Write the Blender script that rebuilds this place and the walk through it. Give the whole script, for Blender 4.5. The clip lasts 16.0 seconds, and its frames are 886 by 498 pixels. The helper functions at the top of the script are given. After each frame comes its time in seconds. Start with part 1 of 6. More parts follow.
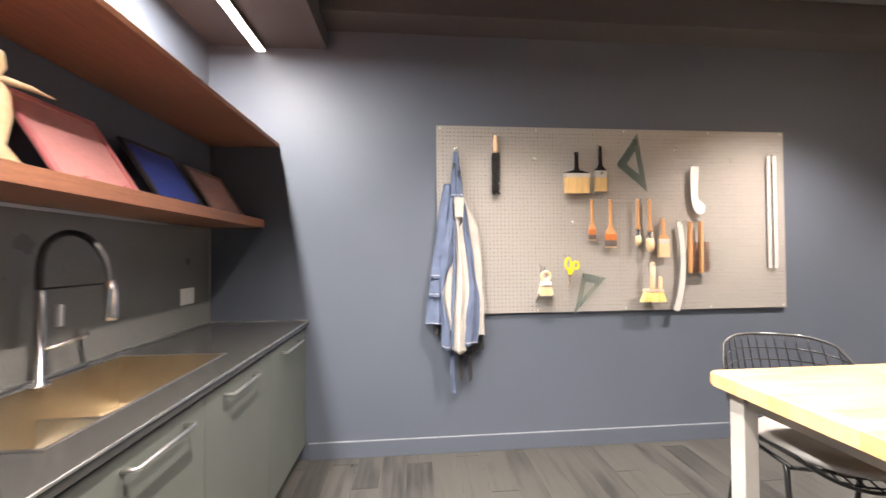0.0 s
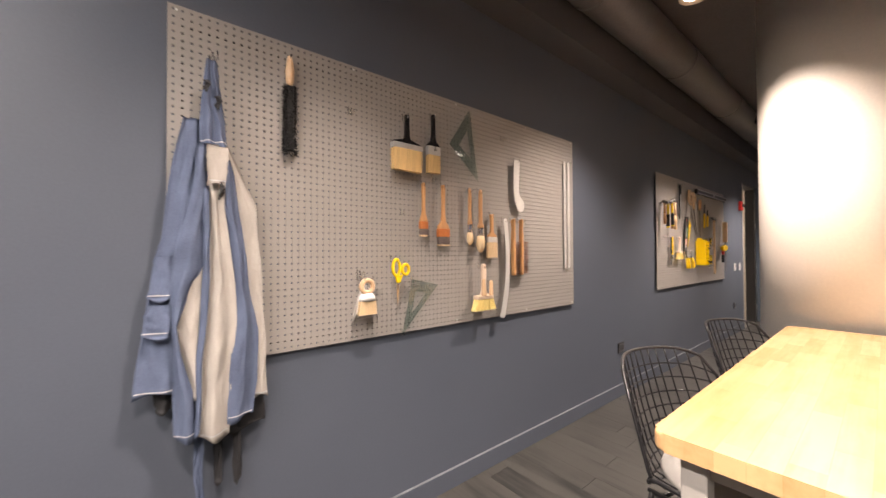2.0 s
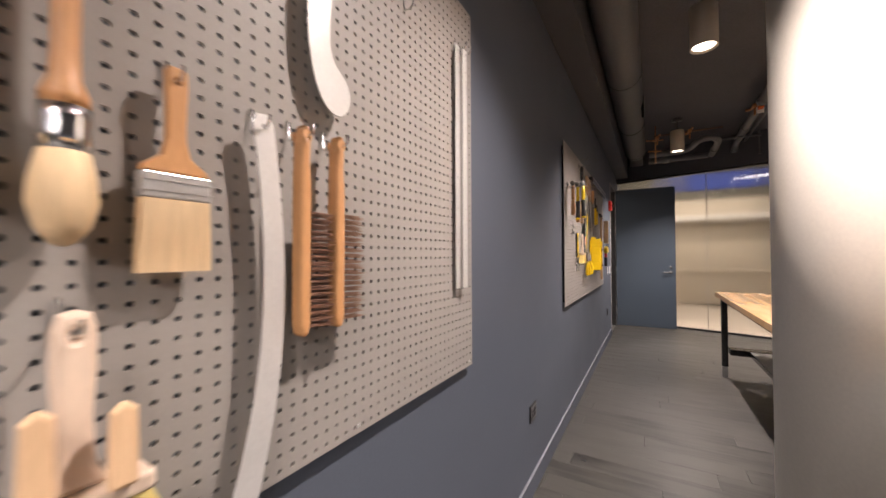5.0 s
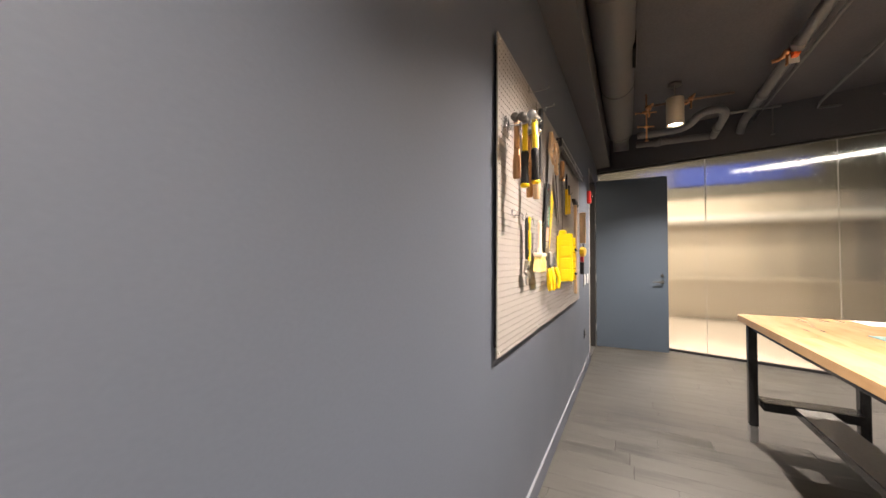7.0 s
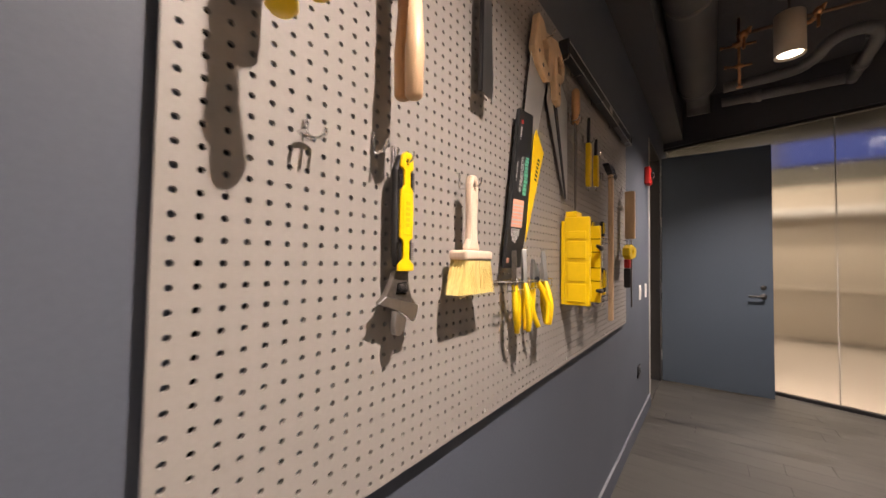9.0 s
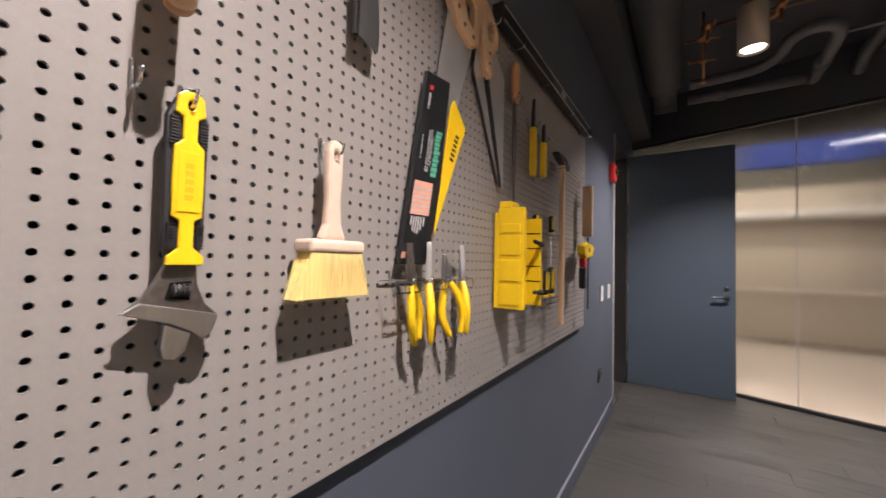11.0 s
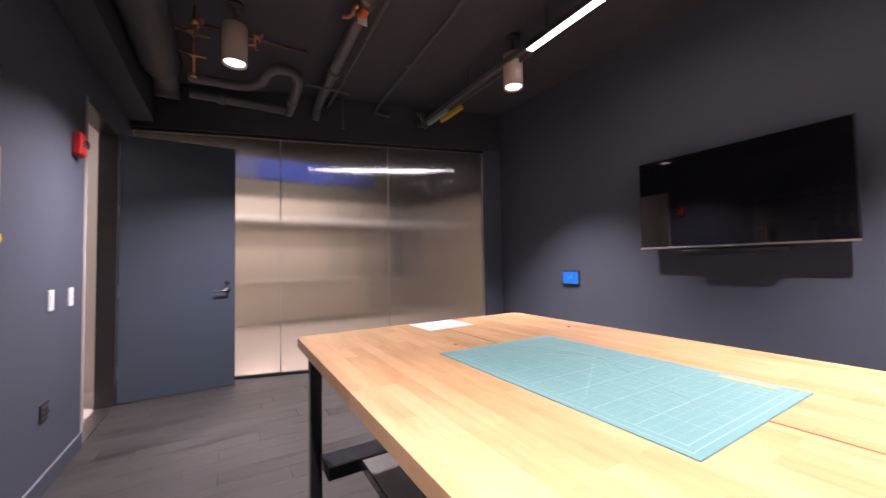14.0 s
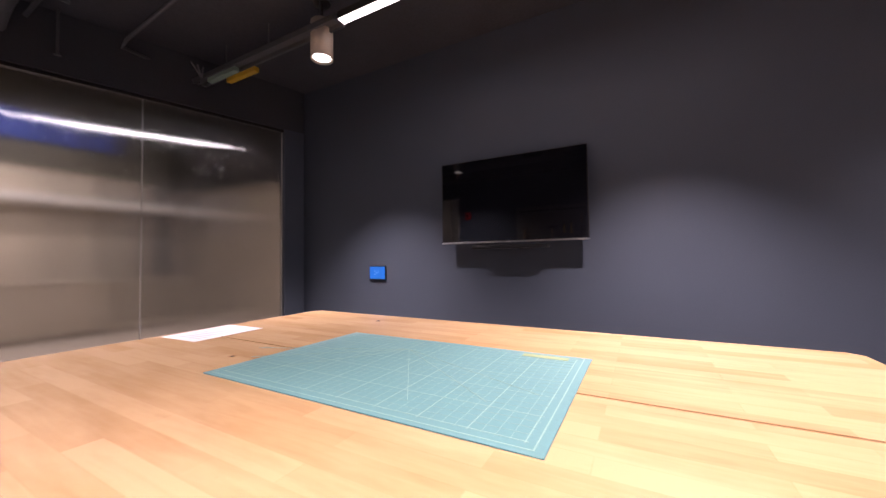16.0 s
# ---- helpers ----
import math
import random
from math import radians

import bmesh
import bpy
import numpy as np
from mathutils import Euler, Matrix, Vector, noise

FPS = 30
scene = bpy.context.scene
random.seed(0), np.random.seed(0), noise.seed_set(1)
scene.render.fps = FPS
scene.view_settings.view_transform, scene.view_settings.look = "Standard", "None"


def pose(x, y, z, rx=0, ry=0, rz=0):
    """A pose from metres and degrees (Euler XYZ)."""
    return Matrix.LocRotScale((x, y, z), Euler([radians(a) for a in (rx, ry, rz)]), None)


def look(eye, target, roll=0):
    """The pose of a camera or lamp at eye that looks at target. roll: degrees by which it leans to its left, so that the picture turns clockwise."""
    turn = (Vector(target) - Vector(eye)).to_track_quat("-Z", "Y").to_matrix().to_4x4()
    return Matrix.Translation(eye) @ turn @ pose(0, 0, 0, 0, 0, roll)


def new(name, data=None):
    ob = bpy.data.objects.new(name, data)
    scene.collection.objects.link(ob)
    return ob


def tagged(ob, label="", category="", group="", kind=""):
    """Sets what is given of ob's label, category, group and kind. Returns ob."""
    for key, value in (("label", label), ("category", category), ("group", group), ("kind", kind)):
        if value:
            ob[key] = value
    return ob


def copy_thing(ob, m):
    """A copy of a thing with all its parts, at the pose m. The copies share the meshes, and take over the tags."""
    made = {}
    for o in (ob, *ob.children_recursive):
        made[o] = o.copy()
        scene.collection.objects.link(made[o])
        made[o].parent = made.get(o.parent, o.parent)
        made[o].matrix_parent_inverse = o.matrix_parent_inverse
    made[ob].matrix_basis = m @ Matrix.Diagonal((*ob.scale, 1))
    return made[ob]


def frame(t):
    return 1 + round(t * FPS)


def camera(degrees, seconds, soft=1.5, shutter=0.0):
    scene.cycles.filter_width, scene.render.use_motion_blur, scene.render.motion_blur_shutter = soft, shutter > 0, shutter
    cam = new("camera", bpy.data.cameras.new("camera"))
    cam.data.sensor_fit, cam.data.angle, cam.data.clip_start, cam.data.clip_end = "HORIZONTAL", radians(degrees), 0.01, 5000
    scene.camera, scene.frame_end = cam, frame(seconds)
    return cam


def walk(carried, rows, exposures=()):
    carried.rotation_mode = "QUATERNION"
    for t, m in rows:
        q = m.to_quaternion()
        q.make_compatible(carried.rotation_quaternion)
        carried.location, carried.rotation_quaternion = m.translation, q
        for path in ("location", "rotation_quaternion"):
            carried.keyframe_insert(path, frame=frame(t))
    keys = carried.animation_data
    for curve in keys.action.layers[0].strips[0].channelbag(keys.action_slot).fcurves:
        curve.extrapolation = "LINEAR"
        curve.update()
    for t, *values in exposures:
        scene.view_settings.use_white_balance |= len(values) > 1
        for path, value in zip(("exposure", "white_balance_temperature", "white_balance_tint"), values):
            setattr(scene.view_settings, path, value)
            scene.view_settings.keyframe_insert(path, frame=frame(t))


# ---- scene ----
cam = camera(101.8, 16.0, 1.5, 0.3)
PATH = [
    (0, (-0.157, -2.34, 1.28), (0.007, -0.347, 1.31), -0.5),
    (0.5, (-0.142, -2.137, 1.276), (0.396, -0.21, 1.291), -0.6),
    (1, (-0.099, -1.935, 1.28), (0.715, -0.109, 1.299), -0.4),
    (1.5, (-0.101, -1.713, 1.293), (0.94, -0.006, 1.314), -0.1),
    (2, (-0.043, -1.515, 1.275), (1.218, 0.037, 1.301), -0.3),
    (2.5, (0.09, -1.291, 1.263), (1.523, 0.103, 1.292), -0.2),
    (3, (0.25, -1.125, 1.256), (1.798, 0.141, 1.293), -0.4),
    (3.5, (0.417, -0.926, 1.268), (2.047, 0.232, 1.298), -0.1),
    (4, (0.681, -0.795, 1.26), (2.338, 0.323, 1.286), -0.2),
    (4.5, (0.973, -0.667, 1.266), (2.659, 0.409, 1.302), -0.3),
    (5, (1.298, -0.566, 1.27), (3.03, 0.435, 1.306), -0.2),
    (5.2, (1.434, -0.534, 1.271), (3.191, 0.421, 1.313), -0.1),
    (7.3, (2.934, -0.453, 1.25), (4.709, 0.465, 1.311), 0.4),
    (7.5, (3.051, -0.46, 1.259), (4.823, 0.466, 1.321), 0.5),
    (8, (3.332, -0.46, 1.265), (5.079, 0.512, 1.317), 0.9),
    (8.2, (3.467, -0.484, 1.261), (5.184, 0.541, 1.323), 0.7),
    (10.3, (4.179, -0.429, 1.282), (5.693, 0.878, 1.321), 1.7),
    (10.5, (4.176, -0.456, 1.276), (5.705, 0.834, 1.323), 1.6),
    (11, (4.171, -0.527, 1.262), (5.83, 0.588, 1.326), 1.3),
    (11.5, (4.183, -0.602, 1.26), (6.015, 0.197, 1.335), 1.0),
    (12, (4.21, -0.681, 1.246), (6.165, -0.264, 1.33), 0.5),
    (12.5, (4.231, -0.757, 1.237), (6.229, -0.747, 1.329), -0.2),
    (13, (4.24, -0.807, 1.225), (6.193, -1.23, 1.316), -0.6),
    (13.5, (4.234, -0.862, 1.212), (6.091, -1.601, 1.302), -0.9),
    (14, (4.236, -0.864, 1.217), (5.953, -1.889, 1.291), -1.0),
    (14.5, (4.245, -0.907, 1.2), (5.795, -2.169, 1.271), -1.0),
    (15, (4.235, -0.928, 1.194), (5.585, -2.402, 1.262), -1.2),
    (15.5, (4.272, -0.945, 1.18), (5.411, -2.588, 1.248), -0.9),
    (16, (4.42, -1.026, 1.16), (5.384, -2.777, 1.219), -0.7),
]
walk(cam, [(t, look(eye, target, roll)) for t, eye, target, roll in PATH],
     [(0, 0.82, 6450, 9), (0.6, 0.74, 6550, 10), (1, 0.50, 6900, 14), (1.5, 0.17, 7080, 16), (2.5, -0.02, 6600, 14), (3.5, -0.28, 6550, 14), (5, 0.0, 6450, 15), (7.5, 0.95, 6850, 9),
      (8.2, 0.46, 7050, 16), (10.3, -0.33, 6200, 15), (11.5, 0.06, 6050, 15), (12.7, 0.58, 5900, 18), (13.5, 0.2, 6000, 29), (14.0, 0.04, 5920, 29), (16, -0.22, 5920, 31)])

# ---- world and light ----
world = bpy.data.worlds.new("world")
scene.world = world
world.use_nodes = True
world.node_tree.nodes["Background"].inputs[0].default_value = (0.5, 0.52, 0.6, 1)
world.node_tree.nodes["Background"].inputs[1].default_value = 0.02

SPOT_W, LINE_W = 680.0, 6.0
WARM = (1.0, 0.87, 0.79)
# The last pendant is unseen, added to brighten the kitchen side.
PENDANTS = [(7.24, -0.90), (4.34, -0.90), (2.30, -0.87), (0.40, -0.90), (6.52, -2.96), (4.25, -2.96), (1.95, -2.96), (-0.20, -1.90)]
POWER = {(2.30, -0.87): 0.86, (0.40, -0.90): 0.58, (7.24, -0.90): 1.25, (1.95, -2.96): 0.68, (-0.20, -1.90): 0.95, (4.25, -2.96): 1.42, (6.52, -2.96): 1.4, (4.34, -0.90): 1.08}
CONE = {(2.30, -0.87): 116, (0.40, -0.90): 107, (1.95, -2.96): 130, (-0.20, -1.90): 124, (6.52, -2.96): 90, (4.25, -2.96): 93, (7.24, -0.90): 122, (4.34, -0.90): 109}
LAMP_Z = 2.70
for px, py in PENDANTS:
    spot = bpy.data.lights.new("pendant_beam", "SPOT")
    spot.energy, spot.color = SPOT_W * POWER.get((px, py), 1.0), WARM
    spot.spot_size, spot.spot_blend, spot.shadow_soft_size = radians(CONE.get((px, py), 108)), 0.9, 0.025
    new("pendant_beam", spot).matrix_world = pose(px, py, LAMP_Z + 0.012)


def area(name, m, sx, sy, watts, color):
    lamp = bpy.data.lights.new(name, "AREA")
    lamp.shape, lamp.size, lamp.size_y = "RECTANGLE", sx, sy
    lamp.energy, lamp.color = watts, color
    new(name, lamp).matrix_world = m


area("linear_glow", pose(4.9, -2.92, 2.885), 2.7, 0.06, LINE_W, WARM)
area("kitchen_linear_glow", pose(-1.1, -1.72, 2.555), 0.05, 2.5, 140.0, (1.0, 0.92, 0.86))
for nx, ny, watts in ((10.4, 0.2, 190), (10.4, -1.6, 200), (10.2, -4.2, 80), (12.0, -0.6, 215), (12.0, -2.6, 160)):
    spot = bpy.data.lights.new("next_room_beam", "SPOT")
    spot.energy, spot.color, spot.spot_size, spot.spot_blend, spot.shadow_soft_size = watts, (1.0, 0.87, 0.74), radians(130), 0.8, 0.05
    new("next_room_beam", spot).matrix_world = look((nx, ny, 4.25), (nx + 0.9, ny, 0))
area("hall_glow", pose(8.1, 1.2, 2.7), 1.0, 1.0, 20, (1.0, 0.88, 0.76))

# ---- materials ----
MATS = {}


def material(name, color, rough=0.5, metal=0.0, vary=0.12, scale=6.0, grain=60.0, bump=0.05, spec=0.5, stretch=(1, 1, 1), dark=None):
    """A procedural material: a base colour, broad stains and fine grain, and fine relief."""
    if name in MATS:
        return MATS[name]
    m = bpy.data.materials.new(name)
    m.use_nodes = True
    n, l = m.node_tree.nodes, m.node_tree.links
    b = n["Principled BSDF"]
    co, mp = n.new("ShaderNodeTexCoord"), n.new("ShaderNodeMapping")
    mp.inputs["Scale"].default_value = stretch
    l.new(co.outputs["Object"], mp.inputs[0])
    broad, fine = n.new("ShaderNodeTexNoise"), n.new("ShaderNodeTexNoise")
    broad.inputs["Scale"].default_value, broad.inputs["Detail"].default_value = scale, 4
    fine.inputs["Scale"].default_value, fine.inputs["Detail"].default_value = grain, 3
    l.new(mp.outputs[0], broad.inputs[0]), l.new(mp.outputs[0], fine.inputs[0])
    add = n.new("ShaderNodeMath")
    add.operation = "ADD"
    l.new(broad.outputs["Fac"], add.inputs[0]), l.new(fine.outputs["Fac"], add.inputs[1])
    ramp = n.new("ShaderNodeMapRange")
    ramp.inputs["From Min"].default_value, ramp.inputs["From Max"].default_value = 0.6, 1.4
    ramp.inputs["To Min"].default_value, ramp.inputs["To Max"].default_value = 1 - vary, 1 + vary
    l.new(add.outputs[0], ramp.inputs["Value"])
    mul = n.new("ShaderNodeVectorMath")
    mul.operation = "SCALE"
    mul.inputs[0].default_value = color
    l.new(ramp.outputs[0], mul.inputs["Scale"])
    l.new(mul.outputs[0], b.inputs["Base Color"])
    rr = n.new("ShaderNodeMapRange")
    rr.inputs["To Min"].default_value, rr.inputs["To Max"].default_value = max(rough - 0.08, 0.02), min(rough + 0.08, 1)
    l.new(broad.outputs["Fac"], rr.inputs["Value"]), l.new(rr.outputs[0], b.inputs["Roughness"])
    b.inputs["Metallic"].default_value = metal
    b.inputs["Specular IOR Level"].default_value = spec
    if bump:
        bp = n.new("ShaderNodeBump")
        bp.inputs["Strength"].default_value, bp.inputs["Distance"].default_value = bump, 0.004
        l.new(fine.outputs["Fac"], bp.inputs["Height"]), l.new(bp.outputs[0], b.inputs["Normal"])
    MATS[name] = m
    return m


def glow(name, color, strength, base=(0.8, 0.8, 0.8)):
    m = bpy.data.materials.new(name)
    m.use_nodes = True
    b = m.node_tree.nodes["Principled BSDF"]
    b.inputs["Base Color"].default_value = (*base, 1)
    b.inputs["Emission Color"].default_value = (*color, 1)
    b.inputs["Emission Strength"].default_value = strength
    return m


def clear(name, color, rough, ior=1.45):
    m = bpy.data.materials.new(name)
    m.use_nodes = True
    b = m.node_tree.nodes["Principled BSDF"]
    b.inputs["Base Color"].default_value = (*color, 1)
    b.inputs["Transmission Weight"].default_value = 1
    b.inputs["Roughness"].default_value = rough
    b.inputs["IOR"].default_value = ior
    return m


def tinted_sheet(name, color, rough):
    """Thin tinted acrylic that lets light straight through, with a glossy face."""
    m = bpy.data.materials.new(name)
    m.use_nodes = True
    n, l = m.node_tree.nodes, m.node_tree.links
    n.remove(n["Principled BSDF"])
    see, shine, mix = n.new("ShaderNodeBsdfTransparent"), n.new("ShaderNodeBsdfGlossy"), n.new("ShaderNodeMixShader")
    see.inputs["Color"].default_value = (*color, 1)
    shine.inputs["Color"].default_value = (0.95, 0.97, 0.96, 1)
    shine.inputs["Roughness"].default_value = rough
    mix.inputs[0].default_value = 0.06
    l.new(see.outputs[0], mix.inputs[1]), l.new(shine.outputs[0], mix.inputs[2])
    l.new(mix.outputs[0], n["Material Output"].inputs["Surface"])
    return m


def staves(name, c1, c2, long_, wide, rough=0.38):
    """Butcher block: glued staves of uneven tone with grain along x."""
    m = bpy.data.materials.new(name)
    m.use_nodes = True
    n, l = m.node_tree.nodes, m.node_tree.links
    b = n["Principled BSDF"]
    co = n.new("ShaderNodeTexCoord")
    br = n.new("ShaderNodeTexBrick")
    br.offset, br.squash = 0.37, 1.0
    br.inputs["Scale"].default_value = 1.0
    br.inputs["Brick Width"].default_value, br.inputs["Row Height"].default_value = long_, wide
    br.inputs["Mortar Size"].default_value = 0.0006
    br.inputs["Color1"].default_value, br.inputs["Color2"].default_value = (0, 0, 0, 1), (1, 1, 1, 1)
    br.inputs["Mortar"].default_value = (0.0, 0.0, 0.0, 1)
    br.inputs["Bias"].default_value = -0.1
    l.new(co.outputs["Object"], br.inputs[0])
    mp = n.new("ShaderNodeMapping")
    mp.inputs["Scale"].default_value = (2.0, 26.0, 26.0)
    l.new(co.outputs["Object"], mp.inputs[0])
    g = n.new("ShaderNodeTexNoise")
    g.inputs["Scale"].default_value, g.inputs["Detail"].default_value, g.inputs["Distortion"].default_value = 2.0, 6, 0.6
    l.new(mp.outputs[0], g.inputs[0])
    k = n.new("ShaderNodeTexNoise")
    k.inputs["Scale"].default_value, k.inputs["Detail"].default_value, k.inputs["Roughness"].default_value = 3.2, 4, 0.6
    mk = n.new("ShaderNodeMapping")
    mk.inputs["Scale"].default_value = (1.0, 2.8, 1.0)
    l.new(co.outputs["Object"], mk.inputs[0])
    l.new(mk.outputs[0], k.inputs[0])
    a1 = n.new("ShaderNodeMath")
    a1.operation = "MULTIPLY_ADD"
    a1.inputs[1].default_value = 0.25
    soft = n.new("ShaderNodeMapRange")
    soft.inputs["To Min"].default_value, soft.inputs["To Max"].default_value = 0.30, 0.62
    l.new(g.outputs["Fac"], soft.inputs["Value"])
    l.new(br.outputs["Color"], a1.inputs[0]), l.new(soft.outputs[0], a1.inputs[2])
    a2 = n.new("ShaderNodeMath")
    a2.operation = "MULTIPLY_ADD"
    a2.inputs[1].default_value = 0.62
    l.new(k.outputs["Fac"], a2.inputs[0]), l.new(a1.outputs[0], a2.inputs[2])
    r = n.new("ShaderNodeValToRGB")
    r.color_ramp.elements[0].position, r.color_ramp.elements[0].color = 0.52, (*c1, 1)
    r.color_ramp.elements[1].position, r.color_ramp.elements[1].color = 0.98, (*c2, 1)
    l.new(a2.outputs[0], r.inputs[0])
    # a few knots
    v = n.new("ShaderNodeTexVoronoi")
    v.inputs["Scale"].default_value = 3.4
    l.new(co.outputs["Object"], v.inputs[0])
    kr = n.new("ShaderNodeMapRange")
    kr.inputs["From Min"].default_value, kr.inputs["From Max"].default_value = 0.012, 0.05
    l.new(v.outputs["Distance"], kr.inputs["Value"])
    mx = n.new("ShaderNodeMix")
    mx.data_type = "RGBA"
    mx.inputs["A"].default_value = (0.28, 0.13, 0.045, 1)
    l.new(kr.outputs[0], mx.inputs["Factor"]), l.new(r.outputs[0], mx.inputs["B"])
    l.new(mx.outputs["Result"], b.inputs["Base Color"])
    b.inputs["Roughness"].default_value = rough
    b.inputs["Coat Weight"].default_value, b.inputs["Coat Roughness"].default_value = 0.5, 0.22
    bp = n.new("ShaderNodeBump")
    bp.inputs["Strength"].default_value, bp.inputs["Distance"].default_value = 0.08, 0.002
    l.new(g.outputs["Fac"], bp.inputs["Height"]), l.new(bp.outputs[0], b.inputs["Normal"])
    return m


def plank_material():
    m = bpy.data.materials.new("dark_plank")
    m.use_nodes = True
    n, l = m.node_tree.nodes, m.node_tree.links
    b = n["Principled BSDF"]
    co, ob = n.new("ShaderNodeTexCoord"), n.new("ShaderNodeObjectInfo")
    off = n.new("ShaderNodeVectorMath")
    off.operation = "MULTIPLY_ADD"
    off.inputs[1].default_value = (1, 1, 1)
    comb = n.new("ShaderNodeVectorMath")
    comb.operation = "SCALE"
    comb.inputs[0].default_value = (7.0, 13.0, 3.0)
    l.new(ob.outputs["Random"], comb.inputs["Scale"])
    l.new(co.outputs["Object"], off.inputs[0]), l.new(comb.outputs[0], off.inputs[2])
    mp = n.new("ShaderNodeMapping")
    mp.inputs["Scale"].default_value = (24, 1.3, 1)
    l.new(off.outputs[0], mp.inputs[0])
    g = n.new("ShaderNodeTexNoise")
    g.inputs["Scale"].default_value, g.inputs["Detail"].default_value, g.inputs["Distortion"].default_value = 1.6, 4, 0.8
    l.new(mp.outputs[0], g.inputs[0])
    k = n.new("ShaderNodeTexNoise")
    k.inputs["Scale"].default_value, k.inputs["Detail"].default_value = 4.0, 5
    mk = n.new("ShaderNodeMapping")
    mk.inputs["Scale"].default_value = (2.6, 0.6, 1)
    l.new(off.outputs[0], mk.inputs[0])
    l.new(mk.outputs[0], k.inputs[0])
    s = n.new("ShaderNodeMath")
    s.operation = "MULTIPLY_ADD"
    s.inputs[1].default_value = 0.16
    gm = n.new("ShaderNodeMath")
    gm.operation = "MULTIPLY_ADD"
    gm.inputs[1].default_value, gm.inputs[2].default_value = 0.55, 0.225
    l.new(g.outputs["Fac"], gm.inputs[0])
    l.new(ob.outputs["Random"], s.inputs[0]), l.new(gm.outputs[0], s.inputs[2])
    s2 = n.new("ShaderNodeMath")
    s2.operation = "MULTIPLY_ADD"
    s2.inputs[1].default_value = 0.85
    l.new(k.outputs["Fac"], s2.inputs[0]), l.new(s.outputs[0], s2.inputs[2])
    r = n.new("ShaderNodeValToRGB")
    r.color_ramp.elements[0].position, r.color_ramp.elements[0].color = 0.74, (0.020, 0.020, 0.0192, 1)
    r.color_ramp.elements[1].position, r.color_ramp.elements[1].color = 1.28, (0.054, 0.052, 0.0475, 1)
    b.inputs["Specular IOR Level"].default_value = 0.38
    l.new(s2.outputs[0], r.inputs[0]), l.new(r.outputs[0], b.inputs["Base Color"])
    rr = n.new("ShaderNodeMapRange")
    rr.inputs["To Min"].default_value, rr.inputs["To Max"].default_value = 0.20, 0.52
    l.new(k.outputs["Fac"], rr.inputs["Value"]), l.new(rr.outputs[0], b.inputs["Roughness"])
    bp = n.new("ShaderNodeBump")
    bp.inputs["Strength"].default_value, bp.inputs["Distance"].default_value = 0.15, 0.002
    l.new(g.outputs["Fac"], bp.inputs["Height"]), l.new(bp.outputs[0], b.inputs["Normal"])
    return m


FLUTED = clear("fluted_polycarbonate", (0.90, 0.885, 0.83), 0.13, 1.42)
WALL = material("slate_blue_paint", (0.080, 0.093, 0.118), 0.55, vary=0.06, scale=2.2, grain=120, bump=0.06, spec=0.35)
WALL_DARK = material("charcoal_paint", (0.062, 0.064, 0.072), 0.6, vary=0.1, scale=3, grain=90, bump=0.05, spec=0.3)
UPPER = material("olive_grey_paint", (0.11, 0.105, 0.085), 0.7, vary=0.2, scale=1.2, grain=40, bump=0.05)
CEIL = material("black_ceiling_paint", (0.076, 0.076, 0.085), 0.7, vary=0.2, scale=2.5, grain=70, bump=0.12, spec=0.3)
DUCT = material("dark_painted_duct", (0.098, 0.097, 0.101), 0.5, vary=0.15, scale=4, grain=50, bump=0.05)
PIPE = material("dark_painted_pipe", (0.115, 0.114, 0.120), 0.45, vary=0.15, scale=6, grain=60, bump=0.05)
BOARD = material("taupe_hardboard", (0.275, 0.255, 0.236), 0.5, vary=0.05, scale=3, grain=140, bump=0.04, spec=0.4)
BLACK = material("black_steel", (0.012, 0.012, 0.013), 0.35, vary=0.2, scale=20, grain=90, bump=0.04)
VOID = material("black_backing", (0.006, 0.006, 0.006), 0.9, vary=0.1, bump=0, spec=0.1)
CHROME = material("chrome", (0.72, 0.72, 0.72), 0.16, 1.0, vary=0.05, scale=30, bump=0.0)
STEEL = material("brushed_steel", (0.50, 0.50, 0.49), 0.34, 1.0, vary=0.12, scale=12, grain=200, bump=0.05, stretch=(1, 1, 0.15))
ALU = material("satin_aluminium", (0.66, 0.66, 0.65), 0.38, 1.0, vary=0.08, scale=10, grain=160, bump=0.04)
FERR = material("nickel_ferrule", (0.56, 0.55, 0.53), 0.3, 0.55, vary=0.1, scale=20, bump=0.02)
CREAM = material("cream_plaster", (0.78, 0.73, 0.645), 0.4, vary=0.05, scale=1.6, grain=80, bump=0.04)
WHITE = material("white_plastic", (0.78, 0.77, 0.74), 0.4, vary=0.04, scale=15, bump=0.02)
CAB = material("grey_green_laminate", (0.096, 0.106, 0.094), 0.42, vary=0.05, scale=4, grain=120, bump=0.03)
COUNTER = material("dark_solid_surface", (0.042, 0.042, 0.040), 0.22, vary=0.07, scale=5, grain=160, bump=0.02)
SPLASH = material("dark_backsplash", (0.155, 0.156, 0.15), 0.3, vary=0.12, scale=5, grain=120, bump=0.03)
WALNUT = material("red_brown_wood", (0.28, 0.125, 0.072), 0.45, vary=0.28, scale=5, grain=40, bump=0.1, stretch=(18, 1, 18))
BLOCK = staves("maple_block", (0.42, 0.23, 0.09), (0.62, 0.40, 0.20), 0.36, 0.052, 0.26)
GREYMETAL = material("light_grey_enamel", (0.42, 0.40, 0.37), 0.45, vary=0.05, scale=8, bump=0.03)
DOORBLUE = material("door_blue_paint", (0.050, 0.068, 0.092), 0.5, vary=0.07, scale=3, grain=120, bump=0.05, spec=0.4)
PLANK = plank_material()
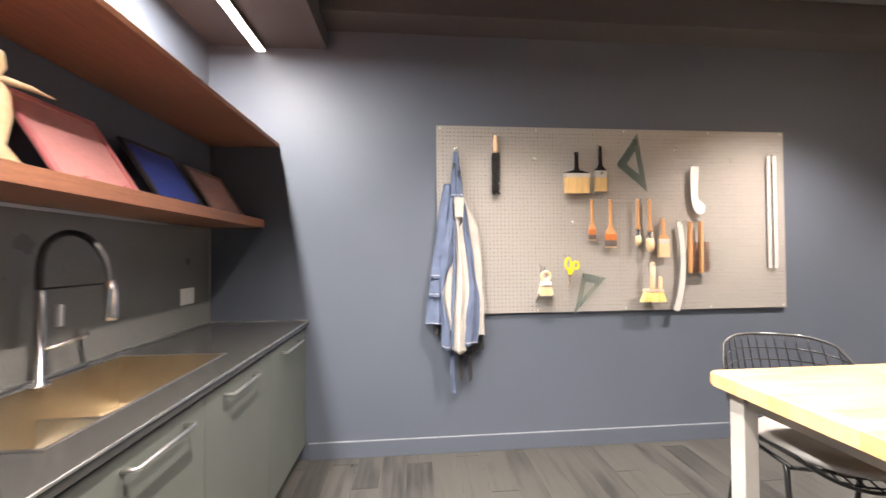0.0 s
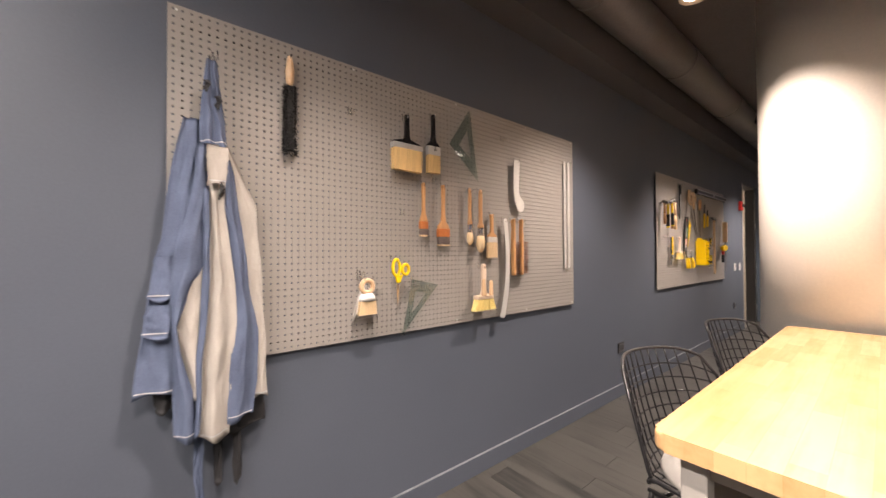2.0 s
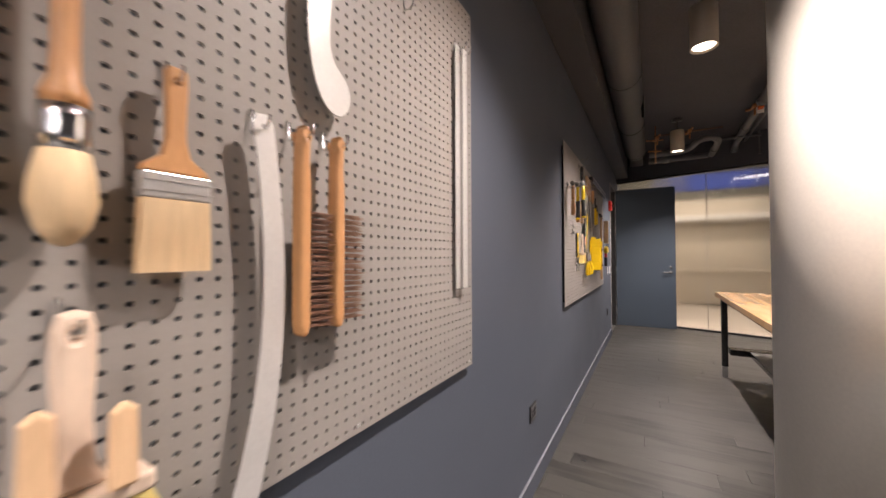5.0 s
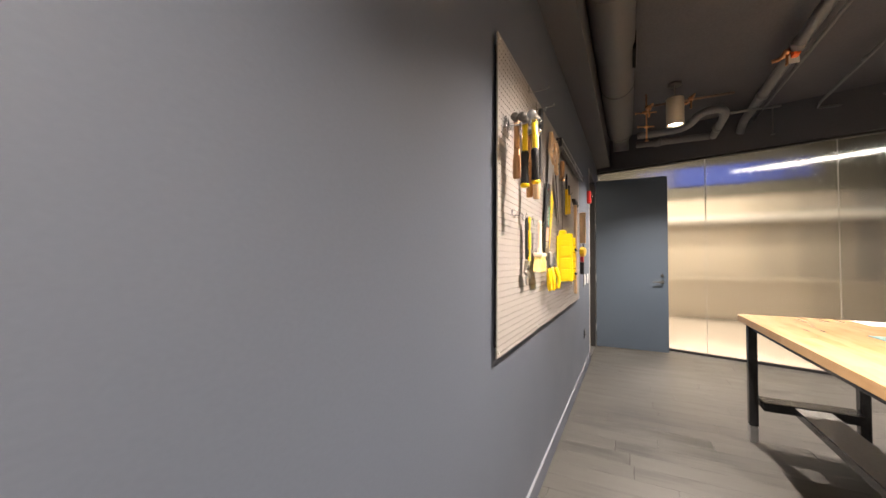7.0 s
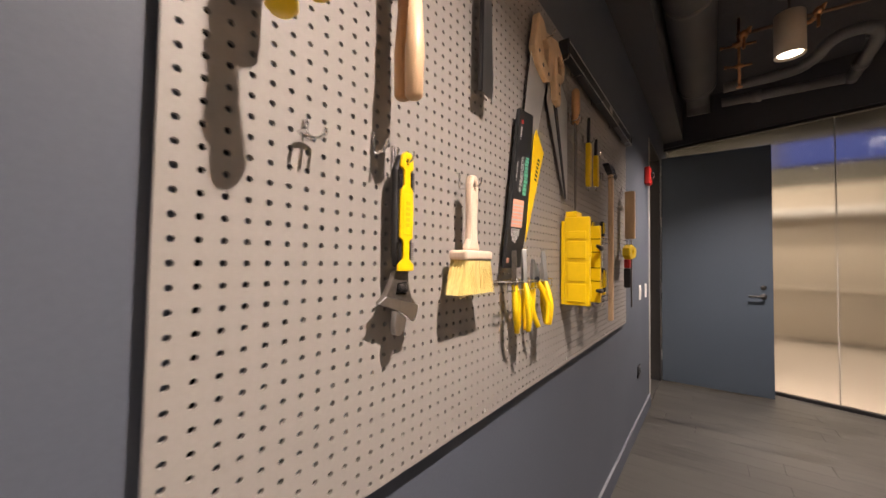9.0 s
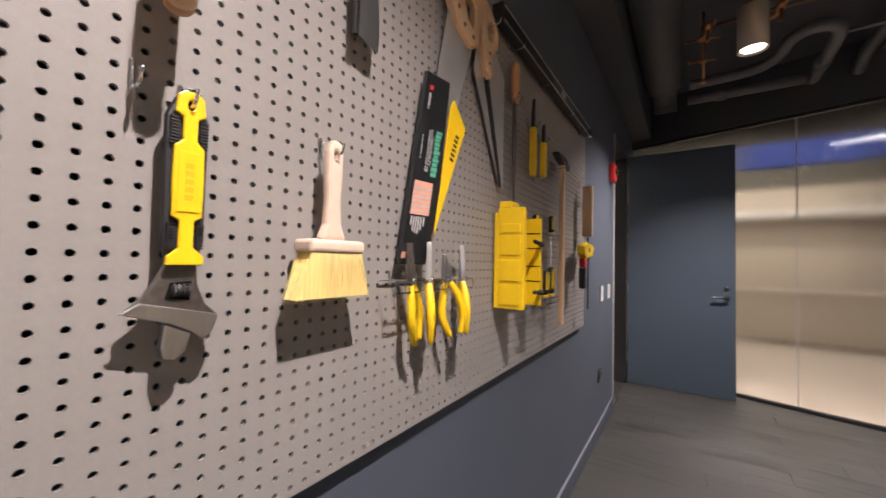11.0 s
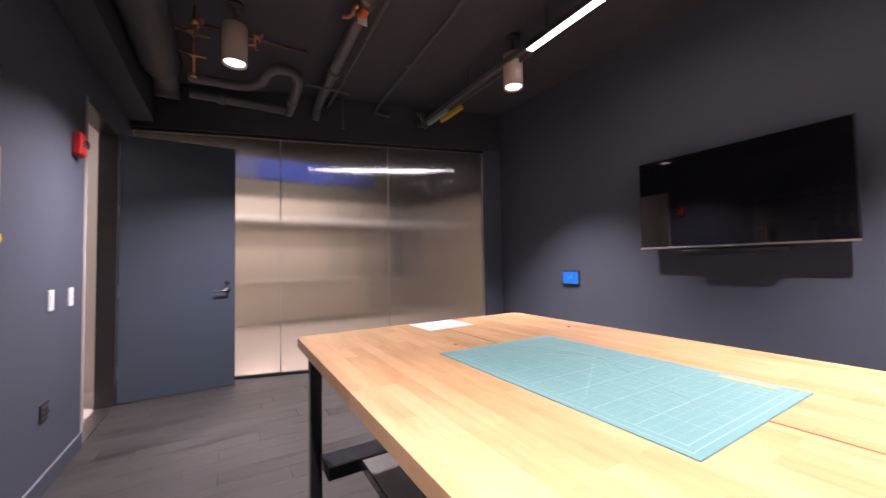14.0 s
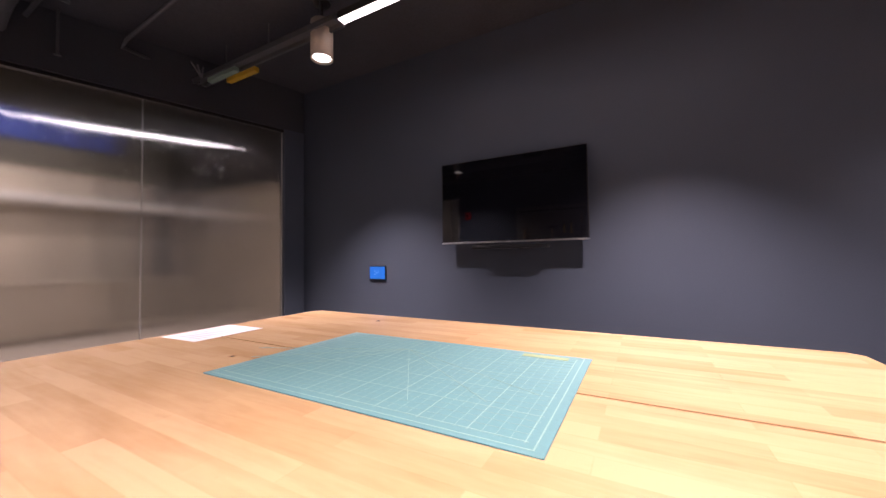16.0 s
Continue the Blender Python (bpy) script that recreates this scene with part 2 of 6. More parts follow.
GLOSSBLACK = material("gloss_black_steel", (0.014, 0.014, 0.015), 0.2, vary=0.15, scale=14, grain=90, bump=0.03, spec=0.9)
RULE = material("pale_anodised_aluminium", (0.58, 0.57, 0.55), 0.4, 0.35, vary=0.06, scale=10, grain=160, bump=0.03)


# ---- building helpers ----
def thing(name, x, y, z, label, category, group="", rz=0, kind="", rx=0, ry=0):
    ob = new(name)
    ob.empty_display_size = 0.05
    ob.matrix_world = pose(x, y, z, rx, ry, rz)
    return tagged(ob, label, category, group, kind)


def part(name, bm, mat, parent=None, label="", smooth=False):
    me = bpy.data.meshes.new(name)
    bm.normal_update()
    bm.to_mesh(me)
    bm.free()
    me.materials.append(mat)
    if smooth:
        me.polygons.foreach_set("use_smooth", [True] * len(me.polygons))
    ob = new(name, me)
    ob.parent = parent
    if label:
        ob["label"] = label
    return ob


def structure(name, bm, mat, label, parent=None, smooth=False):
    return tagged(part(name, bm, mat, parent, "", smooth), label, "", "", "structure")


def box(x0, x1, y0, y1, z0, z1, bevel=0.0, bm=None, seg=2):
    b = bmesh.new()
    bmesh.ops.create_cube(b, size=1)
    for v in b.verts:
        v.co = Vector(((x0 + x1) / 2 + v.co.x * (x1 - x0), (y0 + y1) / 2 + v.co.y * (y1 - y0), (z0 + z1) / 2 + v.co.z * (z1 - z0)))
    if bevel:
        bmesh.ops.bevel(b, geom=b.edges[:], offset=bevel, segments=seg, affect="EDGES", profile=0.5)
    return merge(bm, b)


def merge(bm, b):
    if bm is None:
        return b
    me = bpy.data.meshes.new("scratch")
    b.to_mesh(me)
    b.free()
    bm.from_mesh(me)
    bpy.data.meshes.remove(me)
    return bm


def tube(pts, r, seg=8, bm=None, closed=False, radii=None):
    """A round rod swept along points; radii may vary."""
    b = bmesh.new() if bm is None else bm
    pts = [Vector(p) for p in pts]
    n = len(pts)
    rings, side = [], None
    for i, p in enumerate(pts):
        d = (pts[(i + 1) % n] - pts[i - 1]) if closed else (pts[min(i + 1, n - 1)] - pts[max(i - 1, 0)])
        d.normalize()
        if side is None:
            side = d.orthogonal()
        side = (side - d * side.dot(d))
        side = side.normalized() if side.length > 1e-6 else d.orthogonal().normalized()
        up = d.cross(side)
        rad = radii[i] if radii else r
        rings.append([b.verts.new(p + rad * (math.cos(2 * math.pi * k / seg) * side + math.sin(2 * math.pi * k / seg) * up)) for k in range(seg)])
    for i in range(n if closed else n - 1):
        a, c = rings[i], rings[(i + 1) % n]
        for k in range(seg):
            b.faces.new((a[k], a[(k + 1) % seg], c[(k + 1) % seg], c[k]))
    if not closed:
        b.faces.new(rings[0][::-1])
        b.faces.new(rings[-1])
    return b


def lathe(profile, seg=24, bm=None, sx=1.0, sy=1.0):
    """A turned shape about the z axis from (radius, z) pairs."""
    b = bmesh.new() if bm is None else bm
    rings = [[b.verts.new((sx * r * math.cos(2 * math.pi * k / seg), sy * r * math.sin(2 * math.pi * k / seg), z)) for k in range(seg)] for r, z in profile]
    for a, c in zip(rings, rings[1:]):
        for k in range(seg):
            b.faces.new((a[k], a[(k + 1) % seg], c[(k + 1) % seg], c[k]))
    b.faces.new(rings[0][::-1])
    b.faces.new(rings[-1])
    return b


def prism(outline, y0, y1, bevel=0.0, bm=None, holes=()):
    """A flat shape in the x-z plane with thickness from y0 to y1, with holes cut through."""
    b = bmesh.new()
    loops = [outline, *holes]
    edges = []
    for loop in loops:
        vs = [b.verts.new((x, y0, z)) for x, z in loop]
        edges += [b.edges.new((vs[i], vs[(i + 1) % len(vs)])) for i in range(len(vs))]
    bmesh.ops.triangle_fill(b, use_beauty=True, use_dissolve=False, edges=edges)
    got = bmesh.ops.extrude_face_region(b, geom=b.faces[:])
    for v in got["geom"]:
        if isinstance(v, bmesh.types.BMVert):
            v.co.y = y1
    bmesh.ops.recalc_face_normals(b, faces=b.faces[:])
    if bevel:
        rim = [e for e in b.edges if len(e.link_faces) == 2 and e.calc_face_angle(0) > 1.0]
        bmesh.ops.bevel(b, geom=rim, offset=bevel, segments=2, affect="EDGES", profile=0.5)
    return merge(bm, b)


def ring(cx, cz, rx, rz, n=16, start=0.0):
    return [(cx + rx * math.cos(start + 2 * math.pi * k / n), cz + rz * math.sin(start + 2 * math.pi * k / n)) for k in range(n)]


def smooth_path(pts, steps=6):
    """A soft curve through points (Catmull-Rom)."""
    P = [Vector(p) for p in pts]
    out = []
    for i in range(len(P) - 1):
        a, b_, c, d = P[max(i - 1, 0)], P[i], P[i + 1], P[min(i + 2, len(P) - 1)]
        for k in range(steps):
            u = k / steps
            out.append(0.5 * ((2 * b_) + (c - a) * u + (2 * a - 5 * b_ + 4 * c - d) * u * u + (3 * b_ - a - 3 * c + d) * u ** 3))
    return out + [P[-1]]


# ---- the setting ----
CEIL_Z, SOUTH, WEST = 3.15, -3.95, -1.42
DOOR_X0, DOOR_X1, DOOR_H = 7.66, 8.52, 2.44
T = 0.12
# the slanted partition runs from P0 (by the north wall) to P1 (by the south wall)
P0, P1 = Vector((9.02, 0.0)), Vector((7.935, -3.95))
PDIR = (P1 - P0).normalized()
PLEN = (P1 - P0).length
PANG = math.degrees(math.atan2(PDIR.y, PDIR.x))
PTOP = 2.635

structure("wall_north", box(WEST - T, DOOR_X0, 0, T, 0, CEIL_Z), WALL, "matte slate blue painted wall")
structure("wall_north_over_door", box(DOOR_X0, DOOR_X1, 0, T, DOOR_H, CEIL_Z), WALL, "matte slate blue wall over the doorway")
structure("wall_north_end", box(DOOR_X1, 9.2, 0, T, 0, CEIL_Z), WALL, "matte slate blue wall beside the door")
structure("wall_south", box(WEST - T, 8.0, SOUTH - T, SOUTH, 0, CEIL_Z), WALL, "matte slate blue painted wall with a television")
structure("wall_west", box(WEST - T, WEST, SOUTH, 0, 0, CEIL_Z), WALL, "matte slate blue wall behind the kitchen counter")
structure("ceiling", box(WEST - T, 9.3, SOUTH - T, T, CEIL_Z, CEIL_Z + 0.1), CEIL, "black painted concrete ceiling")
structure("ceiling_kitchen", box(WEST, -0.75, SOUTH, 0, 2.60, 2.66), WALL_DARK, "dark dropped ceiling over the kitchen counter")
structure("ceiling_kitchen_fascia", box(-0.75, -0.70, SOUTH, 0, 2.60, CEIL_Z), CEIL, "dark fascia of the dropped ceiling")
floor = structure("floor", box(WEST - T, 9.3, SOUTH - T, T, -0.10, -0.006), VOID, "dark grey wood plank floor")
bm = box(WEST + 0.6, DOOR_X0 - 0.005, -0.013, 0.0, 0.0, 0.10, 0.002)
structure("baseboard_north", bm, WALL, "slate blue painted baseboard")
# Pale strip paints in the light caught along the baseboard's top edge.
structure("trim_lit_edge_north", box(WEST + 0.6, DOOR_X0 - 0.005, -0.0135, -0.0002, 0.1005, 0.1045, 0.001, seg=1), material("lit_edge_paint", (0.135, 0.145, 0.165), 0.5, vary=0.2, scale=9), "pale strip painted as the lit top edge of the baseboard")
structure("baseboard_south", box(WEST, 7.93, SOUTH, SOUTH + 0.013, 0.0, 0.10, 0.002), WALL, "slate blue painted baseboard")

def flutes(x0, x1, z0, z1, pitch=0.006, deep=0.00042):
    """A sheet whose room side is ribbed with fine upright flutes."""
    b = bmesh.new()
    n = int((x1 - x0) / pitch * 8)
    rows = []
    for k in range(n + 1):
        x = x0 + (x1 - x0) * k / n
        y = -0.008 - deep * math.cos(2 * math.pi * (x - x0) / pitch)
        rows.append([b.verts.new(c) for c in ((x, y, z0), (x, y, z1), (x, 0.008, z1), (x, 0.008, z0))])
    for a, c in zip(rows, rows[1:]):
        for i in range(4):
            b.faces.new((a[i], a[(i + 1) % 4], c[(i + 1) % 4], c[i]))
    b.faces.new(rows[0][::-1])
    b.faces.new(rows[-1])
    bmesh.ops.recalc_face_normals(b, faces=b.faces[:])
    return b


# partition of ribbed polycarbonate, in its own frame: x along the wall, y through it
part_root = tagged(new("partition_wall"), "translucent fluted polycarbonate partition in a thin dark frame", "partition", "", "structure")
part_root.matrix_world = pose(P0.x, P0.y, 0, 0, 0, PANG)
part("frame", box(-0.02, PLEN, -0.03, 0.03, PTOP, PTOP + 0.03, 0.003), BLACK, part_root, "black top rail")
part("frame", box(-0.02, PLEN, -0.03, 0.03, -0.004, 0.03, 0.003), BLACK, part_root, "black bottom rail")
JOINT = material("pale_joint_strip", (0.42, 0.40, 0.36), 0.4, vary=0.05)
SEAMS = [0.03, 1.42, 2.63, 3.86]
for a, c in zip(SEAMS, SEAMS[1:]):
    p = part("panel", flutes(a + 0.004, c - 0.004, 0.03, PTOP), FLUTED, part_root, "translucent fluted polycarbonate panel")
    p.visible_shadow = False
for s in SEAMS:
    part("mullion", box(s - 0.004, s + 0.004, -0.011, 0.011, 0.03, PTOP, 0.001), JOINT, part_root, "slim aluminium joint strip")
bm = box(-0.02, PLEN, -0.06, 0.06, PTOP + 0.03, CEIL_Z)
wall_e = structure("wall_east_bulkhead", bm, WALL_DARK, "dark wall above the translucent partition")
wall_e.matrix_world = part_root.matrix_world
wall_e2 = structure("wall_east_pier", box(3.87, PLEN, -0.06, 0.06, 0, PTOP + 0.03), WALL, "narrow slate blue pier beside the partition")
wall_e2.matrix_world = part_root.matrix_world

# next room behind the partition
NEXT = material("beige_paint", (0.56, 0.50, 0.41), 0.7, vary=0.1, scale=1.3, grain=30, bump=0.03)
NFLOOR = material("beige_carpet", (0.50, 0.44, 0.37), 0.9, vary=0.12, scale=3, grain=90, bump=0.2)
structure("next_room_floor", box(9.3, 13.2, -6.0, 1.5, -0.10, 0.0), NFLOOR, "pale carpet floor of the next room")
edge = structure("next_room_carpet_edge", box(-0.015, 5.2, 0.034, 1.9, -0.001, 0.004), NFLOOR, "beige carpet beside the partition")
edge.matrix_world = part_root.matrix_world
structure("next_room_floor_edge", box(8.05, 9.3, -6.0, SOUTH - T - 0.01, -0.10, 0.0), NFLOOR, "pale carpet floor of the next room")
structure("next_room_wall_east", box(13.2, 13.3, -3.7, 1.5, 0, 2.75), NEXT, "beige wall of the next room")
structure("next_room_wall_grey", box(13.2, 13.3, -6.0, -3.7, 0, 2.75), material("mid_grey_paint", (0.20, 0.19, 0.18), 0.7, vary=0.1, scale=1.5), "grey wall of the next room")
structure("next_room_wall_south", box(8.0, 13.2, -6.1, -6.0, 0, 2.75), NEXT, "beige wall of the next room")
structure("next_room_wall_north", box(9.2, 13.2, 1.5, 1.6, 0, 2.75), NEXT, "beige wall of the next room")
structure("next_room_upper_wall", box(13.2, 13.3, -6.0, 1.5, 2.75, 4.4), UPPER, "dark upper wall of the next room")
structure("next_room_upper_wall_south", box(8.0, 13.2, -6.1, -6.0, 2.75, 4.4), CEIL, "dark upper wall of the next room")
structure("next_room_upper_wall_north", box(9.2, 13.2, 1.5, 1.6, 2.75, 4.4), CEIL, "dark upper wall of the next room")
structure("next_room_ceiling", box(8.0, 13.3, -6.1, 1.6, 4.4, 4.45), CEIL, "dark high ceiling of the next room")
structure("next_room_west_upper", box(7.9, 9.35, -6.1, 1.6, 3.26, 4.4), CEIL, "dark wall over the partition")
# hall behind the open door
structure("hall_floor", box(6.9, 9.2, T, 2.4, -0.10, -0.002), material("pale_hall_tile", (0.66, 0.58, 0.52), 0.5, vary=0.06), "pale tiled hall floor")
structure("hall_wall_north", box(6.9, 9.2, 2.4, 2.5, 0, 2.9), CREAM, "cream hall wall")
structure("hall_wall_west", box(6.8, 6.9, T, 2.5, 0, 2.9), CREAM, "cream hall wall")
structure("hall_wall_east", box(9.1, 9.2, T, 2.4, 0, 2.9), CREAM, "cream hall wall")
structure("hall_ceiling", box(6.8, 9.2, T, 2.5, 2.9, 2.95), CREAM, "cream hall ceiling")

# round column
col = tagged(new("round_column"), "cream plastered round column with a low base ring", "column", "", "structure")
col.matrix_world = pose(3.158, -1.40, 0)
part("shaft", lathe([(0.42, 0.0), (0.42, CEIL_Z)], 72), CREAM, col, "cream plaster shaft", True)
part("base_ring", lathe([(0.425, 0.0), (0.434, 0.0), (0.434, 0.125), (0.428, 0.135), (0.421, 0.135)], 72), WHITE, col, "white base ring", True)

# ---- floor planks ----
def plank_mesh(length):
    bm = box(-0.0755, 0.0755, 0, length, -0.006, 0.0)
    me = bpy.data.meshes.new("plank")
    bm.to_mesh(me)
    bm.free()
    me.materials.append(PLANK)
    return me


def lay_planks():
    """Planks run along y, in staggered rows of 0.152 m."""
    meshes, made, rest = {}, 0, []
    rng = random.Random(5)
    x = WEST + 0.076
    while x < 9.2:
        y = SOUTH - rng.uniform(0, 1.1)
        while y < 0.1:
            y0, y1 = max(y, SOUTH), min(y + 1.22, 0.0)
            if y1 - y0 > 0.02 and not (x < -1.0):
                rest.append((x, y0, y1 - y0))
            y += 1.2215
        x += 0.152
    rest.sort(key=lambda p: (p[1] + p[2] < -1.6, p[0]))
    for x, y0, length in rest[:300]:
        key = round(length, 2)
        if key not in meshes:
            meshes[key] = plank_mesh(key - 0.001)
        ob = new("plank", meshes[key])
        ob.parent, ob.location = floor, (x, y0, 0)
    if rest[300:]:
        bm = bmesh.new()
        for x, y0, length in rest[300:]:
            box(x - 0.0755, x + 0.0755, y0, y0 + length - 0.001, -0.006, 0.0, 0, bm)
        tagged(part("far_planks", bm, PLANK, floor), "", "", "", "stuff")


# ---- pegboards ----
def pegboard(x0, z0, cols, rows, label):
    """A hardboard sheet with a real round hole every inch, on black battens."""
    p, r, seg, y0, y1 = 0.0254, 0.0042, 8, -0.021, -0.0155
    root = thing("pegboard", x0, 0, z0, label, "pegboard", "pegboards on the wall")
    verts, faces, shared = [], [], {}
    a = [math.pi / 4 * k for k in range(8)]
    sq = [(0.5, 0), (0.5, 0.5), (0, 0.5), (-0.5, 0.5), (-0.5, 0), (-0.5, -0.5), (0, -0.5), (0.5, -0.5)]
    for i in range(cols):
        for j in range(rows):
            cx, cz, o = (i + 0.5) * p, (j + 0.5) * p, len(verts)
            edge = []
            for sx, sz in sq:
                key = (round(2 * (i + 0.5 + sx)), round(2 * (j + 0.5 + sz)))
                if key not in shared:
                    shared[key] = len(verts)
                    verts.append((key[0] * p / 2, y0, key[1] * p / 2))
                edge.append(shared[key])
            o = len(verts)
            verts += [(cx + r * math.cos(t), y0, cz + r * math.sin(t)) for t in a]
            verts += [(cx + r * math.cos(t), y1, cz + r * math.sin(t)) for t in a]
            for k in range(8):
                n = (k + 1) % 8
                faces.append((edge[k], edge[n], o + n, o + k))
                faces.append((o + k, o + n, o + 8 + n, o + 8 + k))
    me = bpy.data.meshes.new("sheet")
    me.from_pydata(verts, [], faces)
    me.materials.append(BOARD)
    sheet = new("sheet", me)
    sheet.parent = root
    w, h = cols * p, rows * p
    bm = box(-0.003, 0, y0, y1, -0.003, h + 0.003)
    box(w, w + 0.003, y0, y1, -0.003, h + 0.003, 0, bm)
    box(0, w, y0, y1, -0.003, 0, 0, bm)
    box(0, w, y0, y1, h, h + 0.003, 0, bm)
    part("edge", bm, BOARD, root, "plain cut edge of the sheet")
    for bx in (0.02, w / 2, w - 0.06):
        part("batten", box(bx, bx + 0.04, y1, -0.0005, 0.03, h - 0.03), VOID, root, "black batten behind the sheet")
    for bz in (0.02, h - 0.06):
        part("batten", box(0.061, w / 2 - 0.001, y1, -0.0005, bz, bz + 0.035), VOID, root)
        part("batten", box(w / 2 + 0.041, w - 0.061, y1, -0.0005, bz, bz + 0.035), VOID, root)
    for sx in (0.02, w * 0.27, w * 0.52, w * 0.77, w - 0.02):
        for sz in (0.013, h - 0.013):
            s = part("screw", lathe([(0.0045, 0), (0.0042, 0.0012), (0.002, 0.002)], 10), ALU, root)
            s.matrix_local = pose(sx, y0, sz, 90)
    return root


pegboard(0.0, 0.895, 96, 48, "taupe perforated hardboard hung with brushes and rulers")
pegboard(4.02, 0.893, 96, 48, "taupe perforated hardboard hung with hand tools")

# ---- door ----
DARKHANDLE = material("dark_bronze_handle", (0.10, 0.095, 0.09), 0.35, 0.9, vary=0.1, scale=20)
door = tagged(new("door_1"), "open slate blue flush door with a dark lever", "door", "", "structure")
door.matrix_world = pose(DOOR_X1 + 0.005, -0.02, 0, 0, 0, -89.0)
part("leaf", box(0.0, 0.905, -0.022, 0.022, 0.012, 2.43, 0.002), DOORBLUE, door, "slate blue painted leaf")


def lever(parent, side):
    h = part("door_handle", tube(smooth_path([(0.835, side * 0.022, 0.97), (0.835, side * 0.062, 0.97), (0.825, side * 0.07, 0.97), (0.72, side * 0.07, 0.968)]), 0.009, 10), DARKHANDLE, parent, "dark bronze lever", True)
    rose = part("rose", lathe([(0.026, 0), (0.026, 0.006), (0.022, 0.009)], 24), DARKHANDLE, h, "", True)
    rose.matrix_local = pose(0.835, side * 0.022, 0.97, 90 if side < 0 else -90)
    bolt = part("thumb_turn", lathe([(0.021, 0), (0.021, 0.008), (0.017, 0.012)], 24), DARKHANDLE, parent, "", True)
    bolt.matrix_local = pose(0.835, side * 0.022, 1.055, 90 if side < 0 else -90)
    part("thumb_piece", box(0.832, 0.838, side * 0.034, side * 0.05, 1.042, 1.068, 0.002), DARKHANDLE, bolt).matrix_parent_inverse = bolt.matrix_local.inverted()


lever(door, 1)
lever(door, -1)
part("latch_plate", box(0.905, 0.9065, -0.012, 0.012, 0.90, 1.10), STEEL, door)
for hz in (0.22, 0.95, 1.68, 2.25):
    part("hinge", tube([(-0.006, 0.026, hz), (-0.006, 0.026, hz + 0.11)], 0.007, 10), STEEL, door, "", True)
fr = tagged(new("door_frame"), "black painted steel door frame", "door frame", "", "structure")
part("jamb", box(DOOR_X0, DOOR_X0 + 0.035, -0.006, T + 0.006, 0, DOOR_H, 0.003), GREYMETAL, fr, "pale steel jamb")
part("jamb", box(DOOR_X1 - 0.035, DOOR_X1 - 0.001, -0.006, T + 0.006, 0, DOOR_H, 0.003), BLACK, fr)
part("head", box(DOOR_X0 + 0.035, DOOR_X1 - 0.035, -0.006, T + 0.006, DOOR_H - 0.03, DOOR_H - 0.001, 0.003), BLACK, fr)
part("threshold", box(DOOR_X0 + 0.035, DOOR_X1 - 0.035, 0.002, T - 0.002, -0.004, 0.004, 0.002), STEEL, fr)


# ---- small things on the walls ----
def switch(x, z, label):
    r = thing("light_switch", x, 0, z, label, "light switch", "light switches by the door")
    part("plate", box(-0.036, 0.036, -0.007, 0, -0.058, 0.058, 0.002), WHITE, r)
    part("rocker", box(-0.016, 0.016, -0.011, -0.0072, -0.033, 0.033, 0.0015), WHITE, r)


switch(7.13, 1.04, "white plastic rocker switch on the blue wall")
switch(7.43, 1.04, "white plastic rocker switch near the doorway")


def outlet(x, z, group, label):
    r = thing("wall_outlet", x, 0, z, label, "outlet", group)
    part("plate", box(-0.056, 0.056, -0.008, 0, -0.044, 0.044, 0.002), BLACK, r)
    for dx in (-0.023, 0.023):
        s = part("socket", box(dx - 0.017, dx + 0.017, -0.0105, -0.0082, -0.026, 0.026, 0.002), material("dark_plastic", (0.05, 0.05, 0.052), 0.4), r)
        for dz in (-0.012, 0.012):
            for ds in (-0.006, 0.006):
                part("slot", box(dx + ds - 0.001, dx + ds + 0.001, -0.0115, -0.0106, dz - 0.004, dz + 0.005), VOID, s)
    rim = box(-0.045, 0.045, -0.0098, -0.0081, 0.028, 0.031)
    box(-0.045, 0.045, -0.0098, -0.0081, -0.031, -0.028, 0, rim)
    box(-0.045, -0.042, -0.0098, -0.0081, -0.028, 0.028, 0, rim)
    box(0.042, 0.045, -0.0098, -0.0081, -0.028, 0.028, 0, rim)
    part("rim", rim, material("grey_rim_plastic", (0.16, 0.16, 0.165), 0.35), r, "worn grey rim")


outlet(3.237, 0.425, "outlets on the blue wall", "black double outlet low on the blue wall")
outlet(7.075, 0.44, "outlets on the blue wall", "black double outlet low beside the doorway")

RED = material("red_plastic", (0.55, 0.025, 0.02), 0.4, vary=0.08)
al = thing("fire_alarm", 7.46, 0, 2.03, "red fire alarm strobe on the blue wall", "fire alarm")
part("body", box(-0.055, 0.055, -0.045, 0, -0.075, 0.075, 0.01), RED, al)
part("strobe_lens", box(-0.03, 0.03, -0.068, -0.0455, -0.02, 0.03, 0.008), clear("lens_plastic", (0.9, 0.9, 0.9), 0.15), al, "clear strobe lens")
part("grille", box(-0.035, 0.035, -0.05, -0.0455, -0.062, -0.03, 0.003), RED, al)

th = thing("wall_touch_panel", 6.79, SOUTH, 1.03, "black wall control panel with a lit blue screen", "control panel", rz=180)
part("case", box(-0.106, 0.106, -0.018, 0, -0.078, 0.078, 0.006), BLACK, th)
scr = part("screen", box(-0.097, 0.097, -0.0205, -0.0185, -0.058, 0.066, 0.001), glow("blue_screen", (0.01, 0.27, 0.95), 0.75, (0.01, 0.02, 0.05)), th, "glowing blue screen")
GLY = glow("screen_mark", (0.25, 0.55, 1.0), 0.8, (0.05, 0.1, 0.2))
for k, (gx, gz, gw) in enumerate([(-0.028, 0.022, 0.018), (0.012, 0.03, 0.012), (-0.005, 0.004, 0.03), (0.02, 0.012, 0.01), (-0.03, -0.012, 0.022)]):
    part("screen_mark", box(gx - gw / 2, gx + gw / 2, -0.0225, -0.0207, gz - 0.003, gz + 0.003), GLY, scr)

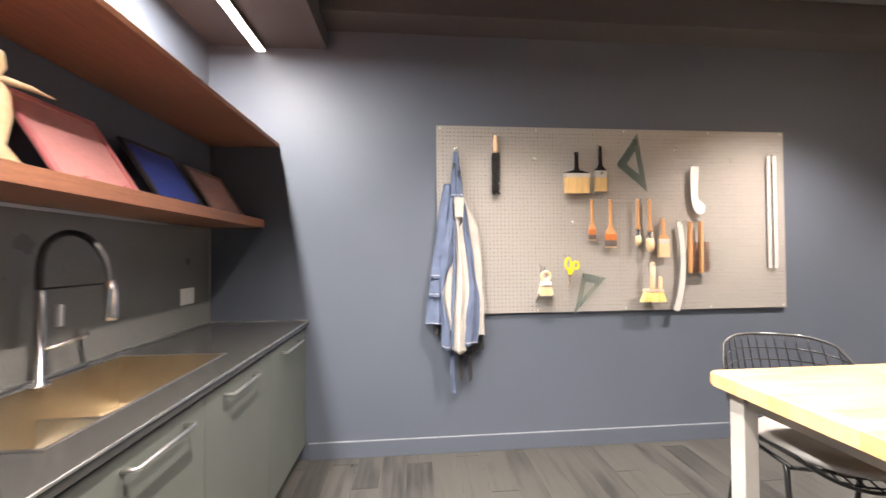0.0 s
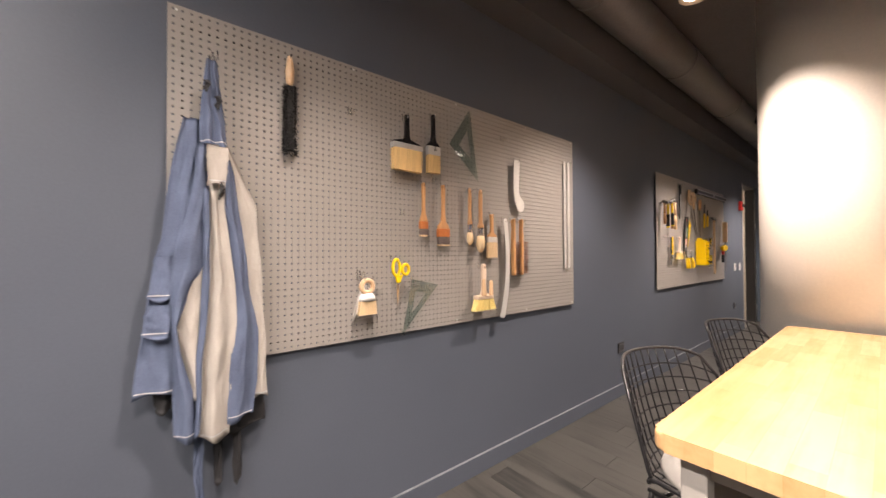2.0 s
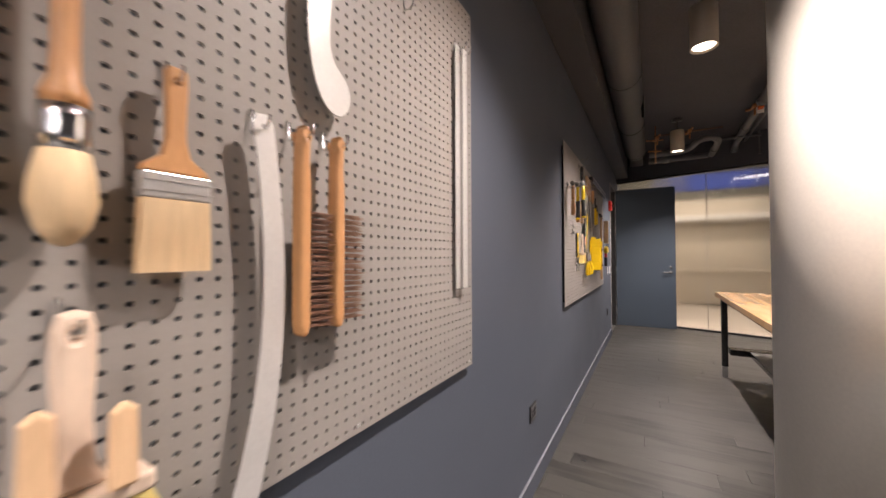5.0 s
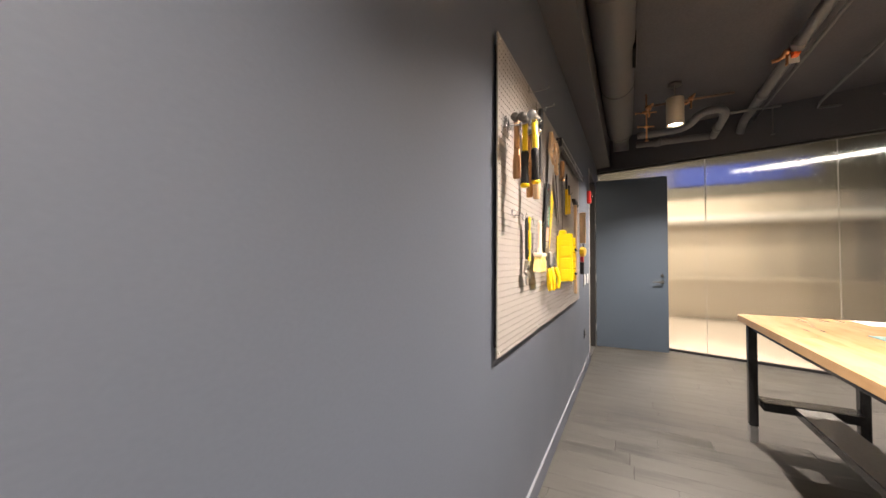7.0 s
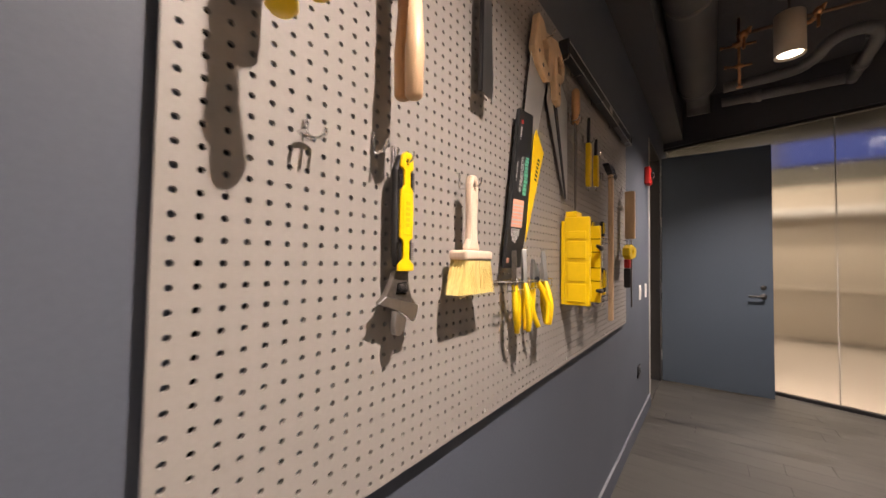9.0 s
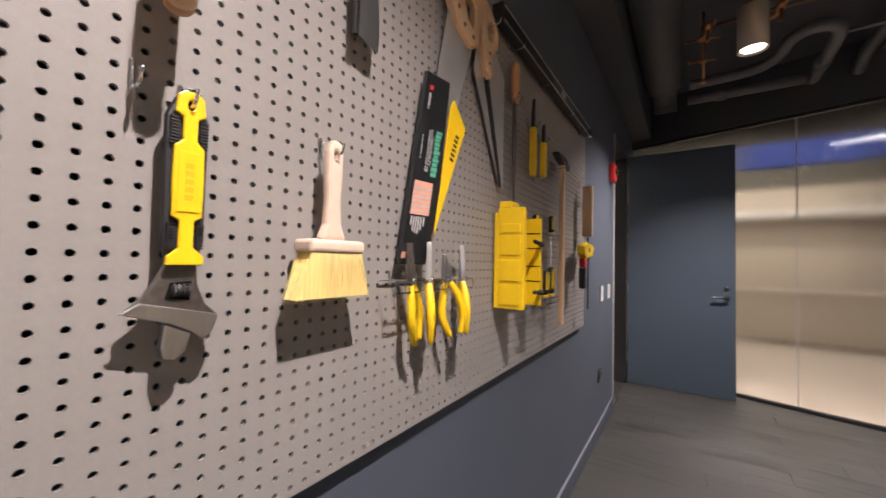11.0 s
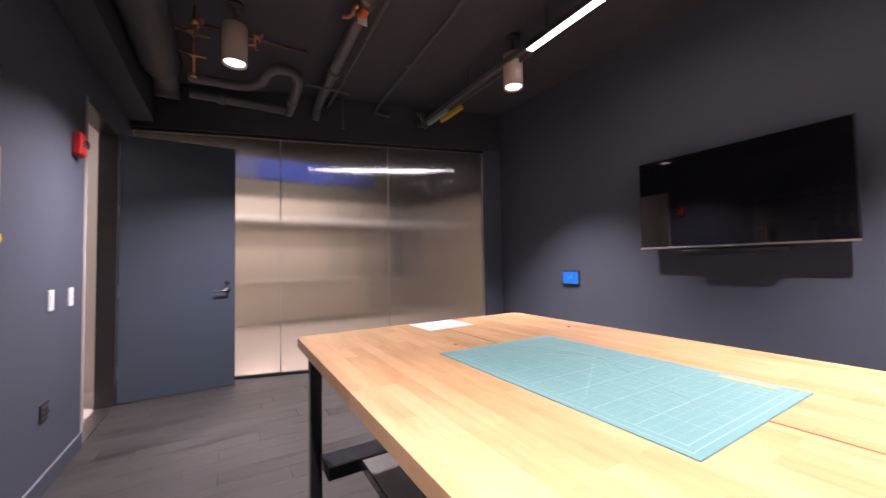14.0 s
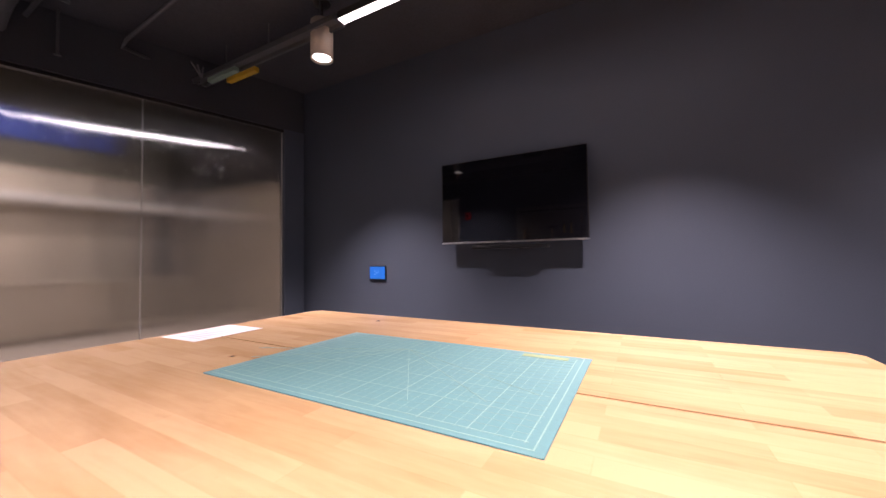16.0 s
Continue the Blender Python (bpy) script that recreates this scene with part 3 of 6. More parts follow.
# ---- television ----
tv = thing("television", 5.355, SOUTH + 0.065, 1.65, "black flat television switched off on a wall bracket", "television", rz=180)
GLOSS = glow("black_gloss_screen", (0, 0, 0), 0, (0.005, 0.005, 0.007))
GLOSS.node_tree.nodes["Principled BSDF"].inputs["Roughness"].default_value = 0.035
part("body", box(-0.58, 0.58, -0.045, -0.012, -0.33, 0.33, 0.008), BLACK, tv)
part("bezel", box(-0.61, 0.61, -0.062, -0.0455, -0.356, 0.352, 0.004), BLACK, tv, "thin black bezel")
part("screen", box(-0.60, 0.60, -0.0645, -0.0625, -0.338, 0.343), GLOSS, tv, "dark glossy screen")
part("chin", box(-0.61, 0.61, -0.067, -0.0625, -0.356, -0.343, 0.002), STEEL, tv, "thin silver strip under the screen")
part("status_light", box(-0.02, 0.02, -0.069, -0.0672, -0.353, -0.347), WHITE, tv)
part("soundbar", box(-0.32, 0.32, -0.075, -0.02, -0.405, -0.372, 0.008), BLACK, tv, "slim black speaker bar under the set")
part("bracket", box(-0.2, 0.2, -0.012, 0.065, -0.30, 0.2, 0.002), BLACK, tv)


# ---- pendants and linear lights ----
CANMAT = material("putty_enamel", (0.50, 0.43, 0.34), 0.45, vary=0.05, scale=10)
LENS = glow("pendant_lens", (1.0, 0.87, 0.72), 9.0)
DARKM = material("dark_bronze", (0.05, 0.045, 0.04), 0.4)


def pendant(first=None, x=0, y=0):
    if first:
        return copy_thing(first, pose(x, y, LAMP_Z))
    r = thing("pendant_light", x, y, LAMP_Z, "putty coloured cylinder pendant light, lit, under the dark ceiling", "pendant light", "cylinder pendant lights")
    part("can", lathe([(0.068, 0.014), (0.080, 0.0), (0.083, 0.0), (0.083, 0.283), (0.078, 0.29), (0.012, 0.292)], 40), CANMAT, r, "", True)
    part("lens", lathe([(0.067, 0.014), (0.067, 0.018)], 32), LENS, r, "glowing round lens")
    part("stem", tube([(0, 0, 0.29), (0, 0, CEIL_Z - LAMP_Z - 0.02)], 0.008, 10), DARKM, r)
    part("canopy", lathe([(0.062, CEIL_Z - LAMP_Z - 0.024), (0.065, CEIL_Z - LAMP_Z - 0.018), (0.065, CEIL_Z - LAMP_Z)], 28), DARKM, r, "", True)
    return r


first = pendant(None, *PENDANTS[0])
# The can at (-0.20, -1.90) only houses the added kitchen fill lamp.
for px, py in PENDANTS[1:]:
    pendant(first, px, py)

TUBEGLOW = glow("linear_diffuser", (1.0, 0.87, 0.76), 7.0)
ll = thing("linear_light", 4.9, -2.92, 2.89, "slim lit linear light hung on a ceiling channel", "linear light")
part("housing", box(-1.39, 1.39, -0.035, 0.035, 0.006, 0.06, 0.004), DARKM, ll)
part("diffuser", box(-1.38, 1.38, -0.03, 0.03, 0.0, 0.0055), TUBEGLOW, ll, "glowing diffuser")
for hx in (-1.2, 0, 1.2):
    part("hanger", tube([(hx, 0, 0.06), (hx, 0, CEIL_Z - 2.89)], 0.004, 6), DARKM, ll)
kl = thing("linear_light", -1.10, -1.5, 2.56, "slim lit linear light under the kitchen ceiling", "linear light")
part("housing", box(-0.03, 0.03, -1.49, 1.49, 0.006, 0.04, 0.003), DARKM, kl)
part("diffuser", box(-0.026, 0.026, -1.48, 1.48, 0.0, 0.0055), TUBEGLOW, kl, "glowing diffuser")

# ---- ceiling services ----
duct = thing("air_duct", 0, -0.36, 2.99, "large dark painted round air duct", "air duct")
part("run", tube([(-0.65, 0, 0), (8.1, 0, 0)], 0.148, 40), DUCT, duct, "", True)
for dx in (0.6, 2.1, 3.6, 5.1, 6.6, 8.0):
    part("joint_band", tube([(dx, 0, 0), (dx + 0.05, 0, 0)], 0.153, 40), DUCT, duct, "", True)
part("boot", tube(smooth_path([(8.1, 0, 0), (8.3, 0, 0.0), (8.42, 0, -0.06), (8.46, 0, -0.16)]), 0.1, 24), DUCT, duct, "", True)
for gx in (5.85,):
    g = part("grille", box(gx, gx + 0.32, -0.155, -0.13, -0.09, 0.05, 0.004), VOID, duct, "dark supply grille")
    for k in range(7):
        part("slat", box(gx + 0.01, gx + 0.31, -0.162, -0.1555, -0.08 + k * 0.019, -0.075 + k * 0.019), DUCT, g)
structure("soffit_north", box(-0.70, 9.0, -0.20, 0, 2.72, CEIL_Z, 0.004), WALL_DARK, "dark boxed soffit along the top of the wall")


def pipe(name, pts, r, label, couplings=(), mat=None, smooth_it=True):
    t = thing(name, 0, 0, 0, label, "pipe", "pipes under the ceiling")
    part("run", tube(smooth_path(pts) if smooth_it else pts, r, 14), mat or PIPE, t, "", True)
    for c in couplings:
        a, d = Vector(c[0]), Vector(c[1]).normalized()
        part("coupling", tube([a - d * 0.035, a + d * 0.035], r * 1.28, 14), mat or PIPE, t, "", True)
    return t


X = (1, 0, 0)
pipe("drain_pipe", [(5.2, -1.62, 2.98), (7.9, -1.70, 2.98), (8.35, -1.72, 2.98), (8.5, -1.72, 2.9)], 0.045, "thick dark painted drain pipe under the ceiling", [((6.5, -1.66, 2.98), X), ((7.5, -1.69, 2.98), X)])
pipe("conduit", [(5.3, -1.78, 3.02), (8.4, -1.84, 3.02)], 0.014, "thin dark conduit under the ceiling", [((7.0, -1.81, 3.02), X)], None, False)
pipe("drain_pipe", [(8.38, -1.42, 2.86), (7.75, -1.42, 2.9), (7.62, -1.36, 2.93), (7.61, -1.24, 2.93), (7.70, -1.16, 2.92), (7.86, -1.12, 2.9), (7.98, -0.98, 2.88), (8.02, -0.56, 2.88)], 0.042, "bent dark painted pipe near the partition", [((8.1, -1.42, 2.88), X)])
pipe("sprinkler_pipe", [(7.32, -0.62, 2.98), (7.32, -1.42, 2.98)], 0.012, "thin bronze sprinkler pipe under the ceiling", [((7.32, -0.66, 2.98), (0, 1, 0))], material("bronze_pipe", (0.18, 0.11, 0.07), 0.4, 0.6), False)
pipe("conduit", [(6.0, -2.27, 3.06), (8.15, -2.35, 3.03), (8.25, -2.36, 3.0), (8.28, -2.7, 3.0)], 0.014, "thin dark conduit along the ceiling", [((7.2, -2.31, 3.05), X)], None, False)
pipe("conduit", [(2.2, -1.0, 3.13), (2.55, -1.9, 3.13), (2.7, -2.6, 3.13)], 0.012, "thin dark conduit across the ceiling", (), None, False)
pipe("drain_pipe", [(8.25, -0.55, 2.83), (8.25, -1.36, 2.83)], 0.042, "dark painted pipe over the door", [((8.25, -0.8, 2.83), (0, 1, 0))], None, False)
pipe("strut_bar", [(7.74, -1.36, 2.915), (7.74, -1.90, 2.915)], 0.013, "thin dark strut across the pipes", (), None, False)

BRASS = material("copper_brass", (0.55, 0.27, 0.13), 0.35, 1.0, vary=0.25, scale=25)
for vx, vy, vz in ((6.58, -1.60, 2.95), (7.24, -0.66, 2.93), (7.32, -1.05, 2.985)):
    v = thing("pipe_valve", vx, vy, vz, "copper pipe valve with a lever under the ceiling", "valve", "valves under the ceiling")
    part("body", tube([(-0.05, 0, 0), (-0.02, 0, 0), (0.02, 0, 0), (0.05, 0, 0)], 0.02, 12, radii=[0.016, 0.026, 0.026, 0.016]), BRASS, v, "", True)
    part("stem", tube([(0, 0, 0), (0, -0.03, 0.045)], 0.009, 8), BRASS, v)
    part("lever", box(-0.01, 0.10, -0.045, -0.03, 0.043, 0.052, 0.003), RED if vx < 6.6 else BRASS, v, "flat lever")
    part("fitting", tube([(0.05, 0, 0), (0.10, 0.02, 0), (0.11, 0.06, 0)], 0.015, 10), BRASS, v, "", True)
    part("drop", tube([(-0.02, 0, -0.02), (-0.02, 0, -0.10), (-0.02, 0.01, -0.105)], 0.009, 8), BRASS, v, "", True)
    if vx < 6.6:
        part("tag", box(0.02, 0.024, -0.09, -0.02, -0.08, 0.02, 0.001), WHITE, v, "white paper tag")
        part("actuator", box(-0.06, 0.01, -0.075, -0.03, -0.045, 0.03, 0.006), material("orange_actuator", (0.7, 0.14, 0.03), 0.45), v, "orange actuator")

dr = thing("sprinkler_drop", 7.40, -0.64, 3.0, "bronze sprinkler drop with brass tees beside a pendant", "sprinkler")
part("rod", tube([(0, 0, CEIL_Z - 3.0), (0, 0, -0.05), (0, 0, -0.36)], 0.009, 8), BRASS, dr, "", True)
for dz, half in ((-0.06, 0.10), (-0.22, 0.075)):
    arm = part("arm", tube([(0, half, dz + 0.012), (0, 0.0, dz), (0, -half, dz - 0.004)], 0.008, 8), BRASS, dr, "", True)
    part("tee", tube([(0, 0.024, dz + 0.002), (0, 0.008, dz), (0, -0.008, dz), (0, -0.024, dz - 0.001)], 0.016, 10, radii=[0.013, 0.017, 0.017, 0.013]), BRASS, arm, "", True)
    part("cap", tube([(0, half, dz + 0.012), (0, half + 0.016, dz + 0.013)], 0.013, 10), BRASS, arm, "", True)
part("head", lathe([(0.020, -0.385), (0.020, -0.380), (0.008, -0.372), (0.010, -0.355)], 12), BRASS, dr, "small brass sprinkler head", True)

st = thing("ceiling_channel", 0, 0, 0, "dark slotted steel channel under the ceiling", "channel")
bm = box(6.3, 8.35, -2.975, -2.955, 2.885, 2.93)
box(6.3, 8.35, -2.885, -2.865, 2.885, 2.93, 0, bm)
box(6.3, 8.35, -2.955, -2.885, 2.918, 2.93, 0, bm)
part("rail", bm, PIPE, st)
for sx in (6.5, 7.1, 7.7, 8.2):
    part("hanger", tube([(sx, -2.92, 2.93), (sx, -2.92, CEIL_Z)], 0.005, 6), PIPE, st)
YEL = material("safety_yellow", (0.78, 0.46, 0.02), 0.4, vary=0.08)
for lx, ly, c, nm in ((7.40, -2.99, YEL, "yellow"), (7.55, -2.90, material("pale_green_tag", (0.30, 0.42, 0.32), 0.5), "pale green")):
    g = thing("pipe_tag", lx, ly, 2.845, nm + " marker strip fixed to the ceiling channel", "marker strip", "marker strips on the channel")
    part("strip", box(-0.04, 0.38, -0.023, 0.023, 0.0, 0.042, 0.004), c, g)
    part("cap", box(0.38, 0.42, -0.012, 0.012, 0.006, 0.03, 0.003), BLACK, g)
wire = thing("cable_bundle", 0, 0, 0, "loose dark cables under the ceiling", "cables")
for k in range(3):
    part("cable", tube(smooth_path([(7.85, -2.80 + 0.05 * k, 2.93), (8.0, -2.86, 2.86 + 0.01 * k), (8.12, -2.95 + 0.05 * k, 2.88), (8.22, -2.9, 2.93 + 0.03 * k)]), 0.007, 6), PIPE, wire)
sp = thing("fire_sprinkler", 8.36, -2.0, 2.80, "small dark sprinkler head above the partition", "sprinkler")
part("stem", tube([(0, 0, -0.01), (0, 0, CEIL_Z - 2.80)], 0.009, 8), PIPE, sp)
part("deflector", lathe([(0.022, -0.014), (0.022, -0.01), (0.006, -0.008)], 14), PIPE, sp)

# ---- next room, seen through the partition ----
nl = thing("linear_light", 9.81, -3.06, 2.75, "lit linear light in the next room", "linear light", rz=-116)
part("housing", box(-0.88, 0.88, -0.03, 0.03, 0.006, 0.05, 0.003), DARKM, nl)
part("diffuser", box(-0.88, 0.88, -0.028, 0.028, 0.0, 0.0055), glow("next_room_tube", (1.0, 0.95, 0.9), 8), nl, "glowing diffuser")
part("hanger", tube([(0, 0, 0.05), (0, 0, 1.65)], 0.005, 6), DARKM, nl)
bs = thing("wall_display", 10.9, -1.9, 2.85, "glowing blue display panel in the next room", "display", rz=-90)
part("case", box(-0.95, 0.95, 0.003, 0.05, -0.19, 0.19, 0.004), BLACK, bs)
part("screen", box(-0.93, 0.93, -0.002, 0.0025, -0.17, 0.17), glow("blue_light", (0.14, 0.22, 0.80), 0.36, (0.02, 0.02, 0.05)), bs, "glowing blue face")
for hx in (-0.7, 0.7):
    part("hanger", tube([(hx, 0.025, 0.19), (hx, 0.025, 1.55)], 0.006, 6), BLACK, bs)
nb = thing("low_cabinet", 12.6, -2.6, 0, "long beige low cabinet in the next room", "cabinet")
part("body", box(-0.3, 0.3, -1.6, 1.6, 0.05, 0.85, 0.01), NEXT, nb)
part("worktop", box(-0.32, 0.32, -1.62, 1.62, 0.85, 0.89, 0.005), NEXT, nb)
part("plinth", box(-0.26, 0.26, -1.55, 1.55, 0, 0.05), BLACK, nb)
# Not a known shelf: a white board added to make the bright band.
ns = thing("wall_shelf", 13.13, -2.6, 2.18, "white board added for a bright band in the next room", "shelf")
part("board", box(-0.18, 0.07, -3.3, 3.3, 0.0, 0.14, 0.005), WHITE, ns)


# ---- work tables ----
def slab(hx, hy, z0, z1, r, seam):
    """A thick board with rounded corners and eased edges; the seam side (y = seam * hy) stays sharp."""
    b = bmesh.new()
    ring_ = []
    for cx, cy, a0 in ((1, 1, 0), (-1, 1, 90), (-1, -1, 180), (1, -1, 270)):
        rr = 0.002 if cy == seam else r
        for k in range(6):
            a = radians(a0 + 18 * k)
            ring_.append((cx * (hx - rr) + rr * math.cos(a), cy * (hy - rr) + rr * math.sin(a)))
    low = [b.verts.new((x, y, z0)) for x, y in ring_]
    top = [b.verts.new((x, y, z1)) for x, y in ring_]
    n = len(low)
    for i in range(n):
        b.faces.new((low[i], low[(i + 1) % n], top[(i + 1) % n], top[i]))
    b.faces.new(top)
    b.faces.new(low[::-1])
    rim = [e for e in b.edges if abs(e.verts[0].co.z - e.verts[1].co.z) < 1e-6 and (seam == 0 or e.verts[0].co.y * seam < hy - 0.004 or e.verts[1].co.y * seam < hy - 0.004)]
    bmesh.ops.bevel(b, geom=rim, offset=0.008, segments=3, affect="EDGES", profile=0.5)
    return b


def work_table(x0, x1, y0, y1, name, label, leg_mat, leg_label, seam=0, ztop=0.872):
    r = thing(name, (x0 + x1) / 2, (y0 + y1) / 2, 0, label, "work table", "butcher block work tables")
    hx, hy = (x1 - x0) / 2, (y1 - y0) / 2
    top = part("tabletop", slab(hx, hy, ztop - 0.042, ztop, 0.028, seam), BLOCK, r, "honey maple butcher block top")
    za = ztop - 0.0425
    lx, ly = hx - 0.07, hy - 0.07
    for sx in (-1, 1):
        for sy in (-1, 1):
            leg = part("leg", box(sx * lx - 0.026, sx * lx + 0.026, sy * ly - 0.026, sy * ly + 0.026, 0.11, za, 0.004), leg_mat, r, leg_label)
            part("foot", box(sx * lx - 0.023, sx * lx + 0.023, sy * ly - 0.023, sy * ly + 0.023, 0, 0.1095, 0.003), STEEL, leg, "pale grey sleeve foot")
    for sy in (-1, 1):
        part("apron", box(-lx + 0.027, lx - 0.027, min(sy * (ly - 0.012), sy * (ly + 0.012)), max(sy * (ly - 0.012), sy * (ly + 0.012)), za - 0.05, za - 0.001, 0.002), leg_mat, r)
    for sx in (-1, 1):
        part("apron", box(min(sx * (lx - 0.012), sx * (lx + 0.012)), max(sx * (lx - 0.012), sx * (lx + 0.012)), -ly + 0.027, ly - 0.027, za - 0.05, za - 0.001, 0.002), leg_mat, r)
        part("end_stretcher", box(sx * lx - 0.03 - 0.04 * (sx + 1), sx * lx + 0.03 - 0.04 * (sx - 1), -ly + 0.033, ly - 0.033, 0.25, 0.31, 0.004), leg_mat, r)
    part("long_stretcher", box(-lx + 0.111, lx - 0.111, -0.09, 0.09, 0.255, 0.30, 0.004), leg_mat, r)
    # Added plate: its grey stands for lamp light on the stretcher's top.
    part("lit_top_plate", box(-lx + 0.115, lx - 0.115, -0.086, 0.086, 0.3005, 0.3035, 0.001, seg=1), material("lit_top_grey", (0.24, 0.235, 0.225), 0.4, 0.2, vary=0.12), r, "thin grey plate giving the stretcher a lit top")
    return r


work_table(3.87, 6.09, -1.836, -1.147, "work_table", "honey maple butcher block work table on black steel legs", GLOSSBLACK, "black square steel leg", -1)
pair = work_table(3.87, 6.09, -2.533, -1.846, "work_table", "honey maple butcher block work table pushed against its twin", GLOSSBLACK, "black square steel leg", 1)
# Black strip added to paint the shade of the open gap.
part("joint_strip", box(-1.10, 1.10, 0.3442, 0.3528, 0.845, 0.868), VOID, pair, "dark strip standing in for the shaded gap between the tables")
work_table(0.845, 2.67, -2.55, -1.17, "work_table", "maple butcher block work table on light grey steel legs", GREYMETAL, "light grey square steel leg")

# cutting mat and paper
MAT = material("teal_cutting_mat", (0.120, 0.265, 0.255), 0.5, vary=0.07, scale=5, grain=160, bump=0.03)
LINE = material("pale_mat_line", (0.29, 0.42, 0.35), 0.6, vary=0.05)
mat = thing("cutting_mat", 4.985, -1.835, 0.8725, "teal self-healing cutting mat with pale grid lines on the table", "cutting mat")
MX, MY = 0.437, 0.286
part("sheet", box(-MX, MX, -MY, MY, 0, 0.003, 0.001, seg=1), MAT, mat)
def mat_line(x0, x1, y0, y1):
    part("grid_line", box(x0, x1, y0, y1, 0.003, 0.0034), LINE, mat)


for k in range(33):
    w = 0.0010 if k % 4 == 0 else 0.0003
    mat_line(-0.40 + 0.025 * k - w, -0.40 + 0.025 * k + w, -0.255, 0.255)
for k in range(21):
    w = 0.0010 if k % 4 == 0 else 0.0003
    mat_line(-0.405, 0.405, -0.25 + 0.025 * k - w, -0.25 + 0.025 * k + w)
for a in (30, 45, 60, 120, 135, 150):
    c, s = math.cos(radians(a)), math.sin(radians(a))
    part("angle_line", tube([(0.09, -0.15, 0.0034), (0.09 + 0.40 * c / max(abs(s), 0.75), -0.15 + 0.40 * s, 0.0034)], 0.0009, 4), LINE, mat)
for sy in (-1, 1):
    mat_line(-0.42, 0.42, sy * 0.272 - 0.0012, sy * 0.272 + 0.0012)
    mat_line(sy * 0.418 - 0.0012, sy * 0.418 + 0.0012, -0.272, 0.272)
part("printed_mark", box(-0.38, -0.25, -0.262, -0.235, 0.003, 0.0035), material("dull_yellow_print", (0.30, 0.34, 0.14), 0.6), mat, "faded yellow printed block")

pap = thing("paper_sheet", 5.965, -1.875, 0.8725, "white printed paper sheet lying on the table", "paper", rz=3)
PAPER = material("white_paper", (0.64, 0.62, 0.60), 0.8, vary=0.06)
part("sheet", box(-0.11, 0.11, -0.14, 0.14, 0.0, 0.0008), PAPER, pap)
INK = material("grey_ink", (0.35, 0.36, 0.38), 0.8)
for k in range(9):
    part("text_line", box(-0.08, 0.08 - 0.02 * (k % 3), 0.10 - 0.024 * k, 0.105 - 0.024 * k, 0.0009, 0.0012), INK, pap)


# ---- wire chairs ----
def shell(u, v):
    """A point of the wire shell: u from -1 to 1 across, v from 0 (front of the seat) to 1 (top of the back)."""
    prof = [(0.0, 0.20, 0.665, 0.215), (0.2, 0.09, 0.64, 0.235), (0.42, -0.06, 0.625, 0.235), (0.54, -0.14, 0.64, 0.23), (0.64, -0.185, 0.69, 0.226), (0.8, -0.22, 0.79, 0.222), (1.0, -0.265, 0.945, 0.212)]
    for a, b in zip(prof, prof[1:]):
        if v <= b[0] + 1e-9:
            f = (v - a[0]) / (b[0] - a[0])
            y, z, w = (a[i] + (b[i] - a[i]) * f for i in (1, 2, 3))
            break
    back = min(max((v - 0.42) / 0.2, 0), 1)
    s = abs(u) ** 2.2
    y += 0.105 * s * back
    z += 0.055 * s * (1 - back) - 0.045 * abs(u) ** 5 * max(0, (v - 0.8) / 0.2) - 0.035 * (1 - v) ** 4
    z -= 0.03 * max(0, 0.2 - v) * 5 * (1 - s)
    return Vector((u * w, y, z))


def wire_chair(x, y, rz, first=None):
    if first:
        return copy_thing(first, pose(x, y, 0, 0, 0, rz))
    r = thing("wire_chair", x, y, 0, "black bent wire counter chair with a pale seat pad", "chair", "wire chairs at the table", rz)
    vs = [k / 28 for k in range(29)]
    for k in range(13):
        u = -0.9 + 1.8 * k / 12
        part("wire", tube([shell(u, v) for v in vs], 0.0031, 6), BLACK, r, "", True)
    us = [-1 + k / 10 for k in range(21)]
    for k in range(17):
        v = 0.04 + 0.90 * k / 16
        part("wire", tube([shell(u, v) + Vector((0, 0, -0.005)) for u in us], 0.0031, 6), BLACK, r, "", True)
    rim = [shell(-1, v) for v in vs[:27]] + [shell(u, 1.0) for u in us[1:-1]] + [shell(1, v) for v in vs[26::-1]] + [shell(u, 0) for u in us[-2:0:-1]]
    part("rim", tube(rim, 0.0055, 8, closed=True), BLACK, r, "thicker black rim rod", True)
    for s in (-1, 1):
        part("leg", tube(smooth_path([(s * 0.195, 0.13, 0.63), (s * 0.205, 0.17, 0.34), (s * 0.215, 0.215, 0.0)], 5), 0.0075, 8), BLACK, r, "", True)
        part("leg", tube(smooth_path([(s * 0.195, -0.09, 0.62), (s * 0.205, -0.14, 0.33), (s * 0.215, -0.20, 0.0)], 5), 0.0075, 8), BLACK, r, "", True)
        part("side_rail", tube([(s * 0.195, -0.10, 0.617), (s * 0.195, 0.15, 0.628)], 0.007, 8), BLACK, r, "", True)
        part("foot_rail", tube([(s * 0.208, -0.165, 0.22), (s * 0.208, 0.185, 0.22)], 0.006, 8), BLACK, r, "", True)
    for yy, zz, ww in ((-0.07, 0.612, 0.195), (0.12, 0.612, 0.195), (0.185, 0.22, 0.208), (-0.165, 0.22, 0.208)):
        part("crossbar", tube([(-ww, yy, zz), (0, yy, zz - 0.006), (ww, yy, zz)], 0.006, 8), BLACK, r, "", True)
    part("seat_pad", lathe([(0.10, 0.634), (0.175, 0.638), (0.19, 0.65), (0.185, 0.664), (0.13, 0.672), (0.02, 0.674)], 36), material("pale_grey_vinyl", (0.30, 0.29, 0.27), 0.45, vary=0.06), r, "pale grey round seat pad", True).location = (0, 0.03, 0.0)
    return r


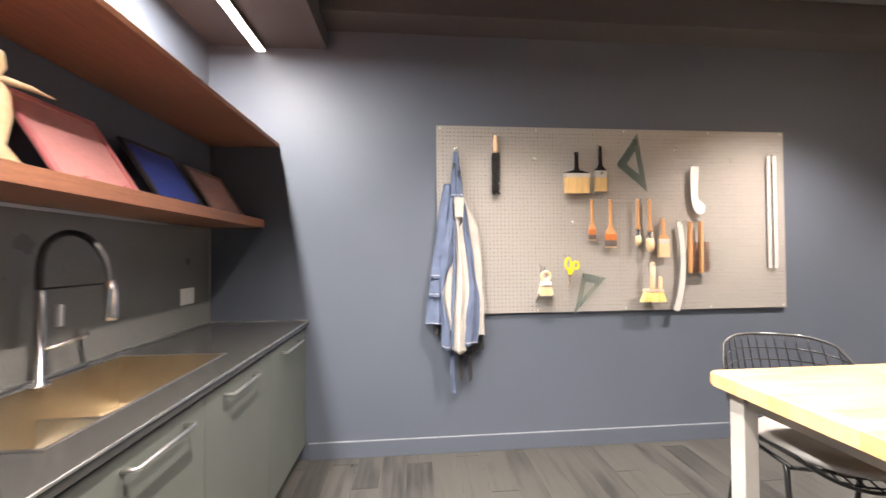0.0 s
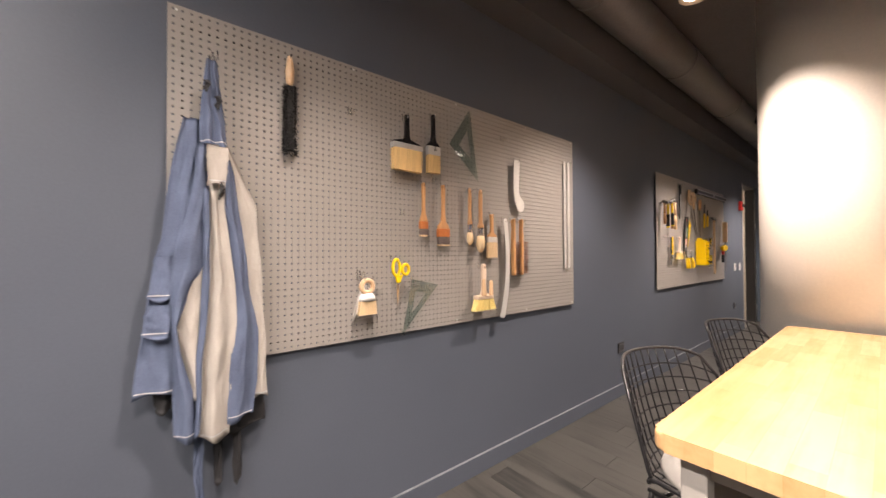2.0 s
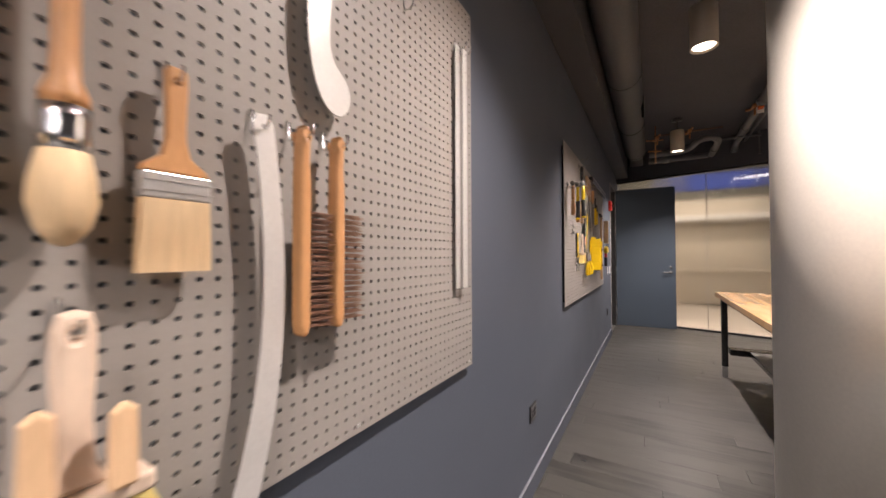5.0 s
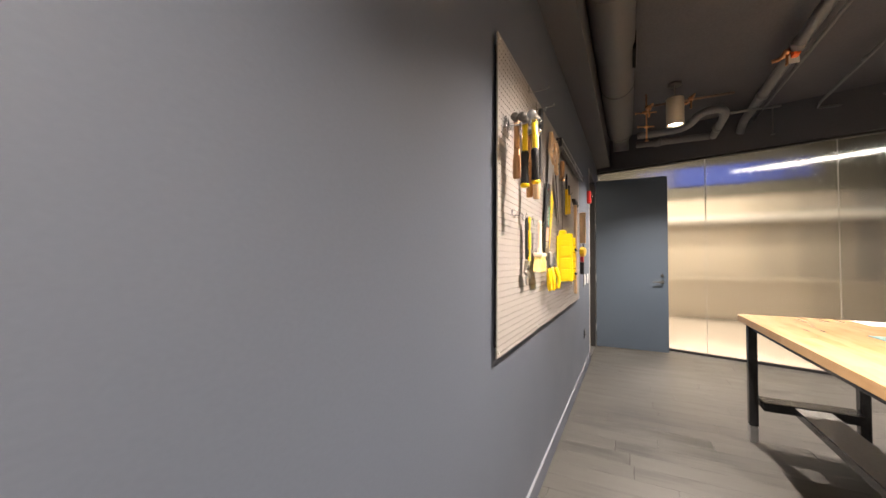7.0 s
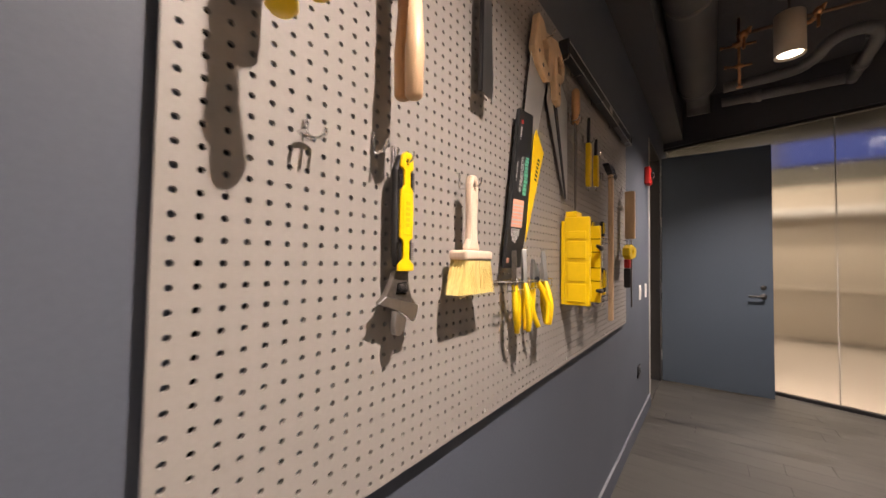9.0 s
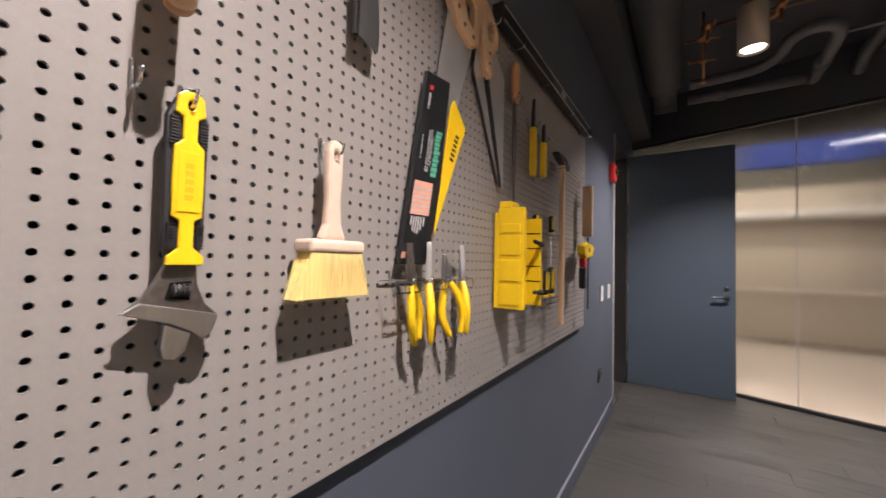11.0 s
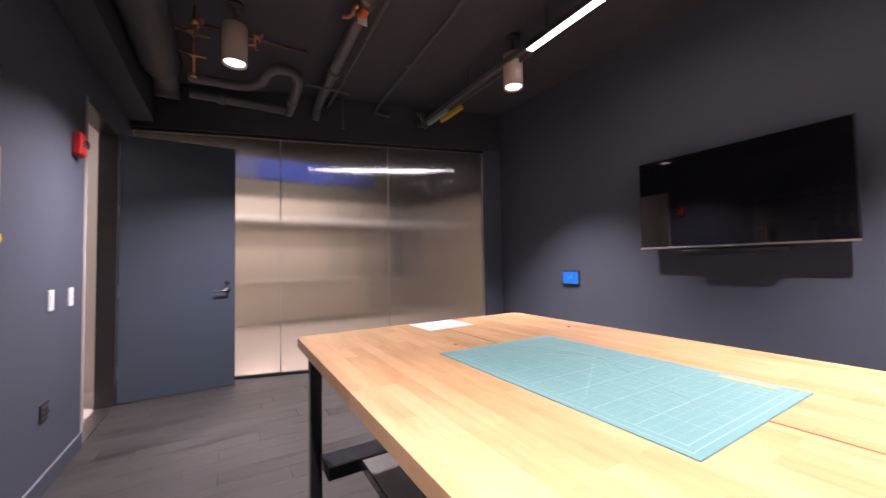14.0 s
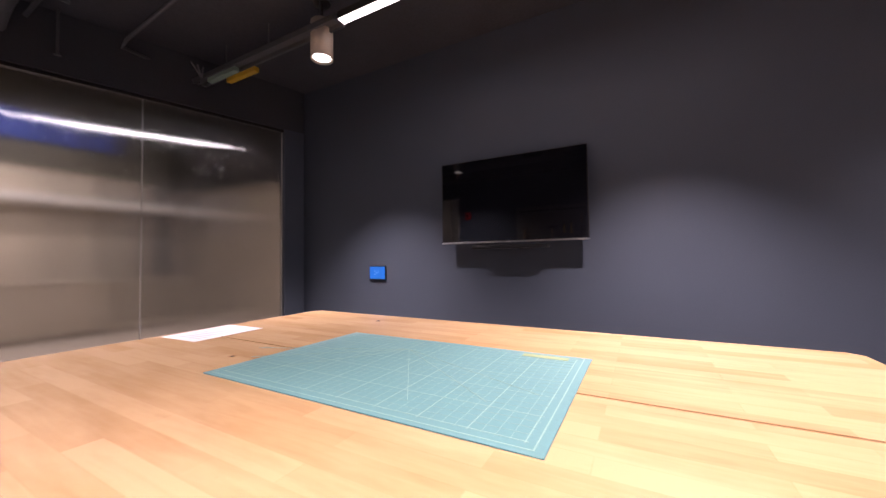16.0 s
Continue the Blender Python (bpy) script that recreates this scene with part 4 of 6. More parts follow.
chair = wire_chair(1.20, -1.235, 166)
wire_chair(2.03, -1.235, 165, chair)

# ---- kitchen run ----
COUNT_Z, FRONT = 0.87, -0.835
BOUNDS = [-0.012, -0.585, -1.105, -1.62, -2.16, -2.70]
for k, (ya, yb) in enumerate(zip(BOUNDS, BOUNDS[1:])):
    u = thing("base_cabinet", WEST, ya, 0, "grey green laminate base cabinet with a steel bar handle", "cabinet", "kitchen base cabinets")
    L = yb - ya
    part("carcass", box(0.004, FRONT - WEST - 0.022, L + 0.002, -0.002, 0.10, COUNT_Z - 0.25 if k in (1, 2) else COUNT_Z - 0.03), CAB, u)
    d = part("door", box(FRONT - WEST - 0.02, FRONT - WEST, L + 0.002, -0.002, 0.105, COUNT_Z - 0.045, 0.0015), CAB, u, "grey green flat door")
    c, hw = ((-0.295, 0.135), (-0.87, 0.115), (-1.325, 0.115), (-1.9, 0.115), (-2.43, 0.115))[k]
    c, f = c - ya, FRONT - WEST
    part("handle", tube([(f, c - hw, 0.785), (f + 0.03, c - hw, 0.785), (f + 0.034, c - hw + 0.006, 0.785), (f + 0.034, c + hw - 0.006, 0.785), (f + 0.03, c + hw, 0.785), (f, c + hw, 0.785)], 0.006, 8), ALU, d, "satin steel bar handle", True)
    part("plinth", box(0.03, FRONT - WEST - 0.07, L, 0, 0.0, 0.10), BLACK, u)
ct = thing("countertop", WEST, 0, COUNT_Z, "dark solid surface countertop with a sink cutout", "countertop")
SX0, SX1, SY0, SY1 = 0.055, 0.475, -1.50, -0.75
CW = FRONT - WEST + 0.015
bm = box(0.001, SX0, -2.72, -0.001, -0.03, 0.0)
box(SX1, CW, -2.72, -0.001, -0.03, 0.0, 0, bm)
box(SX0, SX1, -2.72, SY0, -0.03, 0.0, 0, bm)
box(SX0, SX1, SY1, -0.001, -0.03, 0.0, 0, bm)
part("slab", bm, COUNTER, ct)
part("edge_strip", box(CW, CW + 0.004, -2.72, -0.001, -0.007, 0.001, 0.0012, seg=1), ALU, ct, "thin bright front edge")
part("upstand_strip", box(0.009, 0.014, -2.72, -0.001, 0.0005, 0.008), ALU, ct, "thin bright sealing strip")
part("end_strip", box(0.014, CW, -0.007, -0.001, 0.0005, 0.006), ALU, ct, "thin bright sealing strip")
sk = thing("kitchen_sink", WEST, 0, COUNT_Z, "brushed stainless undermount sink", "sink")
D = 0.20


def tub(x0, x1, y0, y1, z0, z1, t):
    """An open-topped tub with walls and floor of thickness t, in one piece."""
    b = bmesh.new()
    def loop(g, z):
        return [b.verts.new(c) for c in ((x0 - g, y0 - g, z), (x1 + g, y0 - g, z), (x1 + g, y1 + g, z), (x0 - g, y1 + g, z))]
    rings = [loop(-0.012, z0), loop(0, z0 + 0.012), loop(0, z1), loop(t, z1), loop(t, z0 - t)]
    for p, q in zip(rings, rings[1:]):
        for i in range(4):
            b.faces.new((p[i], p[(i + 1) % 4], q[(i + 1) % 4], q[i]))
    b.faces.new(rings[0])
    b.faces.new(rings[-1])
    bmesh.ops.recalc_face_normals(b, faces=b.faces[:])
    return b


bm = tub(SX0 + 0.006, SX1 - 0.006, SY0 + 0.006, SY1 - 0.006, -D, 0.0015, 0.004)
part("basin", bm, material("warm_stainless", (0.44, 0.38, 0.285), 0.42, 1.0, vary=0.12, scale=9, grain=180, bump=0.04), sk)
part("rim", tube([(SX0, SY0, 0.001), (SX1, SY0, 0.001), (SX1, SY1, 0.001), (SX0, SY1, 0.001)], 0.004, 6, closed=True), STEEL, sk)
part("drain", lathe([(0.045, 0), (0.043, 0.003), (0.03, 0.001), (0.004, 0.0015)], 24), STEEL, sk, "", True).location = (0.26, -1.12, -D)
part("divider_grid", box(SX0 + 0.02, SX1 - 0.02, -1.10, -1.09, -D + 0.001, -0.10, 0.002), STEEL, sk)
fa = thing("kitchen_faucet", -1.345, -1.088, COUNT_Z, "tall chrome gooseneck faucet with a black hose", "faucet")
part("base", lathe([(0.028, 0.0), (0.026, 0.01), (0.014, 0.016), (0.0135, 0.305), (0.012, 0.31)], 20), CHROME, fa, "", True)
arc = smooth_path([(0, 0, 0.295), (0.0, 0, 0.385), (0.02, 0, 0.455), (0.075, 0.003, 0.49), (0.14, 0.006, 0.47), (0.185, 0.01, 0.405), (0.20, 0.012, 0.325)], 8)
part("hose", tube(arc, 0.0105, 12), material("black_rubber", (0.02, 0.02, 0.02), 0.45), fa, "black spring hose", True)
part("spray_head", tube([(0.20, 0.012, 0.335), (0.201, 0.012, 0.295), (0.203, 0.012, 0.215), (0.203, 0.012, 0.205)], 0.018, 16, radii=[0.015, 0.019, 0.019, 0.015]), CHROME, fa, "chrome spray head", True)
part("arm", tube([(0.0, 0, 0.31), (0.19, 0.011, 0.325)], 0.004, 8), BLACK, fa)
part("lever", tube(smooth_path([(0.0, 0.0, 0.12), (0.03, 0.03, 0.125), (0.05, 0.11, 0.14)]), 0.008, 10), CHROME, fa, "", True)
part("button", box(0.05, 0.066, -0.008, 0.008, 0.19, 0.26, 0.003), ALU, fa)
sp = structure("backsplash", box(WEST, WEST + 0.008, -2.72, -0.006, COUNT_Z, 1.44), SPLASH, "dark matte backsplash panel")
structure("trim_backsplash_end", box(WEST + 0.0, WEST + 0.012, -0.006, -0.0005, COUNT_Z + 0.001, 1.452), ALU, "bright aluminium edge trim")
structure("trim_backsplash_top", box(WEST, WEST + 0.012, -2.72, -0.006, 1.4405, 1.4525), ALU, "bright aluminium edge trim")
wo = thing("wall_outlet", WEST + 0.008, -0.228, 1.06, "white outlet plate on the dark backsplash", "outlet")
part("plate", box(0, 0.006, -0.058, 0.058, -0.045, 0.045, 0.002), WHITE, wo)
for dy in (-0.025, 0.025):
    part("socket", box(0.0062, 0.008, dy - 0.016, dy + 0.016, -0.018, 0.018, 0.001), WHITE, wo)

sh = thing("wall_shelf", WEST, 0, 1.455, "red brown wooden box shelf over the counter", "shelf")
part("lower_board", box(0.0, 0.335, -2.72, -0.004, 0.0, 0.052, 0.002), WALNUT, sh)
part("upper_board", box(0.0, 0.425, -2.72, -0.004, 0.508, 0.532, 0.002), WALNUT, sh)
part("back_panel", box(0.002, 0.012, -2.72, -0.004, 0.053, 0.507), WALL, sh, "dark back panel")
part("end_panel", box(0.012, 0.30, -2.74, -2.72, 0.0, 0.532, 0.002), WALNUT, sh)
PINK = material("dusty_pink_board", (0.55, 0.19, 0.20), 0.55, vary=0.12, scale=8)
for y0, w, h, cols, label in (
        (-1.215, 0.315, 0.32, (PINK, material("rose_card", (0.60, 0.28, 0.27), 0.6, vary=0.12)), "dusty pink framed picture leaning on the shelf"),
        (-0.80, 0.33, 0.30, (material("dark_frame_wood", (0.035, 0.03, 0.03), 0.5), material("deep_blue_card", (0.05, 0.08, 0.36), 0.5, vary=0.2)), "dark framed blue picture leaning on the shelf"),
        (-0.405, 0.35, 0.28, (material("taupe_frame_wood", (0.24, 0.16, 0.13), 0.5), material("pinkish_card", (0.46, 0.26, 0.22), 0.6, vary=0.2)), "taupe framed picture leaning on the shelf")):
    f = thing("picture_frame", WEST + 0.235, y0, 1.508, label, "picture frame", "pictures on the shelf", 0, "", 0, -32)
    bm = box(0, 0.014, 0, 0.02, 0, h, 0.002)
    box(0, 0.014, w - 0.02, w, 0, h, 0.002, bm)
    box(0, 0.014, 0.02, w - 0.02, 0, 0.02, 0.002, bm)
    box(0, 0.014, 0.02, w - 0.02, h - 0.02, h, 0.002, bm)
    part("frame", bm, cols[0], f)
    part("picture", box(0.002, 0.009, 0.02, w - 0.02, 0.02, h - 0.02), cols[1], f)
    for py in (0.08, w - 0.08):
        part("peg", box(0.014, 0.03, py - 0.008, py + 0.008, 0.0, 0.014, 0.003), cols[0], f)
fg = bmesh.new()
lathe([(0.045, 0.0), (0.05, 0.02), (0.03, 0.05), (0.042, 0.12), (0.036, 0.18), (0.018, 0.21), (0.03, 0.24), (0.026, 0.275), (0.006, 0.29)], 18, fg)
tube([(0.0, 0.02, 0.215), (0.02, 0.08, 0.215), (0.03, 0.13, 0.21)], 0.007, 8, fg, radii=[0.012, 0.008, 0.002])
lathe([(0.05, 0.005), (0.055, 0.012), (0.01, 0.016)], 18, fg)
fo = part("carved_ornament", fg, material("pale_carved_wood", (0.55, 0.40, 0.24), 0.5, vary=0.2, scale=12), None, "", True)
fo.matrix_world = pose(WEST + 0.25, -1.40, 1.5075)
tagged(fo, "pale carved wooden ornament standing on the shelf", "ornament")

# ---- tools hung on the boards ----
F = -0.021  # face of the boards
WOOD = material("pale_beech", (0.50, 0.26, 0.11), 0.42, vary=0.16, scale=10, grain=50, bump=0.05, stretch=(8, 8, 1))
WOOD2 = material("light_ash", (0.62, 0.42, 0.25), 0.45, vary=0.14, scale=10, grain=50, bump=0.05, stretch=(8, 8, 1))
WOOD3 = material("bleached_wood", (0.66, 0.52, 0.40), 0.5, vary=0.1, scale=12, grain=60, bump=0.05, stretch=(8, 8, 1))
CREAMB = material("cream_bristle", (0.62, 0.43, 0.19), 0.7, vary=0.25, scale=30, grain=260, bump=0.2, stretch=(1, 1, 0.05))
YELB = material("yellow_bristle", (0.86, 0.69, 0.26), 0.65, vary=0.2, scale=30, grain=260, bump=0.2, stretch=(1, 1, 0.05))
BLACKB = material("black_bristle", (0.005, 0.0045, 0.0045), 0.8, vary=0.3, scale=30, grain=260, bump=0.3)
DARKB = material("brown_black_bristle", (0.13, 0.10, 0.09), 0.6, vary=0.3, scale=30, grain=260, bump=0.3)
BROWNB = material("brown_horsehair", (0.22, 0.12, 0.08), 0.65, vary=0.35, scale=40, grain=260, bump=0.3)
PALEB = material("natural_bristle", (0.66, 0.49, 0.29), 0.7, vary=0.16, scale=30, grain=220, bump=0.15, stretch=(1, 1, 0.05))
BLACKP = material("black_lacquer", (0.010, 0.009, 0.009), 0.25, vary=0.1, bump=0)
COPPER = material("orange_copper_band", (0.52, 0.17, 0.05), 0.4, 0.3, vary=0.12, scale=20)
YELP = material("yellow_grip_plastic", (0.83, 0.55, 0.005), 0.35, vary=0.05, scale=15, bump=0.02)
RUB = material("black_grip_rubber", (0.016, 0.015, 0.015), 0.6, vary=0.2, scale=25, grain=200, bump=0.15)
SATIN = material("satin_saw_steel", (0.60, 0.59, 0.57), 0.46, 0.8, vary=0.12, scale=9, grain=200, bump=0.04)
DSTEEL = material("oiled_dark_steel", (0.16, 0.145, 0.13), 0.4, 0.8, vary=0.3, scale=14, grain=120, bump=0.1)
SMOKE = tinted_sheet("smoke_acrylic", (0.76, 0.82, 0.81), 0.06)


def hook(parent, x, z, reach=0.045, name="hook", back=0.0):
    """A bent chrome peg hook: two pegs into the board, which lies back behind the thing, and an upturned tip."""
    pts = smooth_path([(x, back + 0.002, z + 0.028), (x, back - 0.006, z + 0.026), (x, back - 0.007, z + 0.0), (x, back - 0.012, z - 0.006), (x, -reach, z - 0.004), (x, -reach - 0.007, z + 0.012)], 5)
    ob = part(name, tube(pts, 0.0021, 6), CHROME, parent, "bent chrome peg hook", True)
    return ob


def hair(parent, x0, x1, t0, t1, ztop, zbot, depth, mat, yc, n=26, rows=4, seed=1, ragged=0.006, label=""):
    """A bundle of bristles: many thin tapered strands over a solid core."""
    rng = random.Random(seed)
    bm = bmesh.new()
    h = ztop - zbot
    core = box(-0.5, 0.5, -0.5, 0.5, 0, 1)
    for v in core.verts:
        f = 1 - v.co.z
        a, b = x0 + (t0 - x0) * f, x1 + (t1 - x1) * f
        v.co = Vector(((a + b) / 2 + v.co.x * (b - a) * 0.94, yc + v.co.y * depth * 0.8, zbot + 0.006 + (h - 0.006) * v.co.z))
    merge(bm, core)
    for j in range(rows):
        for i in range(n):
            u = (i + rng.uniform(0.1, 0.9)) / n
            xa, xb = x0 + (x1 - x0) * u, t0 + (t1 - t0) * (u + rng.uniform(-0.015, 0.015))
            y = yc + (j / (rows - 1) - 0.5) * depth
            zb = zbot + rng.uniform(-ragged, ragged)
            w = 0.55 * (x1 - x0) / n
            va = [bm.verts.new((xa + w * dx, y + 0.0012 * dy, ztop)) for dx, dy in ((-1, -0.5), (1, -0.5), (0, 1))]
            tip = bm.verts.new((xb, y * 1.0 + rng.uniform(-0.001, 0.001), zb))
            for k in range(3):
                bm.faces.new((va[k], va[(k + 1) % 3], tip))
    return part("bristles", bm, mat, parent, label)


def handle_outline(top, bot, w0, w1, w2):
    """A paint brush handle from a rounded hanging end to flared shoulders."""
    L = top - bot
    prof = [(0.0, 0.55), (0.012, 0.85), (0.04, 1.0)]
    pts = [(w0 / 2 * f, top - L * a) for a, f in prof]
    pts += [(w0 / 2, top - L * 0.2), (w1 / 2, top - L * 0.5), (w1 / 2 * 1.04, top - L * 0.68), (w1 / 2 * 1.5, top - L * 0.83), (w2 / 2 * 0.92, top - L * 0.94), (w2 / 2, bot)]
    return pts + [(-x, z) for x, z in reversed(pts)]


def flat_brush(x, top, zh, zf, zb, w0, w1, wf, wb, depth, hmat, fmat, bmat, label, seed=1, bands=True, tip=None, out=0.010):
    r = thing("paint_brush", x, F - out, top, label, "paint brush", "brushes on the pegboard")
    yc = -0.008 - depth / 2
    h = prism(handle_outline(0, zh - top, w0, w1, wf), yc - 0.007, yc + 0.007, 0.003, holes=[ring(0, -0.018, 0.0042, 0.0042, 10)])
    part("handle", h, hmat, r, "")
    fe = part("ferrule", box(-wf / 2, wf / 2, yc - depth / 2, yc + depth / 2, zf - top, zh - top, 0.0025), fmat, r, "crimped ferrule band")
    if bands:
        for k in range(2):
            zz = zf - top + (zh - zf) * (0.3 + 0.4 * k)
            part("crimp", box(-wf / 2 - 0.0008, wf / 2 + 0.0008, yc - depth / 2 - 0.001, yc + depth / 2 + 0.001, zz - 0.0012, zz + 0.0012), fmat, fe)
    hair(r, -wf / 2 * 0.97, wf / 2 * 0.97, -wb / 2, wb / 2, zf - top, zb - top, depth * 0.9, bmat, yc, max(14, int(wf * 420)), 4, seed)
    if tip:
        part("bristle_tips", box(-wb / 2 * 0.96, wb / 2 * 0.96, yc - depth * 0.35, yc + depth * 0.35, zb - top - 0.002, zb - top + 0.008, 0.002), tip, r, "pale flagged bristle tips")
    hook(r, 0.0, -0.013, 0.03, back=out)
    return r


flat_brush(0.914, 1.945, 1.802, 1.776, 1.668, 0.024, 0.026, 0.166, 0.168, 0.036, BLACKP, FERR, CREAMB, "wide black handled wall brush with cream bristles", 3, out=0.018)
flat_brush(1.084, 1.990, 1.825, 1.779, 1.683, 0.022, 0.024, 0.078, 0.082, 0.026, BLACKP, FERR, CREAMB, "black handled paint brush with a bright ferrule", 4)
flat_brush(1.024, 1.634, 1.438, 1.400, 1.364, 0.019, 0.016, 0.046, 0.047, 0.018, WOOD, COPPER, DARKB, "small sash brush with an orange copper band", 5, tip=PALEB)
flat_brush(1.150, 1.636, 1.406, 1.363, 1.317, 0.021, 0.019, 0.074, 0.077, 0.022, WOOD, COPPER, DARKB, "wide sash brush with an orange copper band", 6, tip=PALEB)
flat_brush(1.520, 1.507, 1.372, 1.340, 1.245, 0.024, 0.021, 0.076, 0.084, 0.02, WOOD, FERR, PALEB, "beech handled flat brush with pale bristles", 7)


def round_brush(x, top, zf, zb, r0, rb, label):
    t = thing("round_brush", x, F, top, label, "paint brush", "brushes on the pegboard")
    y = -0.012 - rb
    h = part("handle", lathe([(rb * 0.75, zf - top), (rb * 0.78, zf - top + 0.012), (r0 * 1.1, zf - top + 0.03), (r0, zf - top + 0.06), (r0 * 1.05, -0.06), (r0 * 0.95, -0.015), (r0 * 0.5, 0.0)], 18), WOOD, t, "", True)
    h.location = (0, y, 0)
    part("hang_hole", tube([(0, y - r0 - 0.001, -0.022), (0, y + r0 + 0.001, -0.022)], 0.0035, 8), VOID, h).matrix_parent_inverse = pose(0, -y, 0)
    f = part("ferrule", lathe([(rb * 0.80, zf - top - 0.045), (rb * 0.83, zf - top - 0.03), (rb * 0.79, zf - top - 0.022), (rb * 0.83, zf - top - 0.012), (rb * 0.8, zf - top)], 18), CHROME, t, "bright steel ferrule", True)
    f.location = (0, y, 0)
    z1, z0 = zf - top - 0.045, zb - top
    L = z1 - z0
    b = part("bristles", lathe([(0.002, z0), (rb * 0.45, z0 + L * 0.05), (rb * 0.85, z0 + L * 0.2), (rb * 1.08, z0 + L * 0.45), (rb * 1.02, z0 + L * 0.7), (rb * 0.8, z1)], 20), PALEB, t, "pale domed bristles", True)
    b.location = (0, y, 0)
    hook(t, 0, -0.018, 0.05)
    return t


round_brush(1.341, 1.640, 1.437, 1.325, 0.0095, 0.0185, "small round brush with pale domed bristles")
round_brush(1.419, 1.640, 1.420, 1.280, 0.0112, 0.0245, "large round brush with pale domed bristles")

# radiator duster
du = thing("dusting_brush", 0.378, F, 2.05, "long black bristled duster with a beech handle", "brush")
part("handle", lathe([(0.006, -0.12), (0.014, -0.10), (0.017, -0.06), (0.012, -0.02), (0.008, 0.0)], 16), WOOD2, du, "", True).location = (0, -0.03, 0)
bm = bmesh.new()
rng = random.Random(8)
box(-0.015, 0.015, -0.042, -0.018, -0.372, -0.115, 0.006, bm)
for k in range(1100):
    z, a = rng.uniform(-0.382, -0.115), rng.uniform(0, 6.283)
    c, s = math.cos(a), math.sin(a)
    p = Vector((0.018 * c, -0.03 + 0.013 * s, z))
    q = Vector((0.033 * c * rng.uniform(0.85, 1.05), -0.03 + 0.02 * s, z + rng.uniform(-0.012, 0.004)))
    e = Vector((-s, c, 0)) * 0.0018
    bm.faces.new([bm.verts.new(p - e), bm.verts.new(p + e), bm.verts.new(q)])
    bm.faces.new([bm.verts.new(p + Vector((0, 0, 0.002))), bm.verts.new(p - Vector((0, 0, 0.002))), bm.verts.new(q)])
part("bristles", bm, BLACKB, du, "black tufted bristles")
hook(du, 0, -0.01, 0.035)


def bench_brush(x, top, bot, label, seed):
    t = thing("bench_brush", x, F - 0.015, top, label, "brush", "bench brushes on the pegboard")
    L = top - bot
    o = [(-0.003, 0.0), (0.004, 0.001), (0.009, -0.02), (0.007, -0.06), (0.010, -0.11), (0.010, -0.15), (0.009, -L + 0.02), (0.004, -L), (-0.006, -L), (-0.011, -L + 0.02), (-0.011, -0.14), (-0.010, -0.08), (-0.009, -0.03)]
    part("handle", prism(o, -0.040, -0.012, 0.006, holes=[ring(-0.001, -0.017, 0.0035, 0.0035, 8)]), WOOD, t)
    rng = random.Random(seed)
    bm = bmesh.new()
    for j in range(19):
        zz = -0.145 - (L - 0.16) * j / 18
        for k in range(34):
            p = Vector((0.011, -0.026 + rng.uniform(-0.009, 0.009), zz + rng.uniform(-0.0022, 0.0022)))
            q = p + Vector((rng.uniform(0.046, 0.060), rng.uniform(-0.006, 0.006), rng.uniform(-0.006, 0.002)))
            e = Vector((0, 0, 0.0016))
            bm.faces.new([bm.verts.new(p - e), bm.verts.new(p + e), bm.verts.new(q)])
            e = Vector((0, 0.0016, 0))
            bm.faces.new([bm.verts.new(p - e), bm.verts.new(p + e), bm.verts.new(q)])
    part("bristles", bm, BROWNB, t, "brown horsehair bristles in tufts")
    hook(t, 0, -0.013, 0.048, back=0.015)


bench_brush(1.700, 1.487, 1.137, "beech bench brush with brown horsehair", 11)
bench_brush(1.776, 1.490, 1.140, "beech bench brush with dark brown horsehair", 12)


# rulers and curves
def flat_tool(name, x, z, outline, y0, y1, mat, label, category, holes=(), hook_at=None, bevel=0.0008):
    t = thing(name, x, F - 0.012, z, label, category)
    part("blade", prism(outline, y0, y1, bevel, holes=holes), mat, t)
    if hook_at:
        hook(t, *hook_at, 0.03, back=0.012)
    return t


def ribbon(pts, widths):
    """The outline of a curved strip of changing width along points (x, z)."""
    P = [Vector((x, 0, z)) for x, z in pts]
    left, right = [], []
    for i, p in enumerate(P):
        d = (P[min(i + 1, len(P) - 1)] - P[max(i - 1, 0)]).normalized()
        n = Vector((-d.z, 0, d.x)) * widths[i] / 2
        left.append(((p + n).x, (p + n).z))
        right.append(((p - n).x, (p - n).z))
    return left + right[::-1]


def curve2(pts, steps=5):
    return [(p.x, p.z) for p in smooth_path([(x, 0, z) for x, z in pts], steps)]


PADDLE = curve2([(1.742, 1.862), (1.736, 1.79), (1.735, 1.70), (1.738, 1.645), (1.752, 1.585), (1.774, 1.548), (1.802, 1.536), (1.827, 1.548), (1.838, 1.578), (1.830, 1.606), (1.812, 1.622), (1.795, 1.638), (1.786, 1.668), (1.787, 1.73), (1.793, 1.80), (1.795, 1.862)], 3)
flat_tool("hip_curve_ruler", -0.016, 0, PADDLE, -0.019, -0.016, RULE, "satin aluminium hip curve ruler on a hook", "ruler", (), (1.768, 1.852))
lng = curve2([(1.636, 1.487), (1.650, 1.38), (1.658, 1.25), (1.652, 1.10), (1.628, 0.97), (1.604, 0.888)])
n = len(lng)
flat_tool("curve_ruler", -0.003, 0, ribbon(lng, [0.034 + 0.010 * (i / (n - 1)) ** 2 + (-0.014 if i in (0, n - 1) else 0) for i in range(n)]), -0.022, -0.019, RULE, "long steel curve ruler hung on a hook", "ruler", (ring(1.639, 1.468, 0.004, 0.004, 8),), (1.638, 1.472))
